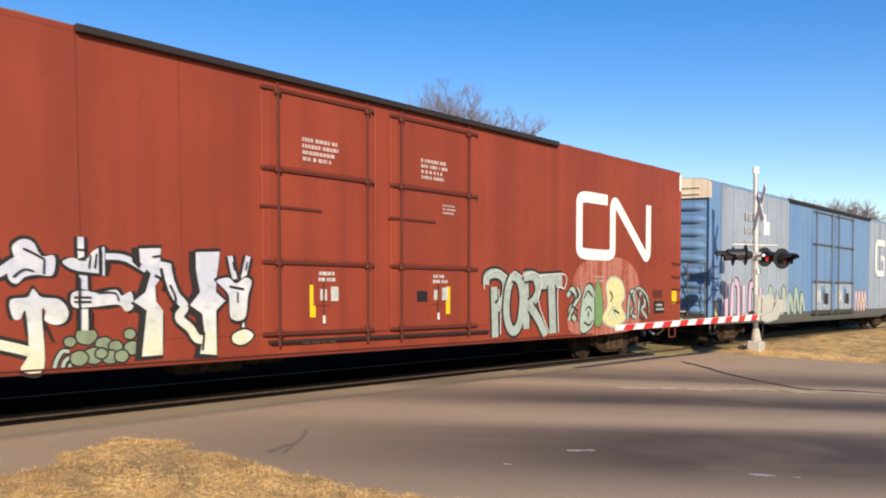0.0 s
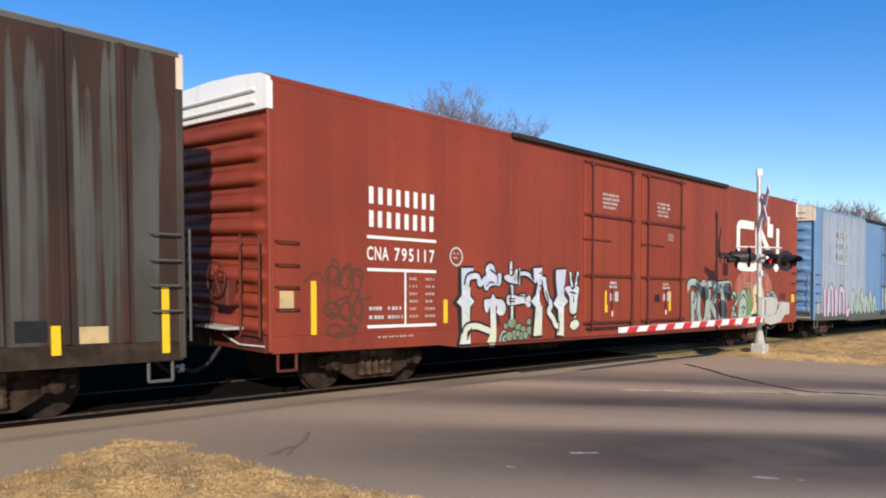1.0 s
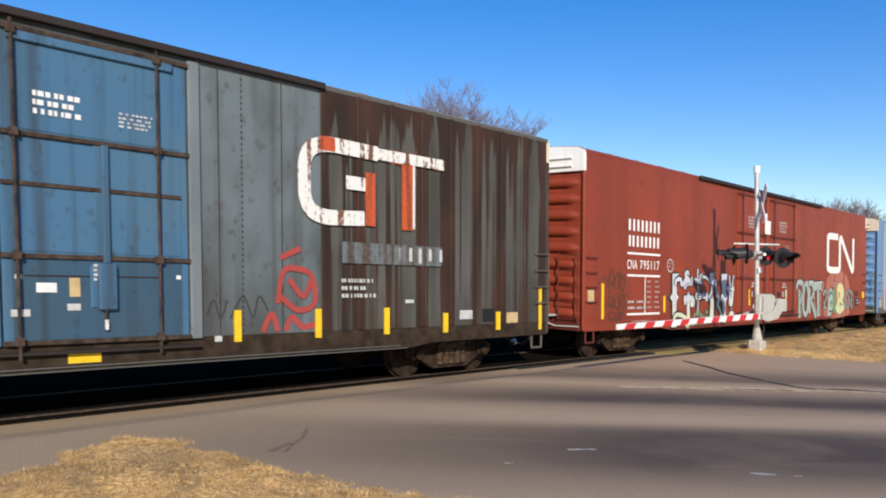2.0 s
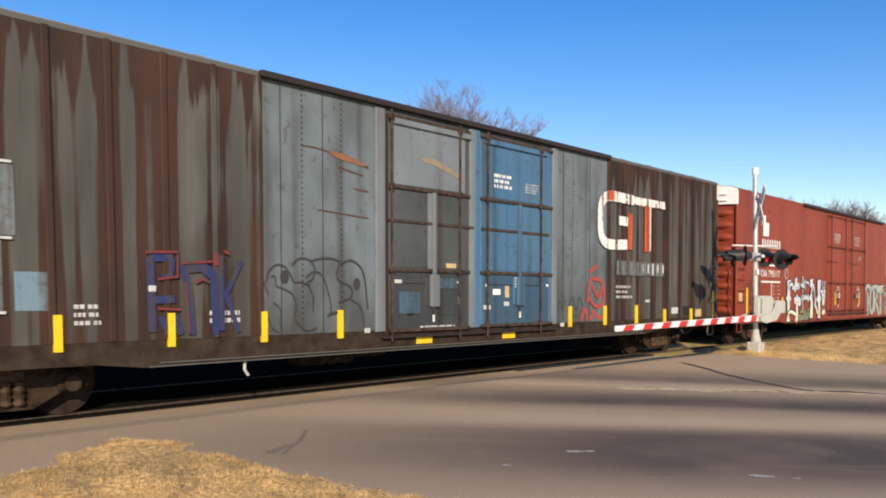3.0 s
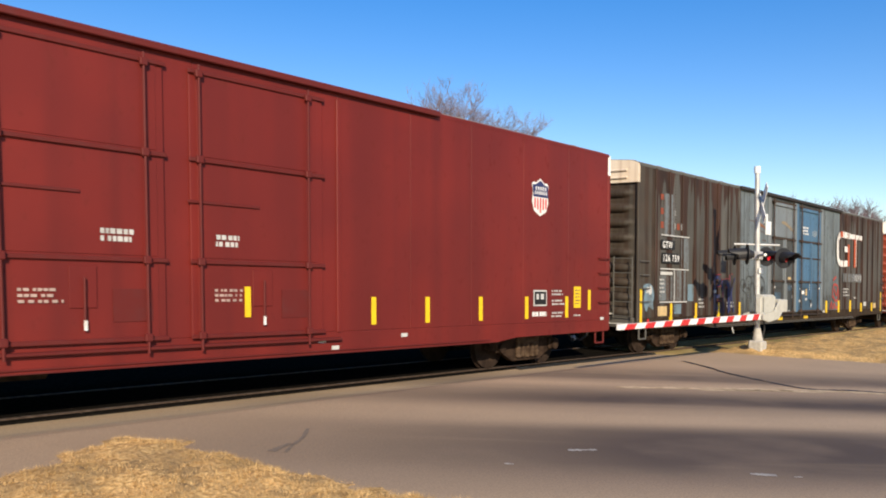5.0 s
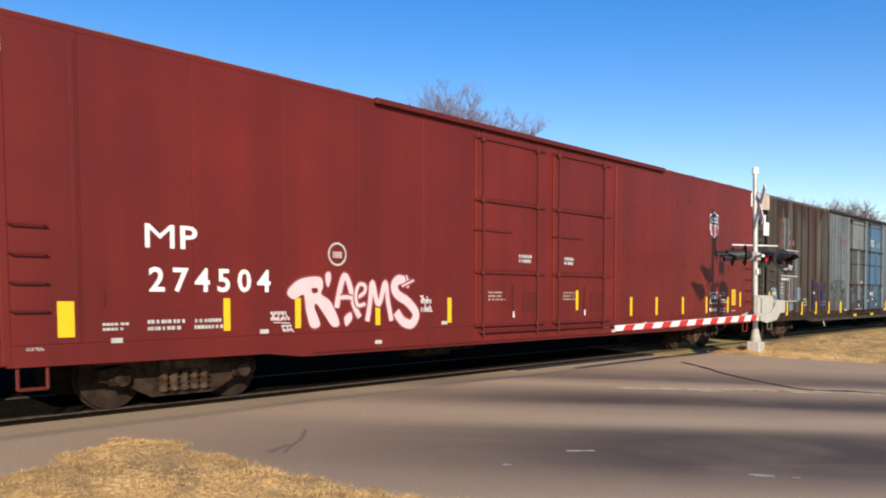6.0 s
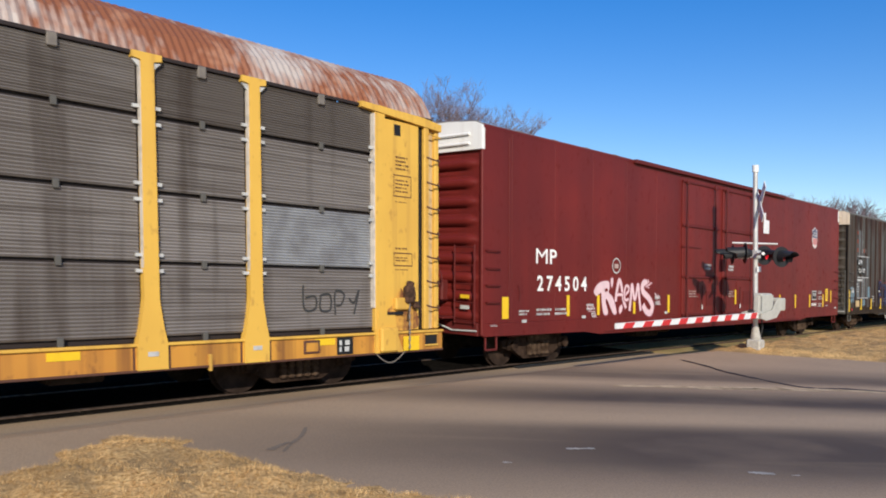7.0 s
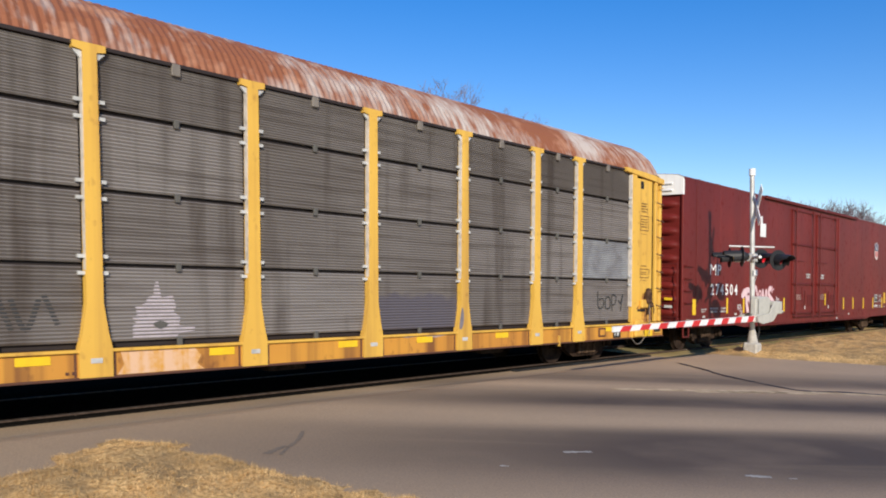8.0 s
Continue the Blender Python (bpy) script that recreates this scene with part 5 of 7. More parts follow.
    port = [("bar", [(12.848, 1.683), (12.888, 0.735)], 0.185),
          ("line", [(12.619, 1.723), (12.65, 1.881), (12.913, 1.939), (13.149, 1.825), (13.168, 1.556), (13.017, 1.341), (12.917, 1.278)], 0.174),
          ("line", [(13.407, 1.905), (13.254, 1.61), (13.223, 1.123), (13.399, 0.835), (13.627, 0.982), (13.712, 1.501), (13.602, 1.821), (13.407, 1.905)], 0.182),
          ("bar", [(13.8, 1.812), (13.845, 0.865)], 0.2),
          ("line", [(13.745, 1.889), (14.074, 1.906), (14.227, 1.671), (14.116, 1.444), (13.932, 1.333)], 0.19),
          ("line", [(13.969, 1.299), (14.252, 1.023), (14.485, 0.707)], 0.191),
          ("bar", [(14.263, 1.796), (15.048, 1.841)], 0.304),
          ("bar", [(14.669, 1.732), (14.74, 0.744)], 0.232)]
    spray(car, SPRAY_BLACK, SPRAY_TEAL, port, 0.05, "grey-green sprayed letter with a black outline")
    for pts, w in (([(12.539, 1.638), (12.553, 1.869), (12.912, 1.992), (13.2, 1.891)], 0.021),
                   ([(13.252, 1.773), (13.424, 1.982), (13.673, 1.877)], 0.022),
                   ([(13.672, 1.91), (14.092, 1.974), (14.32, 1.785), (14.211, 1.387), (14.582, 0.75)], 0.024),
                   ([(14.224, 1.92), (15.107, 1.96), (15.111, 1.677), (14.869, 1.628), (14.899, 0.762)], 0.026),
                   ([(12.948, 1.641), (12.984, 1.341)], 0.022),
                   ([(13.018, 1.234), (13.004, 0.784)], 0.022)):
        mark(car, "spray_line", stroke(bmesh.new(), pts, w, 0.024), SPRAY_RIM)
    spray(car, SPRAY_BLACK, SPRAY_PALE, [("line", [(15.25, 1.5), (15.45, 1.65), (15.55, 1.4), (15.35, 1.2), (15.55, 1.0)], 0.11), ("line", [(15.3, 1.0), (15.5, 1.3), (15.7, 1.5)], 0.08), ("blob", [(15.74, 0.78), (15.80, 1.40), (15.98, 1.74), (16.22, 1.66), (16.28, 1.0), (16.05, 0.76)], 0), ("line", [(15.62, 1.7), (15.72, 1.55), (15.66, 1.42)], 0.06)], 0.035)
    spray(car, SPRAY_BLACK, SPRAY_GREEN, [("blob", [(16.34, 0.86), (16.30, 1.5), (16.42, 1.84), (16.60, 1.50), (16.62, 0.95)], 0)], 0.025, "green sprayed crescent")
    spray(car, SPRAY_GREY, SPRAY_WHITE, [("blob", [(15.9, 0.85), (15.92, 1.45), (16.2, 1.55), (16.3, 0.95)], 0), ("line", [(16.0, 1.5), (16.15, 1.75), (16.3, 1.5)], 0.06)], 0.03)
    spray(car, SPRAY_BLACK, SPRAY_TEAL, [("line", [(15.98, 1.1), (16.1, 1.25), (16.2, 1.1), (16.1, 0.98)], 0.05)], 0.02)
    spray(car, SPRAY_PALE, SPRAY_LEMON, [("blob", [(16.62, 1.0), (16.85, 1.30), (16.78, 1.75), (17.05, 1.92), (17.42, 1.82), (17.55, 1.5), (17.4, 1.3), (17.6, 1.0), (17.1, 0.82)], 0), ("line", [(16.9, 1.0), (17.1, 1.2), (17.3, 1.0)], 0.08)], 0.04)
    spray(car, SPRAY_GREY, SPRAY_TEAL, [("line", [(17.70, 0.95), (17.78, 1.5), (17.95, 1.62), (18.0, 1.3), (17.85, 1.1), (18.1, 1.0)], 0.08), ("line", [(18.2, 1.0), (18.25, 1.5), (18.42, 1.6), (18.5, 1.3), (18.35, 1.2), (18.6, 0.98)], 0.08), ("line", [(18.0, 1.55), (18.2, 1.7), (18.6, 1.5), (18.7, 1.1)], 0.06)], 0.03)
    for pts in ([(15.85, 1.45), (16.0, 1.62), (16.18, 1.5)], [(15.9, 1.2), (16.05, 1.28), (16.15, 1.18)], [(15.86, 0.95), (16.05, 0.88), (16.2, 0.98)], [(16.02, 1.05), (16.02, 1.18)], [(16.9, 1.62), (17.0, 1.5), (16.92, 1.38)], [(17.05, 1.2), (17.3, 1.12)], [(15.3, 1.62), (15.5, 1.5), (15.4, 1.32), (15.62, 1.2)], [(15.35, 1.1), (15.55, 1.24), (15.6, 0.95)],
                [(17.75, 1.6), (17.95, 1.3), (17.8, 1.0)], [(18.05, 1.65), (18.3, 1.35), (18.2, 1.05), (18.45, 0.95)], [(18.4, 1.55), (18.62, 1.3), (18.6, 1.0)]):
        mark(car, "spray_line", stroke(bmesh.new(), pts, 0.035, 0.028), SPRAY_GREY)
    mark(car, "lettering", bars(16.3, 16.7, 1.80, 1.98, 2, g), FAINT)
    mark(car, "black_plate", boxed(18.95, 19.45, FACE - 0.010, FACE - 0.004, 1.08, 1.38), BLACK_PLATE)
    mark(car, "lettering", bars(19.02, 19.40, 1.13, 1.34, 2, g, 0.5, 0.014), WORN_WHITE)
    mark(car, "hatch", boxed(18.9, 19.35, FACE - 0.010, FACE - 0.004, 1.46, 1.66), DARK_RED)
    mark(car, "yellow_plate", boxed(19.86, 20.10, FACE - 0.012, FACE - 0.004, 1.31, 1.64), YELLOW)
    for pts in ([(0.46, 1.74), (0.7, 1.9), (0.86, 1.72)], [(0.9, 1.3), (0.95, 2.02), (1.1, 2.05), (1.1, 1.7), (1.3, 2.05), (1.4, 1.8), (1.3, 1.5), (0.95, 1.3), (1.3, 1.2), (1.35, 0.95), (0.95, 0.95), (0.9, 1.1)],
                [(1.0, 1.45), (1.3, 1.55)], [(1.4, 1.95), (1.6, 1.9), (1.5, 1.5), (1.75, 1.55)], [(1.3, 1.0), (1.45, 1.5), (1.6, 1.3), (1.4, 0.9), (1.45, 0.8)]):
        mark(car, "spray_line", stroke(bmesh.new(), pts, 0.03, 0.007), SPRAY_BROWN)
    for cx, cz, rx, rz in ((0.98, 1.86, 0.16, 0.18), (1.24, 1.80, 0.13, 0.22), (1.48, 1.78, 0.12, 0.20), (0.95, 1.34, 0.18, 0.14), (1.26, 1.30, 0.14, 0.18), (1.50, 1.36, 0.10, 0.20), (1.02, 1.02, 0.18, 0.12), (1.36, 1.02, 0.16, 0.10)):
        pts = [(cx + rx * (1 - 0.06 * k) * math.cos(k * 0.9 + cx * 5), cz + rz * (1 - 0.06 * k) * math.sin(k * 0.9 + cx * 5)) for k in range(9)]
        mark(car, "spray_line", stroke(bmesh.new(), pts, 0.035, 0.007), SPRAY_BROWN)
    return car


# ---- the grey boxcar with rust-stained ends ----
def grey_boxcar():
    g = random.Random(41)
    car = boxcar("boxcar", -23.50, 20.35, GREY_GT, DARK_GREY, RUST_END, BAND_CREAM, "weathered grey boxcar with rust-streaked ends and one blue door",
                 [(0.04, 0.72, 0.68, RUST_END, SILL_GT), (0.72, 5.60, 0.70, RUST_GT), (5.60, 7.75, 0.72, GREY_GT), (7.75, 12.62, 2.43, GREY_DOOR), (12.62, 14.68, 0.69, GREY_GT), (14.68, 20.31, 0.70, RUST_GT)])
    door_track(car, 5.60, 14.68, BLACK_TRIM)
    for x in [0.72 + k * 0.697 for k in range(8)] + [14.68 + k * 0.704 for k in range(8)]:
        part("side_post", boxed(x - 0.045, x + 0.045, FACE - 0.03, FACE - 0.002, 0.97, EAVE - 0.04, 0.012), RUST_GT, car)
    for x in (1.72, 2.15, 6.32, 7.05, 13.3):
        bm = bmesh.new()
        for k in range(44):
            z = 1.02 + k * 0.08
            box(bm, x - 0.010, x + 0.010, FACE - 0.012, FACE, z, z + 0.022)
        part("rivet_row", bm, SILL_GT, car)
    for x in (5.95, 6.7, 12.95, 13.95):
        part("seam", boxed(x - 0.006, x + 0.006, FACE - 0.006, FACE, 0.98, EAVE - 0.12), SILL_GT, car)
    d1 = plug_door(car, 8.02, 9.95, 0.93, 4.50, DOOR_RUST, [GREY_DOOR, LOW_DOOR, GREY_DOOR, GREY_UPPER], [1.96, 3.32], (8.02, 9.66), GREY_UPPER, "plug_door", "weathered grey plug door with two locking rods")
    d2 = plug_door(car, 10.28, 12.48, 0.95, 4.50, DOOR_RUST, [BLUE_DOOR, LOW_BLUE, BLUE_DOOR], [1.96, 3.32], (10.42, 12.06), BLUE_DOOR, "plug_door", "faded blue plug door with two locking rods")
    for d, x0, m in ((d1, 7.98, DOOR_RUST), (d2, 10.28, DOOR_RUST)):
        part("door_bar", boxed(x0, x0 + 2.1, FACE - 0.065, FACE - 0.044, 2.74, 2.79, 0.006), m, d)
        part("top_rail", boxed(x0 + 0.1, x0 + 2.0, FACE - 0.09, FACE - 0.044, 4.34, 4.44, 0.01), GREY_UPPER if d is d1 else BLUE_DOOR, d)
    for x0, x1, m in ((7.72, 7.92, GREY_UPPER), (9.97, 10.09, GREY_UPPER), (10.10, 10.25, BLUE_DOOR), (12.50, 12.66, GREY_UPPER)):
        part("door_post", boxed(x0, x1, FACE - 0.06, FACE, 0.95, 4.55, 0.012), m, car)
    for x0, x1, z0, z1, m in ((8.22, 8.70, 1.24, 1.60, DULL_BLUE), (9.15, 9.70, 1.20, 1.60, LOW_DOOR), (9.12, 9.72, 1.66, 1.84, DULL_BLUE), (8.4, 8.55, 1.20, 1.32, BLACK_PLATE), (8.12, 8.28, 1.74, 1.80, WORN_WHITE), (9.6, 9.68, 1.75, 1.80, WHITE), (9.65, 9.74, 1.40, 1.52, WORN_WHITE), (9.35, 9.6, 2.02, 2.10, DULL_YELLOW)):
        part("patch", boxed(x0, x1, FACE - 0.056, FACE - 0.047, z0, z1, 0.002), m, d1)
    for x0, x1, z0, z1, m in ((10.62, 10.84, 1.55, 1.66, WHITE), (10.98, 11.10, 1.50, 1.72, DULL_YELLOW), (10.95, 11.10, 1.34, 1.42, WORN_WHITE), (10.35, 10.55, 1.28, 1.36, WORN_WHITE), (10.4, 10.48, 1.70, 1.75, WORN_WHITE), (12.3, 12.36, 1.72, 1.77, WHITE)):
        part("patch", boxed(x0, x1, FACE - 0.056, FACE - 0.047, z0, z1, 0.002), m, d2)
    for d, x0, m in ((d1, 8.92, GREY_UPPER), (d2, 11.30, BLUE_DOOR)):
        part("gear_box", boxed(x0, x0 + 0.22, FACE - 0.12, FACE - 0.045, 1.34, 1.90, 0.02), m, d)
        part("gear_shaft", boxed(x0 + 0.07, x0 + 0.15, FACE - 0.10, FACE - 0.045, 1.90, 3.30, 0.01), m, d)
        for z in (1.74,):
            part("door_stay", boxed(x0 - 0.80, x0 + 0.80, FACE - 0.052, FACE - 0.046, z - 0.008, z + 0.008), BLACK_TRIM, d)
    # black strips beside the doors paint in the shade of the deep frames
    for x0, x1 in ((7.925, 8.015), (9.955, 9.968), (10.252, 10.275), (12.485, 12.498)):
        part("door_shade_strip", boxed(x0, x1, FACE - 0.006, FACE - 0.002, 0.95, 4.5), BLACK_TRIM, car)
    part("lettering", bars(10.64, 11.22, 3.54, 3.84, 3, g, 0.6), WHITE, d2).location.y = -0.042
    part("lettering", bars(11.60, 12.02, 3.54, 3.74, 4, g, 0.5), WORN_WHITE, d2).location.y = -0.042
    part("lettering", bars(11.25, 11.5, 1.68, 1.90, 4, g, 0.6), WORN_WHITE, d2).location.y = -0.058
    part("lettering", bars(8.7, 9.6, 0.99, 1.03, 1, g, 0.7), WORN_WHITE, d1).location.y = -0.044
    part("faded_patch", blob(bmesh.new(), [(8.75, 3.86), (9.05, 3.88), (9.75, 3.66), (9.7, 3.60), (9.1, 3.76), (8.8, 3.80)], 0.05), STAIN, d1)
    # reflectors and plates
    stripes(car, (1.49, 2.86, 4.25, 5.64, 7.01, 13.20, 14.57, 15.95), 0.88, 1.31, 0.10, 0.036)
    stripes(car, (17.34, 18.78), 0.86, 1.20, 0.10, 0.036)
    stripes(car, (0.03, 20.12), 0.82, 1.66)
    for x0, x1 in ((8.66, 9.04), (10.96, 11.34)):
        mark(car, "reflector_strip", boxed(x0, x1, FACE - 0.012, FACE - 0.005, 0.72, 0.84), YELLOW)
    # owner's panel: faded orange and white blocks, black plates with white marks
    for z0, z1, x1, m in ((3.88, 4.02, 1.5, FADED_ORANGE), (3.52, 3.68, 1.62, FADED_WHITE), (3.18, 3.34, 2.05, FADED_ORANGE)):
        k = 0
        x = 0.95
        while x < x1:
            mark(car, "lettering", rect_mark(bmesh.new(), x, x + 0.15, z0, z1), (m, FADED_WHITE)[k % 2] if g.random() < 0.7 else FADED_ORANGE)
            x += 0.21
            k += 1
    for x0, x1, z in ((0.93, 2.42, 3.01), (0.90, 2.40, 2.17), (0.88, 2.32, 1.345)):
        mark(car, "painted_line", rect_mark(bmesh.new(), x0, x1, z - 0.015, z + 0.015, 0.034), WORN_WHITE)
    mark(car, "painted_line", rect_mark(bmesh.new(), 1.60, 1.64, 1.35, 2.15, 0.034), WORN_WHITE)
    mark(car, "painted_block", rect_mark(bmesh.new(), 0.90, 1.52, 2.02, 2.10, 0.034), WORN_WHITE)
    for x0, x1, z0, z1 in ((1.10, 1.66, 2.98, 4.05), (1.66, 2.30, 1.36, 2.15), (0.90, 1.58, 1.38, 2.0), (2.02, 2.45, 2.20, 2.98)):
        mark(car, "painted_patch", rect_mark(bmesh.new(), x0, x1, z0, z1, 0.0048), GHOST)
    mark(car, "black_plate", boxed(0.93, 1.64, FACE - 0.040, FACE - 0.033, 2.66, 2.89), BLACK_PLATE)
    mark(car, "lettering", lettering("GTW", 1.0, 1.5, 2.69, 2.86, 0.044, 0.02, 1.25), WHITE)
    mark(car, "black_plate", boxed(0.98, 1.92, FACE - 0.040, FACE - 0.033, 2.31, 2.57), BLACK_PLATE)
    mark(car, "lettering", lettering("126 759", 1.05, 1.86, 2.36, 2.53, 0.044, 0.02, 1.25), WHITE, "white car number on a black plate")
    mark(car, "lettering", bars(0.92, 1.2, 1.45, 1.95, 5, g, 0.4), WORN_WHITE)
    mark(car, "painted_patch", blob(bmesh.new(), [(0.16, 1.36), (0.20, 1.60), (0.14, 1.74), (0.40, 1.80), (0.58, 1.72), (0.66, 1.50), (0.60, 1.32), (0.62, 1.16), (0.40, 1.24), (0.28, 1.12)], 0.006), PATCH_BLUE)
    mark(car, "painted_patch", blob(bmesh.new(), [(0.26, 1.56), (0.30, 1.72), (0.42, 1.70), (0.50, 1.76), (0.56, 1.58), (0.44, 1.52), (0.38, 1.58)], 0.010, False), WORN_WHITE)
    mark(car, "dull_plate", boxed(0.85, 1.30, FACE - 0.012, FACE - 0.004, 1.00, 1.24), DULL_YELLOW)
    mark(car, "painted_patch", rect_mark(bmesh.new(), 1.70, 2.08, 1.04, 1.29), PATCH_BLUE)
    mark(car, "painted_patch", rect_mark(bmesh.new(), 2.42, 2.82, 1.36, 1.80), PATCH_BLUE)
    mark(car, "lettering", bars(3.05, 3.38, 1.16, 1.45, 3, g, 0.5), WORN_WHITE)
    mark(car, "red_tag", disc(bmesh.new(), (0.37, FACE - 0.008, 0.89), (0, 1, 0), 0.05, 0.012, 14), GATE_RED)
    mark(car, "lettering", bars(4.8, 5.3, 1.15, 1.35, 2, g), WORN_WHITE)
    for x, z in ((7.55, 0.98), (12.9, 0.93), (4.0, 1.62)):
        mark(car, "lamp_bracket", boxed(x - 0.05, x + 0.05, FACE - 0.05, FACE - 0.004, z - 0.04, z + 0.04, 0.01), WORN_WHITE)
    for x, z0, z1, m in ((17.82, 1.08, 1.24, WORN_WHITE), (18.45, 1.02, 1.26, BLACK_PLATE), (19.15, 0.98, 1.18, DULL_YELLOW)):
        mark(car, "small_plate", boxed(x - 0.10, x + 0.24, FACE - 0.010, FACE - 0.004, z0, z1), m)
    # big emblem: a white hooked shape and an orange angle, eaten by rust along the posts
    mark(car, "emblem", stroke(bmesh.new(), rounded([(15.74, 3.77), (14.62, 3.80), (14.31, 3.62), (14.31, 2.86), (14.58, 2.68), (15.46, 2.72)], 0.30, 6), 0.23, 0.034, False), WORN_EMBLEM, "worn white and orange company emblem")
    mark(car, "emblem", rect_mark(bmesh.new(), 15.09, 15.48, 3.15, 3.36, 0.034), WORN_EMBLEM)
    mark(car, "emblem", rect_mark(bmesh.new(), 15.48, 15.68, 2.61, 3.45, 0.035), ORANGE)
    mark(car, "emblem", rect_mark(bmesh.new(), 15.62, 17.26, 3.68, 3.86, 0.035), WORN_EMBLEM)
    for x0, x1, z0, z1 in ((14.60, 14.88, 3.69, 3.90), (14.60, 14.88, 2.58, 2.80), (15.36, 15.72, 3.66, 3.88), (16.0, 16.57, 3.66, 3.87), (17.0, 17.25, 3.67, 3.86)):
        mark(car, "emblem", rect_mark(bmesh.new(), x0, x1, z0, z1, 0.037), ORANGE)
    mark(car, "emblem", rect_mark(bmesh.new(), 16.27, 16.52, 2.59, 3.70, 0.038), ORANGE)
    mark(car, "emblem", rect_mark(bmesh.new(), 16.52, 16.57, 2.62, 3.68, 0.039), WORN_EMBLEM)
    for x in (15.10, 15.47, 16.20, 16.44, 16.66, 16.9, 17.16):
        mark(car, "lettering", rect_mark(bmesh.new(), x, x + 0.07, 2.04 + 0.06 * g.random(), 2.30, 0.034), WORN_WHITE)
    mark(car, "painted_patch", rect_mark(bmesh.new(), 15.02, 17.22, 2.01, 2.34, 0.032), GHOST)
    mark(car, "lettering", bars(15.0, 15.7, 1.45, 1.80, 3, g, 0.5, 0.034), WORN_WHITE)
    mark(car, "painted_patch", rect_mark(bmesh.new(), 16.35, 16.55, 1.38, 1.44, 0.034), WORN_WHITE)
    # tags
    for pts, w in (([(3.976, 2.016), (3.995, 1.073)], 0.109),
                   ([(3.969, 2.002), (4.284, 2.02)], 0.09),
                   ([(4.276, 2.005), (4.249, 1.788), (4.127, 1.757)], 0.083),
                   ([(4.003, 1.478), (4.305, 1.491)], 0.098),
                   ([(4.286, 1.303), (4.375, 1.031)], 0.091),
                   ([(4.103, 1.27), (4.205, 1.051)], 0.075),
                   ([(4.422, 1.923), (4.51, 1.557), (4.533, 1.025)], 0.1),
                   ([(4.445, 1.894), (4.685, 1.915), (4.856, 1.799)], 0.142),
                   ([(4.841, 1.859), (4.878, 1.013)], 0.097),
                   ([(4.961, 2.075), (4.972, 1.063)], 0.09),
                   ([(5.28, 2.009), (5.039, 1.558), (5.223, 1.032)], 0.074)):
        mark(car, "spray_line", stroke(bmesh.new(), pts, w, 0.032, False), SPRAY_BLUE)
    for pts, w in (([(3.912, 2.077), (4.355, 2.095)], 0.03),
                   ([(4.339, 2.073), (4.334, 1.775), (4.067, 1.742)], 0.03),
                   ([(4.391, 1.951), (4.826, 1.987)], 0.032),
                   ([(4.577, 1.705), (4.683, 1.751), (4.788, 1.708)], 0.039),
                   ([(4.886, 2.102), (4.892, 1.936)], 0.08),
                   ([(4.449, 1.704), (4.486, 1.042)], 0.023),
                   ([(4.996, 2.137), (5.081, 2.095)], 0.033),
                   ([(4.06, 1.371), (4.365, 1.353)], 0.03)):
        mark(car, "spray_line", stroke(bmesh.new(), pts, w, 0.050, False), SPRAY_WINE)
    for pts, w in (([(5.685, 1.719), (5.734, 1.88), (5.858, 1.972), (5.992, 1.951), (6.089, 1.848), (6.157, 1.734), (6.287, 1.727), (6.45, 1.679)], 0.028),
                   ([(5.711, 1.544), (5.666, 1.679), (5.611, 1.782)], 0.026),
                   ([(5.761, 1.801), (5.837, 1.802), (5.854, 1.673), (5.989, 1.626), (6.125, 1.553), (6.194, 1.396), (6.162, 1.215)], 0.023),
                   ([(6.119, 1.971), (6.25, 2.074), (6.422, 2.064), (6.535, 1.941), (6.492, 1.78), (6.389, 1.728)], 0.029),
                   ([(6.453, 2.039), (6.63, 2.088), (6.843, 2.095), (7.007, 2.057)], 0.03),
                   ([(6.369, 1.795), (6.524, 1.89), (6.681, 1.817), (6.786, 1.562), (6.839, 1.347), (6.784, 1.202)], 0.025),
                   ([(6.419, 1.687), (6.5, 1.519), (6.499, 1.292)], 0.024),
                   ([(7.007, 2.04), (6.951, 1.865), (7.005, 1.754), (7.172, 1.695), (7.251, 1.607), (7.205, 1.493), (6.981, 1.433)], 0.031),
                   ([(7.029, 2.015), (7.23, 2.082), (7.436, 1.964), (7.517, 1.743), (7.551, 1.474), (7.574, 1.321)], 0.032),
                   ([(7.227, 1.475), (7.434, 1.341), (7.491, 1.045)], 0.021),
                   ([(5.804, 1.439), (5.918, 1.317), (5.925, 1.057)], 0.023),
                   ([(6.762, 1.228), (6.892, 1.269), (7.002, 1.276)], 0.04),
                   ([(5.708, 1.24), (5.772, 1.078), (5.886, 1.01)], 0.018),
                   ([(6.162, 1.19), (6.362, 1.019), (6.57, 1.054)], 0.019)):
        mark(car, "spray_line", stroke(bmesh.new(), pts, w, 0.007), SPRAY_GREY)
    for pts in [[(6.069, 1.806), (6.029, 1.721), (5.951, 1.72), (5.913, 1.803), (5.953, 1.888), (6.03, 1.89)], [(7.412, 1.715), (7.377, 1.63), (7.308, 1.629), (7.274, 1.713), (7.309, 1.798), (7.378, 1.799)]]:
        mark(car, "spray_line", blob(bmesh.new(), pts, 0.007), SPRAY_GREY)
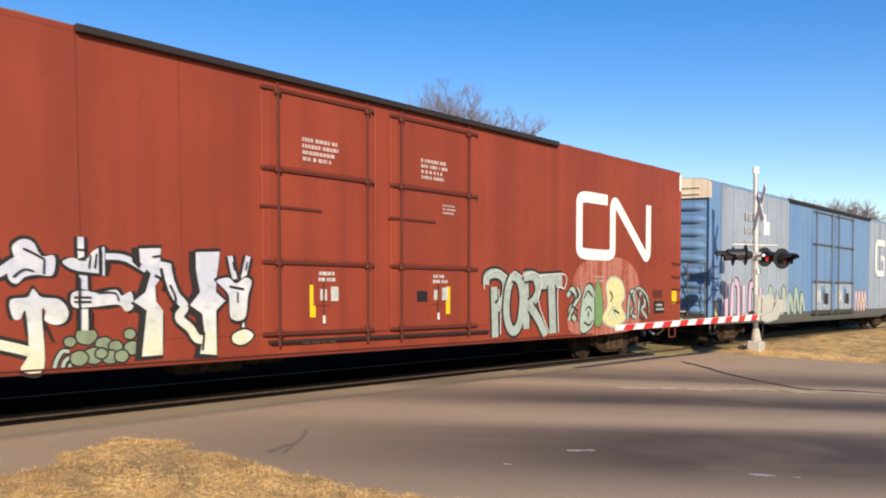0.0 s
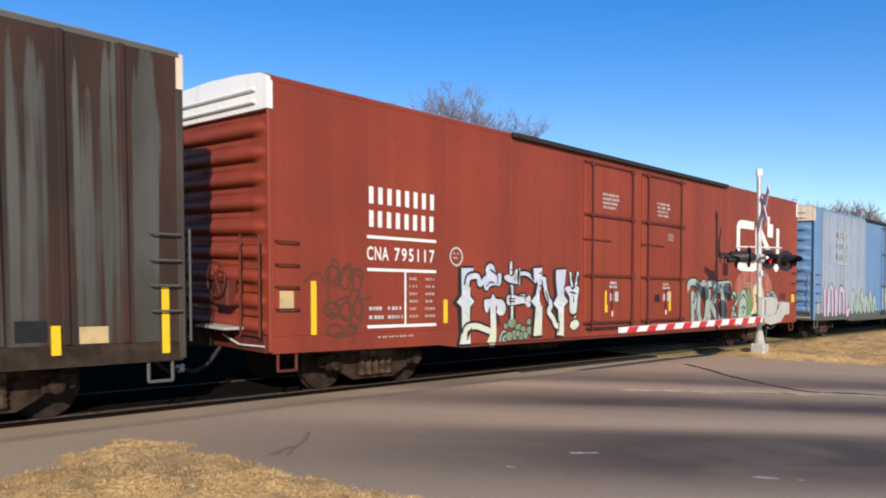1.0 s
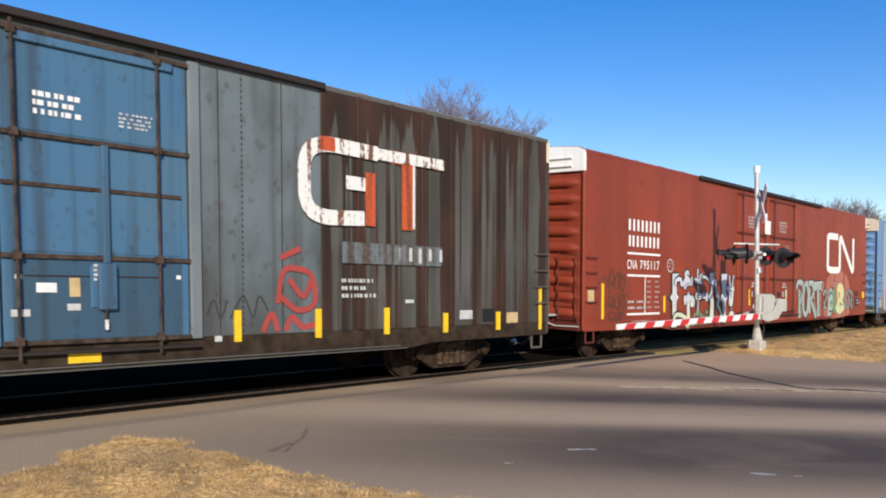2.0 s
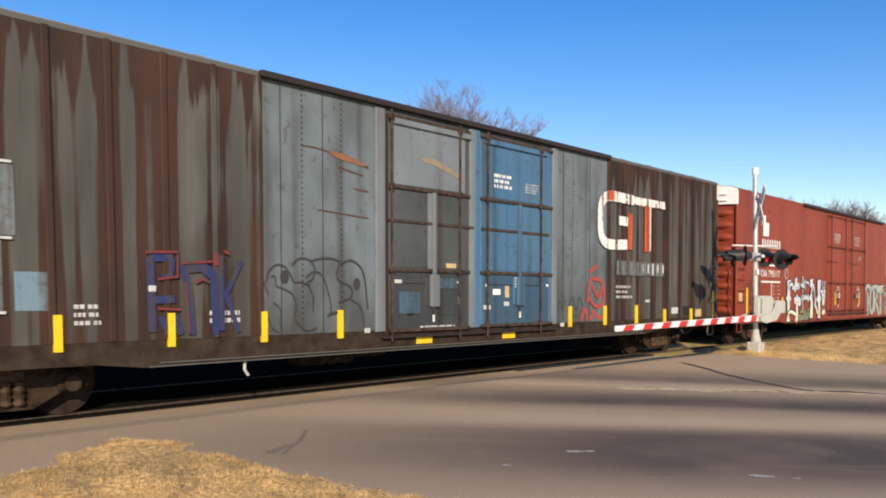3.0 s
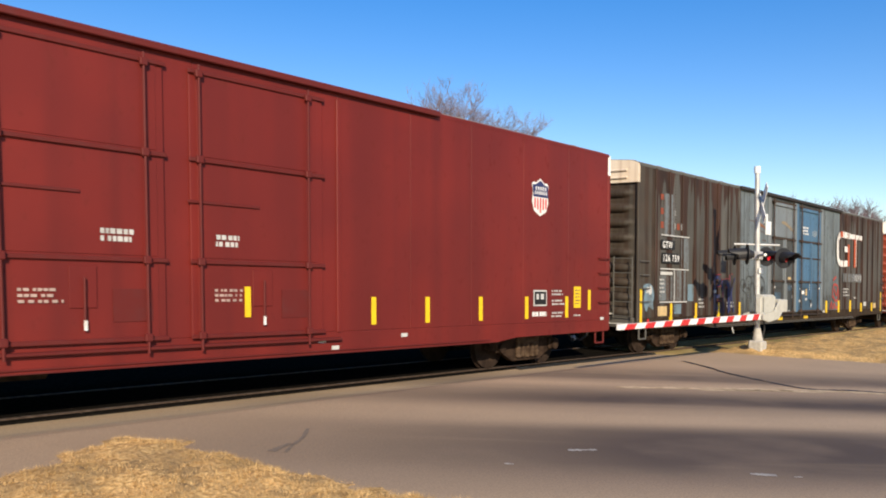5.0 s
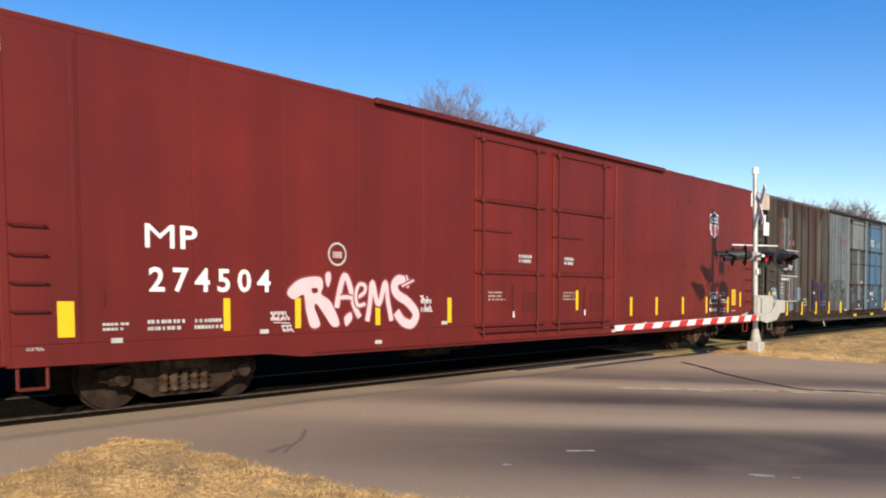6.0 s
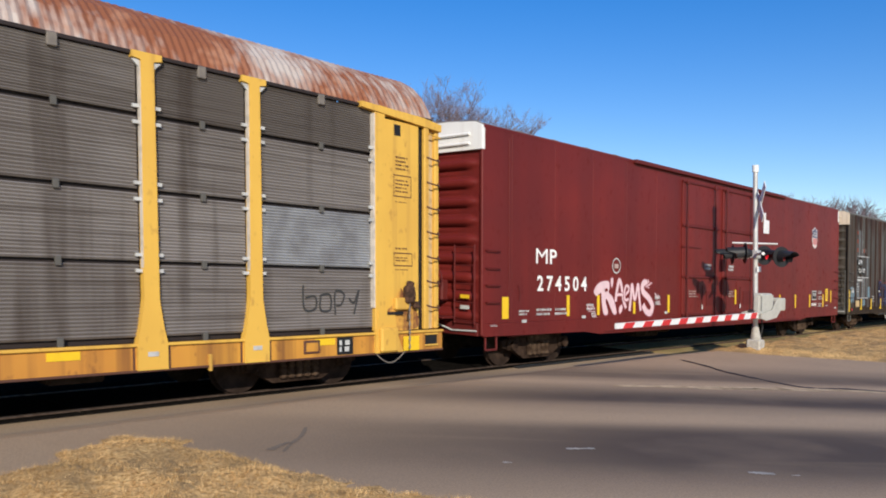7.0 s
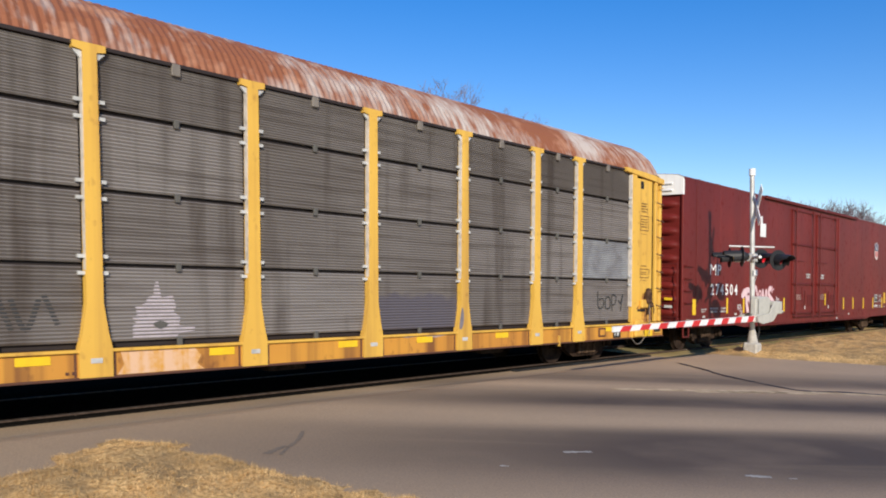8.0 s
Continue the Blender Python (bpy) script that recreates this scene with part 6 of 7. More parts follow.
    for pts in ([(13.9, 2.05), (14.25, 2.2)], [(13.85, 1.4), (13.95, 1.85), (14.2, 1.9), (14.45, 1.8), (14.5, 1.4), (14.2, 1.3), (13.9, 1.5)], [(14.05, 1.75), (14.3, 1.5), (14.45, 1.75)], [(13.6, 1.0), (13.75, 1.25), (13.85, 1.0)], [(14.0, 1.0), (14.1, 1.2), (14.3, 1.05), (14.6, 1.1)]):
        mark(car, "spray_line", stroke(bmesh.new(), pts, 0.085, 0.007), SPRAY_RED)
    for pts in ([(12.75, 1.25), (12.85, 1.45), (12.95, 1.2), (13.05, 1.45)], [(13.1, 1.2), (13.3, 1.5), (13.45, 1.2), (13.55, 1.5), (13.7, 1.3)]):
        mark(car, "spray_line", stroke(bmesh.new(), pts, 0.025, 0.007), SPRAY_GREY)
    for pts in ([(6.3, 3.74), (6.75, 3.72), (7.6, 3.55)], [(6.9, 3.66), (7.3, 3.60), (7.6, 3.58)], [(7.0, 3.50), (7.5, 3.42)], [(6.6, 2.82), (7.6, 2.76)], [(7.3, 3.2), (7.6, 3.18)]):
        mark(car, "rust_scrape", stroke(bmesh.new(), pts, 0.022, 0.007), SPRAY_BROWN)
    mark(car, "rust_scrape", blob(bmesh.new(), [(6.85, 3.72), (7.2, 3.70), (7.55, 3.58), (7.2, 3.60), (6.9, 3.66)], 0.009), RAW_RUST)
    part("hanging_hose", tubes([(5.4, FACE + 0.1, 0.66), (5.36, FACE + 0.05, 0.5), (5.42, FACE + 0.05, 0.42)], 0.02, 6), WORN_WHITE, car)
    return car


# ---- the maroon boxcar ----
def maroon_boxcar():
    g = random.Random(51)
    car = boxcar("boxcar", -45.23, 20.31, RED_MP, DARK_MAROON, RED_MP, BAND_WHITE, "dark maroon double-door boxcar with a white roof band and pink graffiti",
                 [(0.04, 0.76, 0.72, RED_MP), (0.76, 7.85, 1.42, RED_MP), (7.85, 12.62, 2.385, RED_MP), (12.62, 20.27, 1.53, RED_MP)])
    door_track(car, 5.31, 14.78, DARK_MAROON)
    for x0, x1, rods in ((7.75, 9.82, (7.90, 9.55)), (10.17, 12.30, (10.28, 12.00))):
        d = plug_door(car, x0, x1, 0.95, 4.46, DARK_MAROON, [RED_MP], [1.96, 3.29], rods, None, "plug_door", "maroon plug door with two locking rods")
        part("door_bar", boxed(x0 - 0.05, x0 + 1.02, FACE - 0.07, FACE - 0.044, 2.72, 2.76, 0.006), DARK_MAROON, d)
        part("lettering", bars(x0 + (1.25 if x0 < 9 else 0.35), x0 + (1.68 if x0 < 9 else 0.80), 2.16, 2.34, 2, g, 0.7), WORN_WHITE, d).location.y = -0.042
        part("lettering", bars(x0 + 0.32, x0 + 0.82, 1.42, 1.62, 3, g, 0.5), FAINT, d).location.y = -0.046
        part("hatch", boxed(x0 + 1.38, x0 + 1.88, FACE - 0.055, FACE - 0.045, 1.2, 1.6), DARK_MAROON, d)
    part("reflector_strip", boxed(10.94, 11.03, FACE - 0.068, FACE - 0.061, 1.22, 1.64), YELLOW, car)
    part("door_post", boxed(12.58, 12.66, FACE - 0.03, FACE - 0.002, 0.95, 4.5, 0.01), RED_MP, car)
    part("seam_cover", boxed(0.66, 0.72, FACE - 0.012, FACE, 0.97, 4.5, 0.004), RED_MP, car)
    mark(car, "lettering", lettering("M", 1.53, 1.92, 2.13, 2.43, 0.006, 0.0), BAND_WHITE, "cream reporting mark")
    mark(car, "lettering", lettering("P", 2.00, 2.24, 2.13, 2.43, 0.006, 0.016), BAND_WHITE)
    mark(car, "lettering", lettering("274504", 1.57, 3.36, 1.57, 1.89, 0.006, 0.022, 1.45), BAND_WHITE, "cream car number")
    mark(car, "painted_ring", ring(4.56, 2.16, 0.165, 0.03), WORN_WHITE)
    mark(car, "painted_ring", blob(bmesh.new(), [(4.47, 2.2), (4.65, 2.2), (4.65, 2.1), (4.47, 2.1)], 0.006, False), FAINT)
    stripes(car, (0.56,), 1.04, 1.46, 0.19)
    stripes(car, (2.66, 3.83, 5.39, 7.08, 13.33, 14.55, 15.94, 17.32, 18.69), 1.05, 1.49)
    stripes(car, (19.54,), 1.20, 1.63)
    mark(car, "yellow_plate", boxed(18.95, 19.20, FACE - 0.012, FACE - 0.004, 1.25, 1.70), YELLOW)
    mark(car, "lettering", bars(18.98, 19.17, 1.3, 1.66, 5, g, 0.35, 0.014, 0.05), DARK_GREY)
    mark(car, "black_plate", boxed(17.54, 17.98, FACE - 0.010, FACE - 0.004, 1.30, 1.62), WORN_WHITE)
    mark(car, "lettering", boxed(17.57, 17.95, FACE - 0.014, FACE - 0.011, 1.33, 1.59), BLACK_PLATE)
    mark(car, "lettering", bars(17.62, 17.92, 1.42, 1.56, 1, g, 0.8, 0.018, 0.11), WORN_WHITE)
    mark(car, "lettering", bars(17.50, 17.98, 1.09, 1.19, 1, g, 0.9), WHITE)
    for z in (1.50, 1.30, 1.05):
        mark(car, "lettering", bars(18.15, 18.60, z, z + 0.14, 2, g, 0.5), WORN_WHITE)
    for x0, x1, z0, z1, n in ((0.98, 1.30, 1.09, 1.21, 2), (1.54, 2.08, 1.07, 1.24, 2), (2.18, 2.62, 1.07, 1.24, 2), (3.35, 3.75, 1.15, 1.32, 2), (3.55, 3.78, 1.0, 1.12, 2), (6.35, 6.7, 1.22, 1.5, 2), (18.95, 19.25, 1.06, 1.12, 1), (0.12, 0.36, 0.90, 0.94, 2)):
        mark(car, "lettering", bars(x0, x1, z0, z1, n, g, 0.55, 0.006, 0.05), WORN_WHITE)
    for x, z in ((1.15, 0.98), (3.25, 1.02), (6.95, 1.05), (5.4, 0.78), (12.3, 0.83), (14.0, 0.86), (12.55, 0.72), (20.05, 1.0)):
        mark(car, "white_plate", boxed(x - 0.07, x + 0.07, FACE - 0.012, FACE - 0.003, z - 0.03, z + 0.03), WORN_WHITE)
    for z, m in ((1.42, YELLOW), (1.22, WORN_WHITE)):
        part("end_tag", boxed(-0.215, -0.205, -1.36, -1.14, z, z + 0.07), m, car)
    # shield emblem: white edge, navy head, red and white bars
    sx = [(0.0, 0.62), (0.06, 0.68), (0.14, 0.66), (0.28, 0.76), (0.42, 0.66), (0.50, 0.68), (0.56, 0.62), (0.52, 0.50), (0.55, 0.28), (0.48, 0.10), (0.28, 0.0), (0.08, 0.10), (0.01, 0.28), (0.04, 0.50)]
    mark(car, "emblem", blob(bmesh.new(), [(17.455 + x, 3.10 + z) for x, z in sx], 0.006, False), WHITE, "small white, navy and red shield emblem")
    mark(car, "emblem", blob(bmesh.new(), [(17.505, 3.48), (18.005, 3.48), (17.975, 3.60), (17.995, 3.72), (17.885, 3.73), (17.735, 3.82), (17.585, 3.73), (17.475, 3.72), (17.495, 3.60)], 0.010, False), NAVY)
    mark(car, "emblem", word_bars(17.555, 17.935, 3.62, 3.69, 5, 0.014), WHITE)
    mark(car, "emblem", word_bars(17.535, 17.955, 3.53, 3.60, 7, 0.014), WHITE)
    for k in range(5):
        x = 17.53 + k * 0.09
        mark(car, "emblem", rect_mark(bmesh.new(), x, x + 0.045, 3.17 + 0.06 * abs(k - 2) ** 0.5, 3.46, 0.010), GATE_RED)
    # pink bubble graffiti
    sh = [("blob", [(3.645, 1.554), (3.725, 1.677), (3.916, 1.779), (4.237, 1.801), (4.288, 1.657), (4.256, 1.547), (4.437, 1.426), (4.599, 1.104), (4.467, 1.056), (4.317, 1.231), (4.17, 1.403), (4.128, 1.344), (4.231, 1.088), (4.063, 1.059), (3.973, 1.321), (3.934, 1.538), (3.762, 1.472)], 0),
          ("blob", [(4.343, 1.854), (4.418, 1.882), (4.439, 1.779), (4.385, 1.658), (4.342, 1.743)], 0),
          ("line", [(4.545, 1.339), (4.613, 1.625), (4.704, 1.835), (4.804, 1.688), (4.893, 1.38), (5.008, 1.183)], 0.093),
          ("line", [(4.624, 1.495), (4.746, 1.503), (4.848, 1.486)], 0.062),
          ("blob", [(4.7, 1.189), (4.824, 1.266), (4.846, 1.16), (4.733, 1.057)], 0),
          ("line", [(4.94, 1.485), (5.103, 1.575), (5.115, 1.682), (4.998, 1.699), (4.929, 1.556), (4.962, 1.379), (5.125, 1.395)], 0.058),
          ("line", [(5.16, 1.117), (5.22, 1.422), (5.269, 1.738), (5.364, 1.43), (5.437, 1.43), (5.548, 1.741), (5.609, 1.419), (5.684, 1.113)], 0.088),
          ("line", [(6.096, 1.719), (5.862, 1.792), (5.748, 1.688), (5.811, 1.549), (6.056, 1.417), (6.241, 1.225), (6.148, 1.055), (5.939, 1.098), (5.785, 1.26)], 0.151),
          ("line", [(6.017, 1.869), (6.043, 1.804), (6.069, 1.729)], 0.029),
          ("line", [(5.914, 1.68), (6.043, 1.728), (6.201, 1.787)], 0.029)]
    spray(car, SPRAY_PINK, SPRAY_ROSE, sh, 0.028, "pale pink sprayed bubble shape")
    mark(car, "spray_patch", blob(bmesh.new(), [(4.058, 1.63), (4.151, 1.639), (4.172, 1.589), (4.088, 1.572)], 0.026), RED_MP)
    for pts, w in (([(3.382, 1.296), (3.39, 1.183)], 0.018),
                   ([(3.448, 1.295), (3.4, 1.231), (3.466, 1.182)], 0.018),
                   ([(3.486, 1.262), (3.485, 1.181), (3.534, 1.18)], 0.018),
                   ([(3.564, 1.269), (3.563, 1.18)], 0.018),
                   ([(3.612, 1.252), (3.661, 1.177)], 0.018),
                   ([(3.399, 1.143), (3.68, 1.128)], 0.014),
                   ([(3.533, 1.099), (3.59, 0.999)], 0.018),
                   ([(3.64, 1.08), (3.639, 0.998)], 0.018),
                   ([(3.689, 1.062), (3.738, 0.994)], 0.018),
                   ([(6.335, 1.53), (6.471, 1.443)], 0.024),
                   ([(6.403, 1.54), (6.389, 1.424)], 0.024),
                   ([(6.498, 1.52), (6.526, 1.423)], 0.024),
                   ([(6.457, 1.385), (6.471, 1.279)], 0.024),
                   ([(6.554, 1.365), (6.609, 1.267)], 0.024),
                   ([(6.471, 1.259), (6.637, 1.257)], 0.018)):
        mark(car, "spray_line", stroke(bmesh.new(), pts, w, 0.007), SPRAY_ROSE)
    mark(car, "spray_line", stroke(bmesh.new(), [(0.98, 1.4), (1.0, 1.55), (0.95, 1.7)], 0.03, 0.007), DARK_MAROON)
    return car


# ---- the pale blue boxcar ahead ----
def blue_boxcar():
    g = random.Random(61)
    car = boxcar("boxcar", 20.45, 20.35, BLUE_CAR, DARK_GREY, BLUE_CAR, BAND_CREAM, "faded light blue boxcar with grey end panels and graffiti",
                 [(0.04, 0.62, 0.58, BLUE_CAR, DARK_GREY), (0.62, 5.60, 0.83, GREY_CAR), (5.60, 14.68, 1.30, BLUE_CAR), (14.68, 20.31, 0.80, GREY_CAR)])
    door_track(car, 5.60, 14.68, BLACK_TRIM)
    for x in [0.62 + k * 0.83 for k in range(7)] + [14.68 + k * 0.80 for k in range(8)]:
        part("side_post", boxed(x - 0.04, x + 0.04, FACE - 0.03, FACE - 0.002, 0.97, EAVE - 0.04, 0.012), GREY_CAR, car)
    for x0, x1, rods in ((7.95, 9.95, (8.15, 9.78)), (10.33, 12.48, (10.55, 12.22))):
        d = plug_door(car, x0, x1, 0.95, 4.48, DARK_GREY, [BLUE_CAR, GREY_CAR, BLUE_CAR], [2.0, 3.32], rods, None, "plug_door", "light blue plug door with dark locking rods")
        part("patch", boxed(x0 + 0.3, x0 + 0.8, FACE - 0.056, FACE - 0.047, 1.3, 1.7), WORN_WHITE, d)
        part("patch", boxed(x0 + 1.1, x0 + 1.6, FACE - 0.056, FACE - 0.047, 1.2, 1.6), BLACK_PLATE, d)
    for k, z in enumerate((3.75, 3.35, 2.95)):
        mark(car, "lettering", word_bars(2.1, 3.4, z, z + 0.22, 7, 0.034), WORN_WHITE)
    mark(car, "painted_line", rect_mark(bmesh.new(), 1.9, 3.6, 2.75, 2.79, 0.034), WORN_WHITE)
    mark(car, "painted_line", rect_mark(bmesh.new(), 2.7, 2.75, 1.9, 2.75, 0.034), WORN_WHITE)
    mark(car, "emblem", stroke(bmesh.new(), [(16.9, 3.75), (15.75, 3.75), (15.6, 3.6), (15.6, 2.6), (15.75, 2.45), (16.75, 2.45), (16.75, 3.1), (16.3, 3.1)], 0.26, 0.034, False), WHITE, "white hooked company emblem")
    mark(car, "emblem", stroke(stroke(bmesh.new(), [(17.1, 3.75), (18.6, 3.75)], 0.26, 0.034, False), [(17.8, 3.7), (17.8, 2.4)], 0.24, 0.034, False), WHITE)
    spray(car, SPRAY_BLACK, SPRAY_VIOLET, [("bar", [(0.95, 1.85), (0.98, 0.85)], 0.22), ("line", [(1.3, 0.85), (1.4, 1.8), (1.75, 1.8), (1.8, 0.85)], 0.2), ("bar", [(2.15, 1.8), (2.2, 0.85)], 0.24), ("line", [(2.6, 0.9), (2.65, 1.8), (3.0, 1.7), (3.1, 0.9)], 0.2), ("line", [(3.4, 1.75), (3.45, 0.9), (3.75, 1.1)], 0.2)], 0.05, "violet sprayed letter-like shape")
    spray(car, SPRAY_GREY, SPRAY_PALE, [("line", [(4.1 + k * 0.55, 0.9), (4.2 + k * 0.55, 1.75 - 0.2 * (k % 2)), (4.5 + k * 0.55, 1.0)], 0.2) for k in range(6)], 0.04)
    spray(car, SPRAY_GREY, SPRAY_ROSE, [("line", [(12.9 + k * 0.4, 0.9), (13.0 + k * 0.4, 1.7), (13.2 + k * 0.4, 1.0)], 0.12) for k in range(4)], 0.04)
    stripes(car, (0.3, 6.2, 14.0), 0.95, 1.4)
    return car


# ---- the yellow auto rack ----
LOCK_RUST = grainy("lock_rust", (0.035, 0.022, 0.016), (0.10, 0.055, 0.035), 14.0, 0.9)


def auto_rack():
    g = random.Random(71)
    S = -46.45
    car = thing("auto_rack", pose(S, TRACK_Y, 0), "yellow auto rack car with dark corrugated panels and rusty roof", "auto rack")
    MOVERS.append((car, S))
    L = -27.4
    part("deck_frame", boxed(L + 0.05, 0.0, -1.45, 1.45, 0.62, 0.86), UNDER, car)
    part("center_sill", boxed(L + 0.3, -0.2, -0.35, 0.35, 0.40, 0.62), UNDER, car)
    part("side_sill", prism([(L, 0.56), (0.02, 0.56), (0.02, 0.90), (L, 0.90)], FACE - 0.01, FACE + 0.06), YELLOW_SILL, car, "yellow side sill of the flat car")
    part("sill_lip", boxed(L, 0.02, FACE - 0.05, FACE - 0.011, 0.865, 0.905, 0.008), YELLOW_AR, car)
    part("sill_lip", boxed(L, 0.02, FACE - 0.04, FACE - 0.011, 0.545, 0.575, 0.006), SPRAY_BROWN, car)
    part("side_sill", boxed(L, 0.02, 1.54, 1.6, 0.56, 0.90), YELLOW_AR, car)
    # solid black filler standing in for the shade between and behind the panels
    part("shade_box", boxed(L + 0.2, -0.15, FACE + 0.10, 1.50, 0.90, 4.46), BLACK_TRIM, car, "added black box for the shade inside the rack")
    part("far_panels", boxed(L + 0.1, -0.1, 1.52, 1.58, 0.92, 4.46), RACK, car)
    posts = [-3.76, -5.28, -7.46, -9.65, -11.85, -14.05, -16.25, -18.45, -20.62, -22.12, -23.64]
    edges = [-1.40] + posts + [L + 1.40]
    rows = [(0.98, 1.885), (1.935, 2.775), (2.83, 3.72), (3.78, 4.47)]
    for b, a in zip(edges, edges[1:]):
        x0, x1 = a + 0.12, b - 0.12
        for r, (z0, z1) in enumerate(rows):
            n = 20
            bm = bmesh.new()
            prof = []
            for k in range(n):
                z = z0 + (z1 - z0) * k / n
                dz = (z1 - z0) / n
                prof += [(z, 0.0), (z + dz * 0.62, -0.022)]
            prof.append((z1, 0.0))
            vs = [[bm.verts.new((x, FACE + 0.045 + o, z)) for z, o in prof] for x in (x0, x1)]
            for k in range(len(prof) - 1):
                bm.faces.new((vs[0][k], vs[1][k], vs[1][k + 1], vs[0][k + 1]))
            part("side_panel", bm, RACK_SPRAYED if r == 0 and b == -7.46 else RACK_FRESH if r == 1 and b == -1.40 else RACK, car, "corrugated panel with a worn violet-grey spray coat" if r == 0 and b == -7.46 else "")
        xm = (x0 + x1) / 2
        for k, z in enumerate((0.96, 1.91, 2.80, 3.75)):
            part("clip", boxed(xm - 0.035, xm + 0.035, FACE - 0.01, FACE + 0.03, z - 0.06, z + 0.05, 0.006), DARK_GREY, car)
        part("clip", boxed(xm - 0.06, xm + 0.06, FACE - 0.02, FACE + 0.03, 4.36, 4.52, 0.01), DULL_CLIP, car)
    foot = [(-0.20, 0.57), (0.20, 0.57), (0.20, 0.90), (0.155, 1.10), (0.10, 1.45), (0.085, 4.42), (0.19, 4.44), (0.19, 4.52), (-0.19, 4.52), (-0.19, 4.44), (-0.085, 4.42), (-0.10, 1.45), (-0.155, 1.10), (-0.20, 0.90)]
    for x in posts:
        for s in (-1, 1):
            part("sill_seam", boxed(x + s * 0.235 - 0.012, x + s * 0.235 + 0.012, FACE - 0.022, FACE - 0.011, 0.58, 0.862), SPRAY_BROWN, car)
        post = part("rack_post", prism([(x + a, b) for a, b in foot], FACE - 0.055, FACE + 0.05), YELLOW_AR, car, "yellow tapered rack post")
        part("post_edge", boxed(x - 0.098, x - 0.088, FACE - 0.05, FACE + 0.03, 1.5, 4.4), DULL_WHITE, post)
        for z in (1.91, 2.80, 3.75):
            for s in (-1, 1):
                for dz in (-0.10, 0.10):
                    part("bracket", boxed(x + s * 0.13 - 0.05, x + s * 0.13 + 0.05, FACE - 0.02, FACE + 0.015, z + dz - 0.022, z + dz + 0.022), WORN_WHITE, post)
        for s in (-1, 1):
            part("bracket", prism([(x + s * 0.09, 4.42), (x + s * 0.19, 4.42), (x + s * 0.09, 4.32)] if s > 0 else [(x - 0.09, 4.42), (x - 0.09, 4.32), (x - 0.19, 4.42)], FACE - 0.03, FACE), WORN_WHITE, post)
        part("sill_tag", boxed(x - 0.07, x + 0.07, FACE - 0.063, FACE - 0.056, 0.74, 0.80), WORN_WHITE, post)
    # end sections with radial doors and ladders
    for e, s in ((-0.10, 1), (L, -1)):
        xx = lambda a: e - s * a
        rng_x = lambda a, b: (min(xx(a), xx(b)), max(xx(a), xx(b)))
        part("end_post", boxed(*rng_x(1.24, 1.46), FACE - 0.05, FACE + 0.05, 0.92, 4.44, 0.012), YELLOW_AR, car)
        part("post_edge", boxed(*rng_x(1.462, 1.49), FACE - 0.048, FACE + 0.04, 1.3, 4.40), DULL_WHITE, car)
        for z in (1.91, 2.80, 3.75):
            for dz in (-0.10, 0.10):
                part("bracket", boxed(*rng_x(1.47, 1.56), FACE - 0.03, FACE + 0.0, z + dz - 0.025, z + dz + 0.025), WORN_WHITE, car)
        sidep = part("end_panel", boxed(*rng_x(0.46, 1.23), FACE - 0.015, FACE + 0.02, 0.92, 4.36, 0.008), YELLOW_AR, car, "yellow steel end panel with stencilled boxes")
        part("panel_slot", boxed(*rng_x(0.88, 1.02), FACE - 0.020, FACE - 0.014, 4.12, 4.30), BLACK_PLATE, sidep)
        part("dark_gap", boxed(*rng_x(0.36, 0.45), FACE + 0.03, FACE + 0.08, 0.95, 4.36), BLACK_PLATE, car)
        part("ladder_post", boxed(*rng_x(0.24, 0.35), FACE - 0.05, FACE + 0.03, 0.92, 4.36, 0.012), YELLOW_AR, car)
        part("corner_post", boxed(*rng_x(-0.04, 0.06), FACE - 0.01, FACE + 0.12, 0.92, 4.42, 0.015), YELLOW_AR, car)
        part("corner_web", boxed(*rng_x(0.06, 0.24), FACE + 0.06, FACE + 0.09, 0.92, 4.36), DULL_YELLOW, car)
        lad = part("ladder", tubes([(xx(0.27), FACE - 0.07, 4.25), (xx(0.0), FACE - 0.07, 4.21)], 0.015, 6), YELLOW_AR, car, "rungs of the yellow end ladder")
        for k in range(7):
            z = 1.30 + k * 0.42
            part("rung", tubes([(xx(0.30), FACE - 0.05, z + 0.03), (xx(0.24), FACE - 0.10, z), (xx(0.04), FACE - 0.10, z - 0.02), (xx(0.0), FACE - 0.02, z + 0.02)], 0.014, 6), SPRAY_BROWN, lad)
        part("top_plate", prism([(xx(1.75), 4.55), (xx(1.75), 4.46), (xx(-0.04), 4.32), (xx(-0.04), 4.44), (xx(0.4), 4.50)] if s > 0 else [(xx(-0.04), 4.44), (xx(-0.04), 4.32), (xx(1.75), 4.46), (xx(1.75), 4.55), (xx(0.4), 4.50)], FACE - 0.07, FACE + 0.3), YELLOW_AR, car, "yellow top plate over the end panel")
        part("end_door", boxed(*rng_x(0.05, 0.12), -1.45, 1.45, 0.92, 4.40, 0.01), YELLOW_AR, car, "yellow radial end door")
        for k in range(6):
            part("door_rib", boxed(*rng_x(-0.02, 0.05), -1.40, 1.40, 1.2 + k * 0.55, 1.26 + k * 0.55, 0.01), YELLOW_AR, car)
        part("end_sill", boxed(*rng_x(-0.12, 0.05), -1.5, 1.5, 0.56, 0.90, 0.01), YELLOW_AR, car)
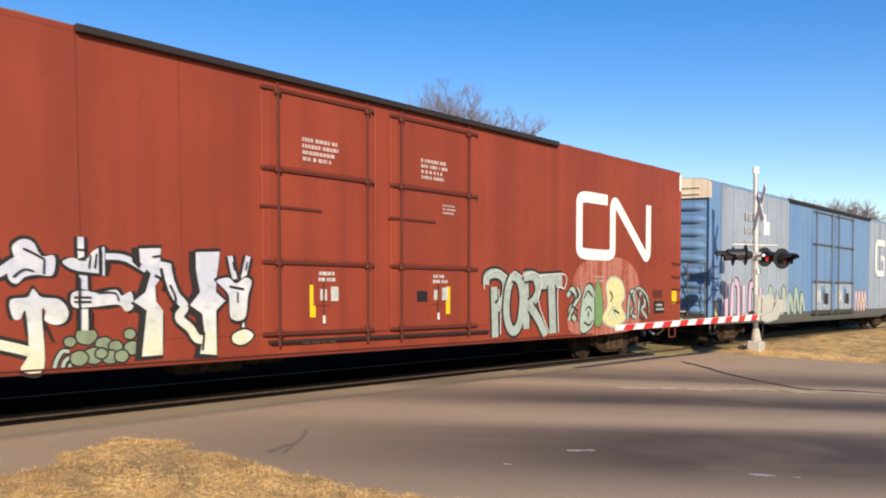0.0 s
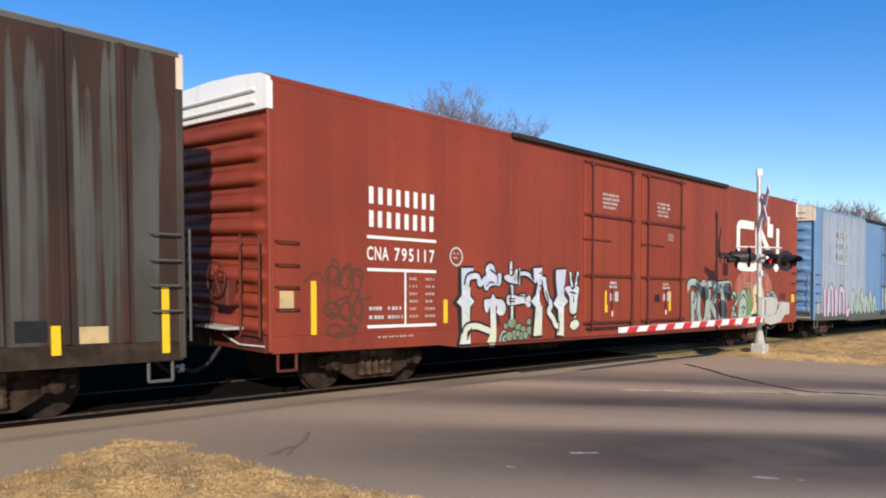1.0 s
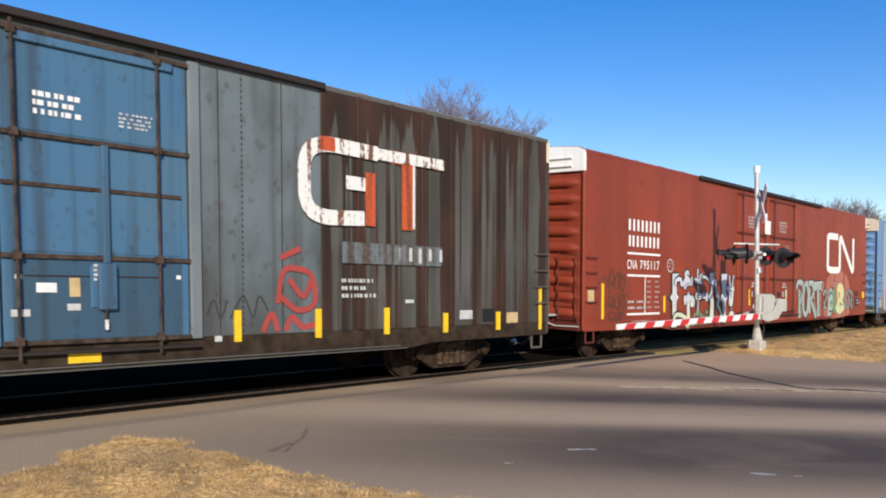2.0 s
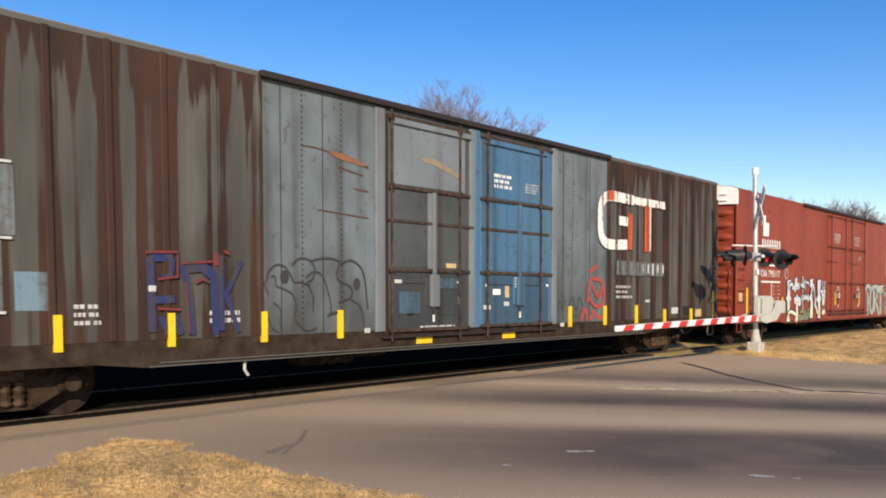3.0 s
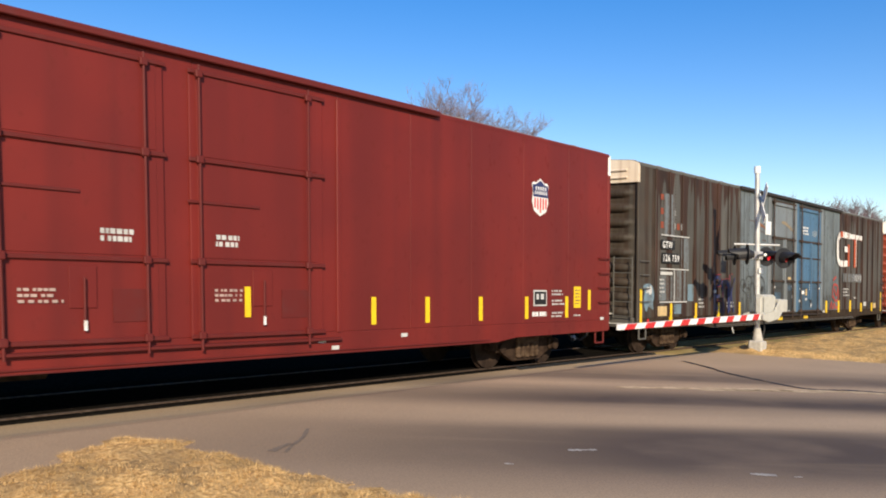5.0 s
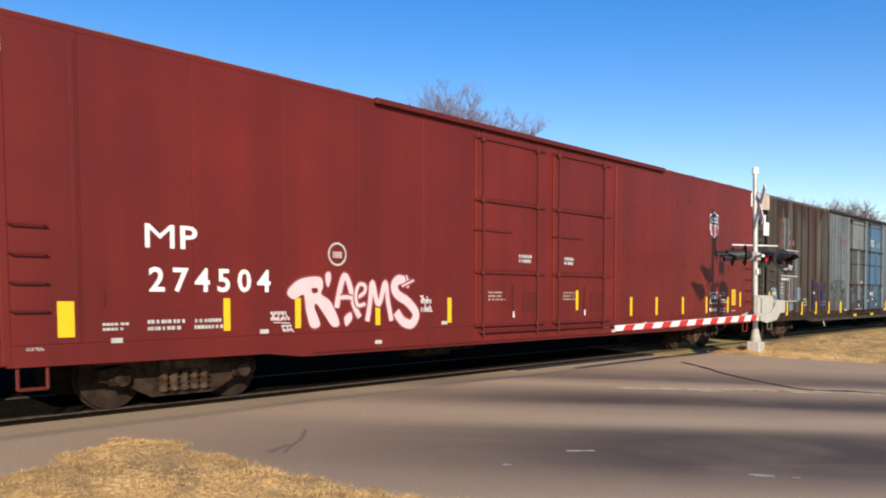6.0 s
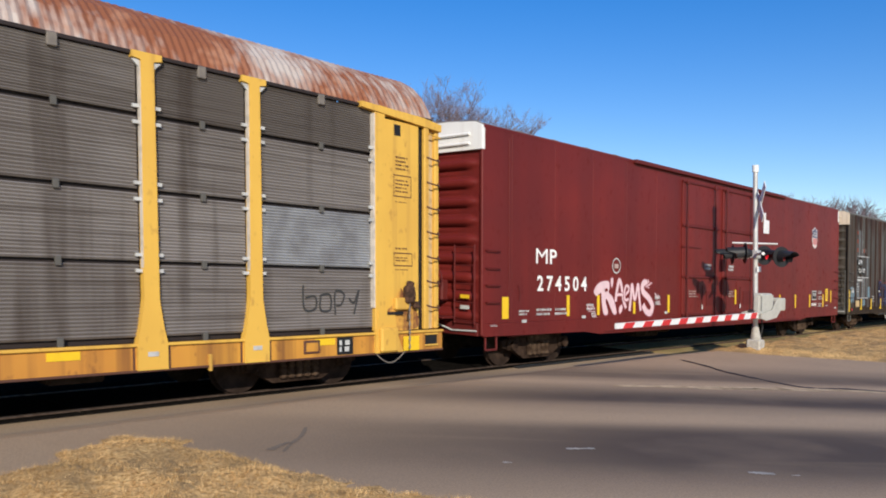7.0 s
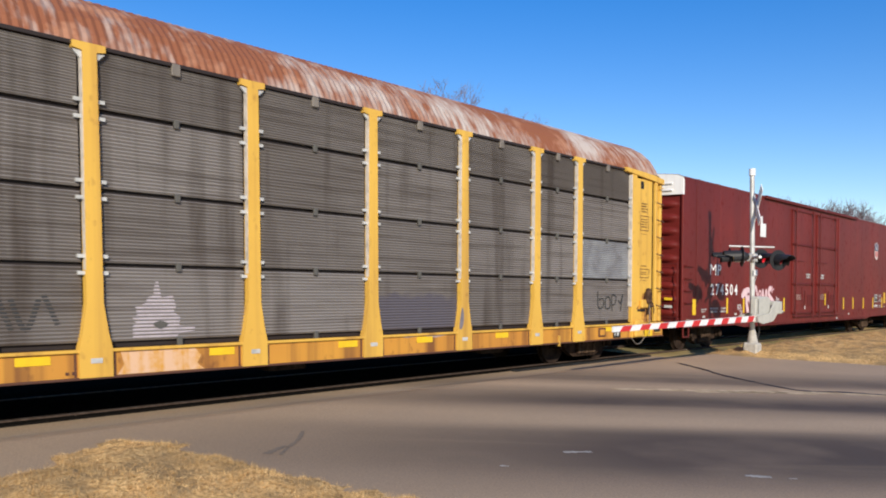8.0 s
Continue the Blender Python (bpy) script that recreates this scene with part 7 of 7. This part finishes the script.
        part("foot_gusset", prism([(xx(1.46), 0.57), (xx(0.86), 0.57), (xx(1.0), 0.90), (xx(1.05), 1.22), (xx(1.40), 1.25), (xx(1.46), 0.90)] if s < 0 else [(xx(1.46), 0.57), (xx(1.46), 0.90), (xx(1.40), 1.25), (xx(1.05), 1.22), (xx(1.0), 0.90), (xx(0.86), 0.57)], FACE - 0.06, FACE), YELLOW_AR, car)
        part("lock_box", boxed(*rng_x(0.72, 1.05), FACE - 0.10, FACE - 0.012, 1.26, 1.46, 0.02), YELLOW_AR, car)
        part("door_lock", box(tubes([(xx(0.78), FACE - 0.09, 1.10), (xx(0.72), FACE - 0.10, 1.5), (xx(0.66), FACE - 0.09, 1.72)], 0.025, 6), *rng_x(0.58, 0.80), FACE - 0.09, FACE - 0.02, 1.42, 1.58, 0.02), LOCK_RUST, car, "rusty door lock")
        part("lock_case", box(box(boxed(*rng_x(0.64, 0.86), FACE - 0.16, FACE - 0.02, 1.36, 1.66, 0.04), *rng_x(0.55, 0.66), FACE - 0.13, FACE - 0.05, 1.28, 1.40, 0.02), *rng_x(0.68, 0.80), FACE - 0.13, FACE - 0.04, 1.62, 1.74, 0.03), LOCK_RUST, car, "dark rusty lock case")
        part("lock_lever", tubes([(xx(0.66), FACE - 0.12, 1.40), (xx(0.50), FACE - 0.11, 1.28), (xx(0.46), FACE - 0.08, 1.12)], 0.014, 6), LOCK_RUST, car)
        part("gusset_box", boxed(*rng_x(1.02, 1.40), FACE - 0.14, FACE - 0.05, 0.58, 0.98, 0.03), YELLOW_AR, car)
        part("gusset_slot", boxed(*rng_x(0.86, 1.22), FACE - 0.07, FACE - 0.05, 1.18, 1.23, 0.004), BLACK_PLATE, car)
        bm = bmesh.new()
        for k in range(12):
            z = 1.34 - k * 0.062
            box(bm, xx(0.80) - (0.020 if k % 2 else 0.008), xx(0.80) + (0.020 if k % 2 else 0.008), FACE - 0.16, FACE - 0.145, z - 0.036, z + 0.036, 0.006)
        a, b = rng_x(0.50, 1.22)
        part("rust_stain", blob(bmesh.new(), [(a, 0.95), (a + 0.02, 1.22), (a + 0.18, 1.36), (a + 0.34, 1.62), (a + 0.46, 1.40), (b - 0.05, 1.30), (b, 0.95)], 0.0155), RUST_BLEED, sidep, "rust stains bleeding below the lock")
        part("chain", bm, DULL_CLIP, car, "hanging steel chain")
        part("pocket", boxed(*rng_x(0.02, 0.30), FACE - 0.02, FACE - 0.011, 0.66, 0.82), BLACK_PLATE, car)
        part("pocket_frame", box(boxed(*rng_x(0.0, 0.32), FACE - 0.045, FACE - 0.011, 0.82, 0.85, 0.006), *rng_x(0.0, 0.32), FACE - 0.045, FACE - 0.011, 0.63, 0.66, 0.006), YELLOW_AR, car)
        bm = bmesh.new()
        for z0, z1, a, b in ((3.12, 3.48, 0.64, 1.04), (1.98, 2.20, 0.62, 1.04)):
            for za, zb in ((z0, z0 + 0.015), (z1 - 0.015, z1)):
                rect_mark(bm, *rng_x(a, b), za, zb, 0.018)
            for q in (a, b - 0.012):
                rect_mark(bm, *rng_x(q, q + 0.012), z0, z1, 0.018)
        part("stencil_box", bm, SPRAY_BROWN, sidep)
        for z0, z1, n in ((3.55, 3.80, 4), (3.18, 3.42, 4), (2.24, 2.30, 1), (2.05, 2.14, 2), (1.90, 1.94, 1), (3.02, 3.05, 1)):
            a, b = rng_x(0.68, 1.0)
            part("lettering", bars(a, b, z0, z1, n, g, 0.4, 0.018, 0.05), SPRAY_BROWN, sidep)
        part("cut_lever", tubes([(xx(1.45 - 0.065 * k), FACE - 0.035, 0.57 - 0.17 * math.sin(math.pi * k / 10)) for k in range(11)], 0.010, 6), DULL_CLIP, car)
        coupler(car, e + s * 0.02, s)
        truck(car, e - s * 2.55)
    # roof: curved sheet with cross corrugations
    prof = [(-1.58, 4.52), (-1.52, 4.66), (-1.36, 4.90), (-1.12, 5.12), (-0.80, 5.29), (-0.40, 5.39), (0, 5.42), (0.40, 5.39), (0.80, 5.29), (1.12, 5.12), (1.36, 4.90), (1.52, 4.66), (1.58, 4.52)]
    bm = bmesh.new()
    nx = 2 * 250
    x0, x1 = L + 0.22, -0.22
    prev = None
    for i in range(nx + 1):
        x = x0 + (x1 - x0) * i / nx
        o = 0.011 if i % 2 else 0.0
        row = [bm.verts.new((x, y * (1 - o / 1.6), z - o)) for y, z in prof]
        if prev:
            for k in range(len(prof) - 1):
                bm.faces.new((prev[k], row[k], row[k + 1], prev[k + 1]))
        prev = row
    part("roof", bm, RACK_ROOF, car, "corrugated galvanised roof with rust patches")
    for x in (x0, x1):
        bm = bmesh.new()
        bm.faces.new([bm.verts.new((x, y * 0.985, z - 0.02)) for y, z in prof])
        part("roof_end", bm, RACK_ROOF, car)
    part("roof_flange", boxed(x0, x1, FACE - 0.012, FACE + 0.02, 4.475, 4.525, 0.006), BLACK_TRIM, car)
    # sill markings
    for x in (-2.55, -6.35, -8.45, -10.15, -12.35, -14.75, -17.3, -19.4, -21.4):
        part("reflector_strip", boxed(x - 0.19, x + 0.19, FACE - 0.018, FACE - 0.011, 0.745, 0.845), YELLOW, car)
    part("reflector_strip", boxed(-0.98 + 0.02, -0.60, FACE - 0.068, FACE - 0.061, 0.58, 0.82), YELLOW, car)
    part("label_plate", boxed(-2.32, -2.0, FACE - 0.018, FACE - 0.011, 0.585, 0.85), BLACK_PLATE, car)
    part("label_text", bars(-2.28, -2.04, 0.62, 0.82, 2, g, 0.75, 0.021, 0.1), WORN_WHITE, car)
    part("sill_pocket", boxed(-2.95, -2.65, FACE - 0.03, FACE - 0.011, 0.63, 0.83, 0.01), SPRAY_BROWN, car)
    part("pocket_plate", boxed(-2.91, -2.69, FACE - 0.036, FACE - 0.031, 0.665, 0.795, 0.002), YELLOW_SILL, car)
    part("lettering", bars(-14.4, -13.7, 0.60, 0.66, 1, g, 0.6, 0.014, 0.06), SPRAY_BROWN, car)
    part("sill_post", boxed(-4.5, -4.46, FACE - 0.05, FACE - 0.011, 0.50, 0.72), YELLOW_AR, car)
    for x in (-6.0, -10.9, -15.5, -20.5):
        part("under_box", boxed(x - 0.35, x + 0.35, -1.1, -0.7, 0.38, 0.62, 0.03), UNDER, car)
    # spray on the panels
    for pts in ([(-2.92, 1.65), (-2.9, 1.3), (-2.7, 1.3), (-2.7, 1.48), (-2.88, 1.46)], [(-2.6, 1.5), (-2.42, 1.5), (-2.42, 1.28), (-2.6, 1.28), (-2.6, 1.5)], [(-2.32, 1.2), (-2.32, 1.55), (-2.15, 1.52), (-2.2, 1.36), (-2.3, 1.34)], [(-2.05, 1.45), (-1.95, 1.38), (-1.85, 1.58), (-1.95, 1.2)]):
        part("spray_line", stroke(bmesh.new(), pts, 0.032, -0.030), SPRAY_GREY, car)
    pale = plain("pale_lilac_spray", (0.46, 0.41, 0.44), 0.7, 0, 0.5)
    COATS[0] += -COATS[0] % 40
    part("spray_fill", blob(bmesh.new(), [(-13.56, 1.00), (-13.56, 1.16), (-13.52, 1.20), (-13.56, 1.26), (-13.50, 1.30), (-13.52, 1.40), (-13.40, 1.44), (-13.36, 1.52), (-13.28, 1.54), (-13.28, 1.62), (-13.25, 1.72), (-13.22, 1.72), (-13.20, 1.62), (-13.18, 1.52), (-13.02, 1.54), (-12.98, 1.40), (-13.02, 1.32), (-12.92, 1.28), (-12.94, 1.16), (-12.72, 1.14), (-12.72, 1.08), (-12.92, 1.06), (-13.0, 1.0)], -0.0345, False), pale, car, "pale lilac sprayed silhouette across the ribs")
    part("overspray", blob(bmesh.new(), [(-13.78, 0.58), (-13.70, 0.70), (-13.74, 0.86), (-13.2, 0.862), (-12.75, 0.86), (-12.66, 0.76), (-12.72, 0.66), (-12.62, 0.58)], 0.014, False), worn_paint("pink_overspray", (0.66, 0.43, 0.27), (0.60, 0.30, 0.05), (0.44, 0.62)), car, "pinkish overspray on the sill")
    part("spray_line", blob(bmesh.new(), [(-13.3, 1.18), (-13.2, 1.22), (-13.1, 1.18), (-13.2, 1.12)], -0.024), DARK_GREY, car)
    for pts in ([(-15.1, 1.55), (-14.95, 1.15)], [(-14.95, 1.5), (-14.8, 1.15), (-14.65, 1.5)], [(-14.6, 1.55), (-14.45, 1.2)]):
        part("spray_line", stroke(bmesh.new(), pts, 0.06, -0.0345), SPRAY_GREY, car)
    part("overspray", blob(bmesh.new(), [(-9.2, 0.895), (-8.9, 0.84), (-8.5, 0.86), (-8.2, 0.82), (-7.9, 0.855), (-7.75, 0.895)], 0.014, False), FAINT, car, "brownish overspray on the sill")
    part("overspray", blob(bmesh.new(), [(-7.61, 0.96), (-7.55, 0.96), (-7.50, 1.08), (-7.50, 1.25), (-7.54, 1.34), (-7.575, 1.24), (-7.60, 1.1)], 0.058), plain("faded_violet_spray", (0.20, 0.18, 0.20), 0.7, 0, 0.9), car, "violet-grey overspray on a rack post")
    return car


red_boxcar()
grey_boxcar()
maroon_boxcar()
blue_boxcar()
auto_rack()


# ---- what moves: the train runs on at about 8 m/s, its wheels roll ----
def motions():
    run = lambda t: 0.055 + 7.953 * t + 0.0101 * t * t
    for car, start in MOVERS:
        walk(car, [(k * 0.5, pose(start + run(k * 0.5), TRACK_Y, 0)) for k in range(17)])
    for axle, x in WHEELSETS:
        walk(axle, [(k / 15, pose(x, 0, 0.42, 0, math.degrees(run(k / 15) / 0.42), 0)) for k in range(121)])


motions()
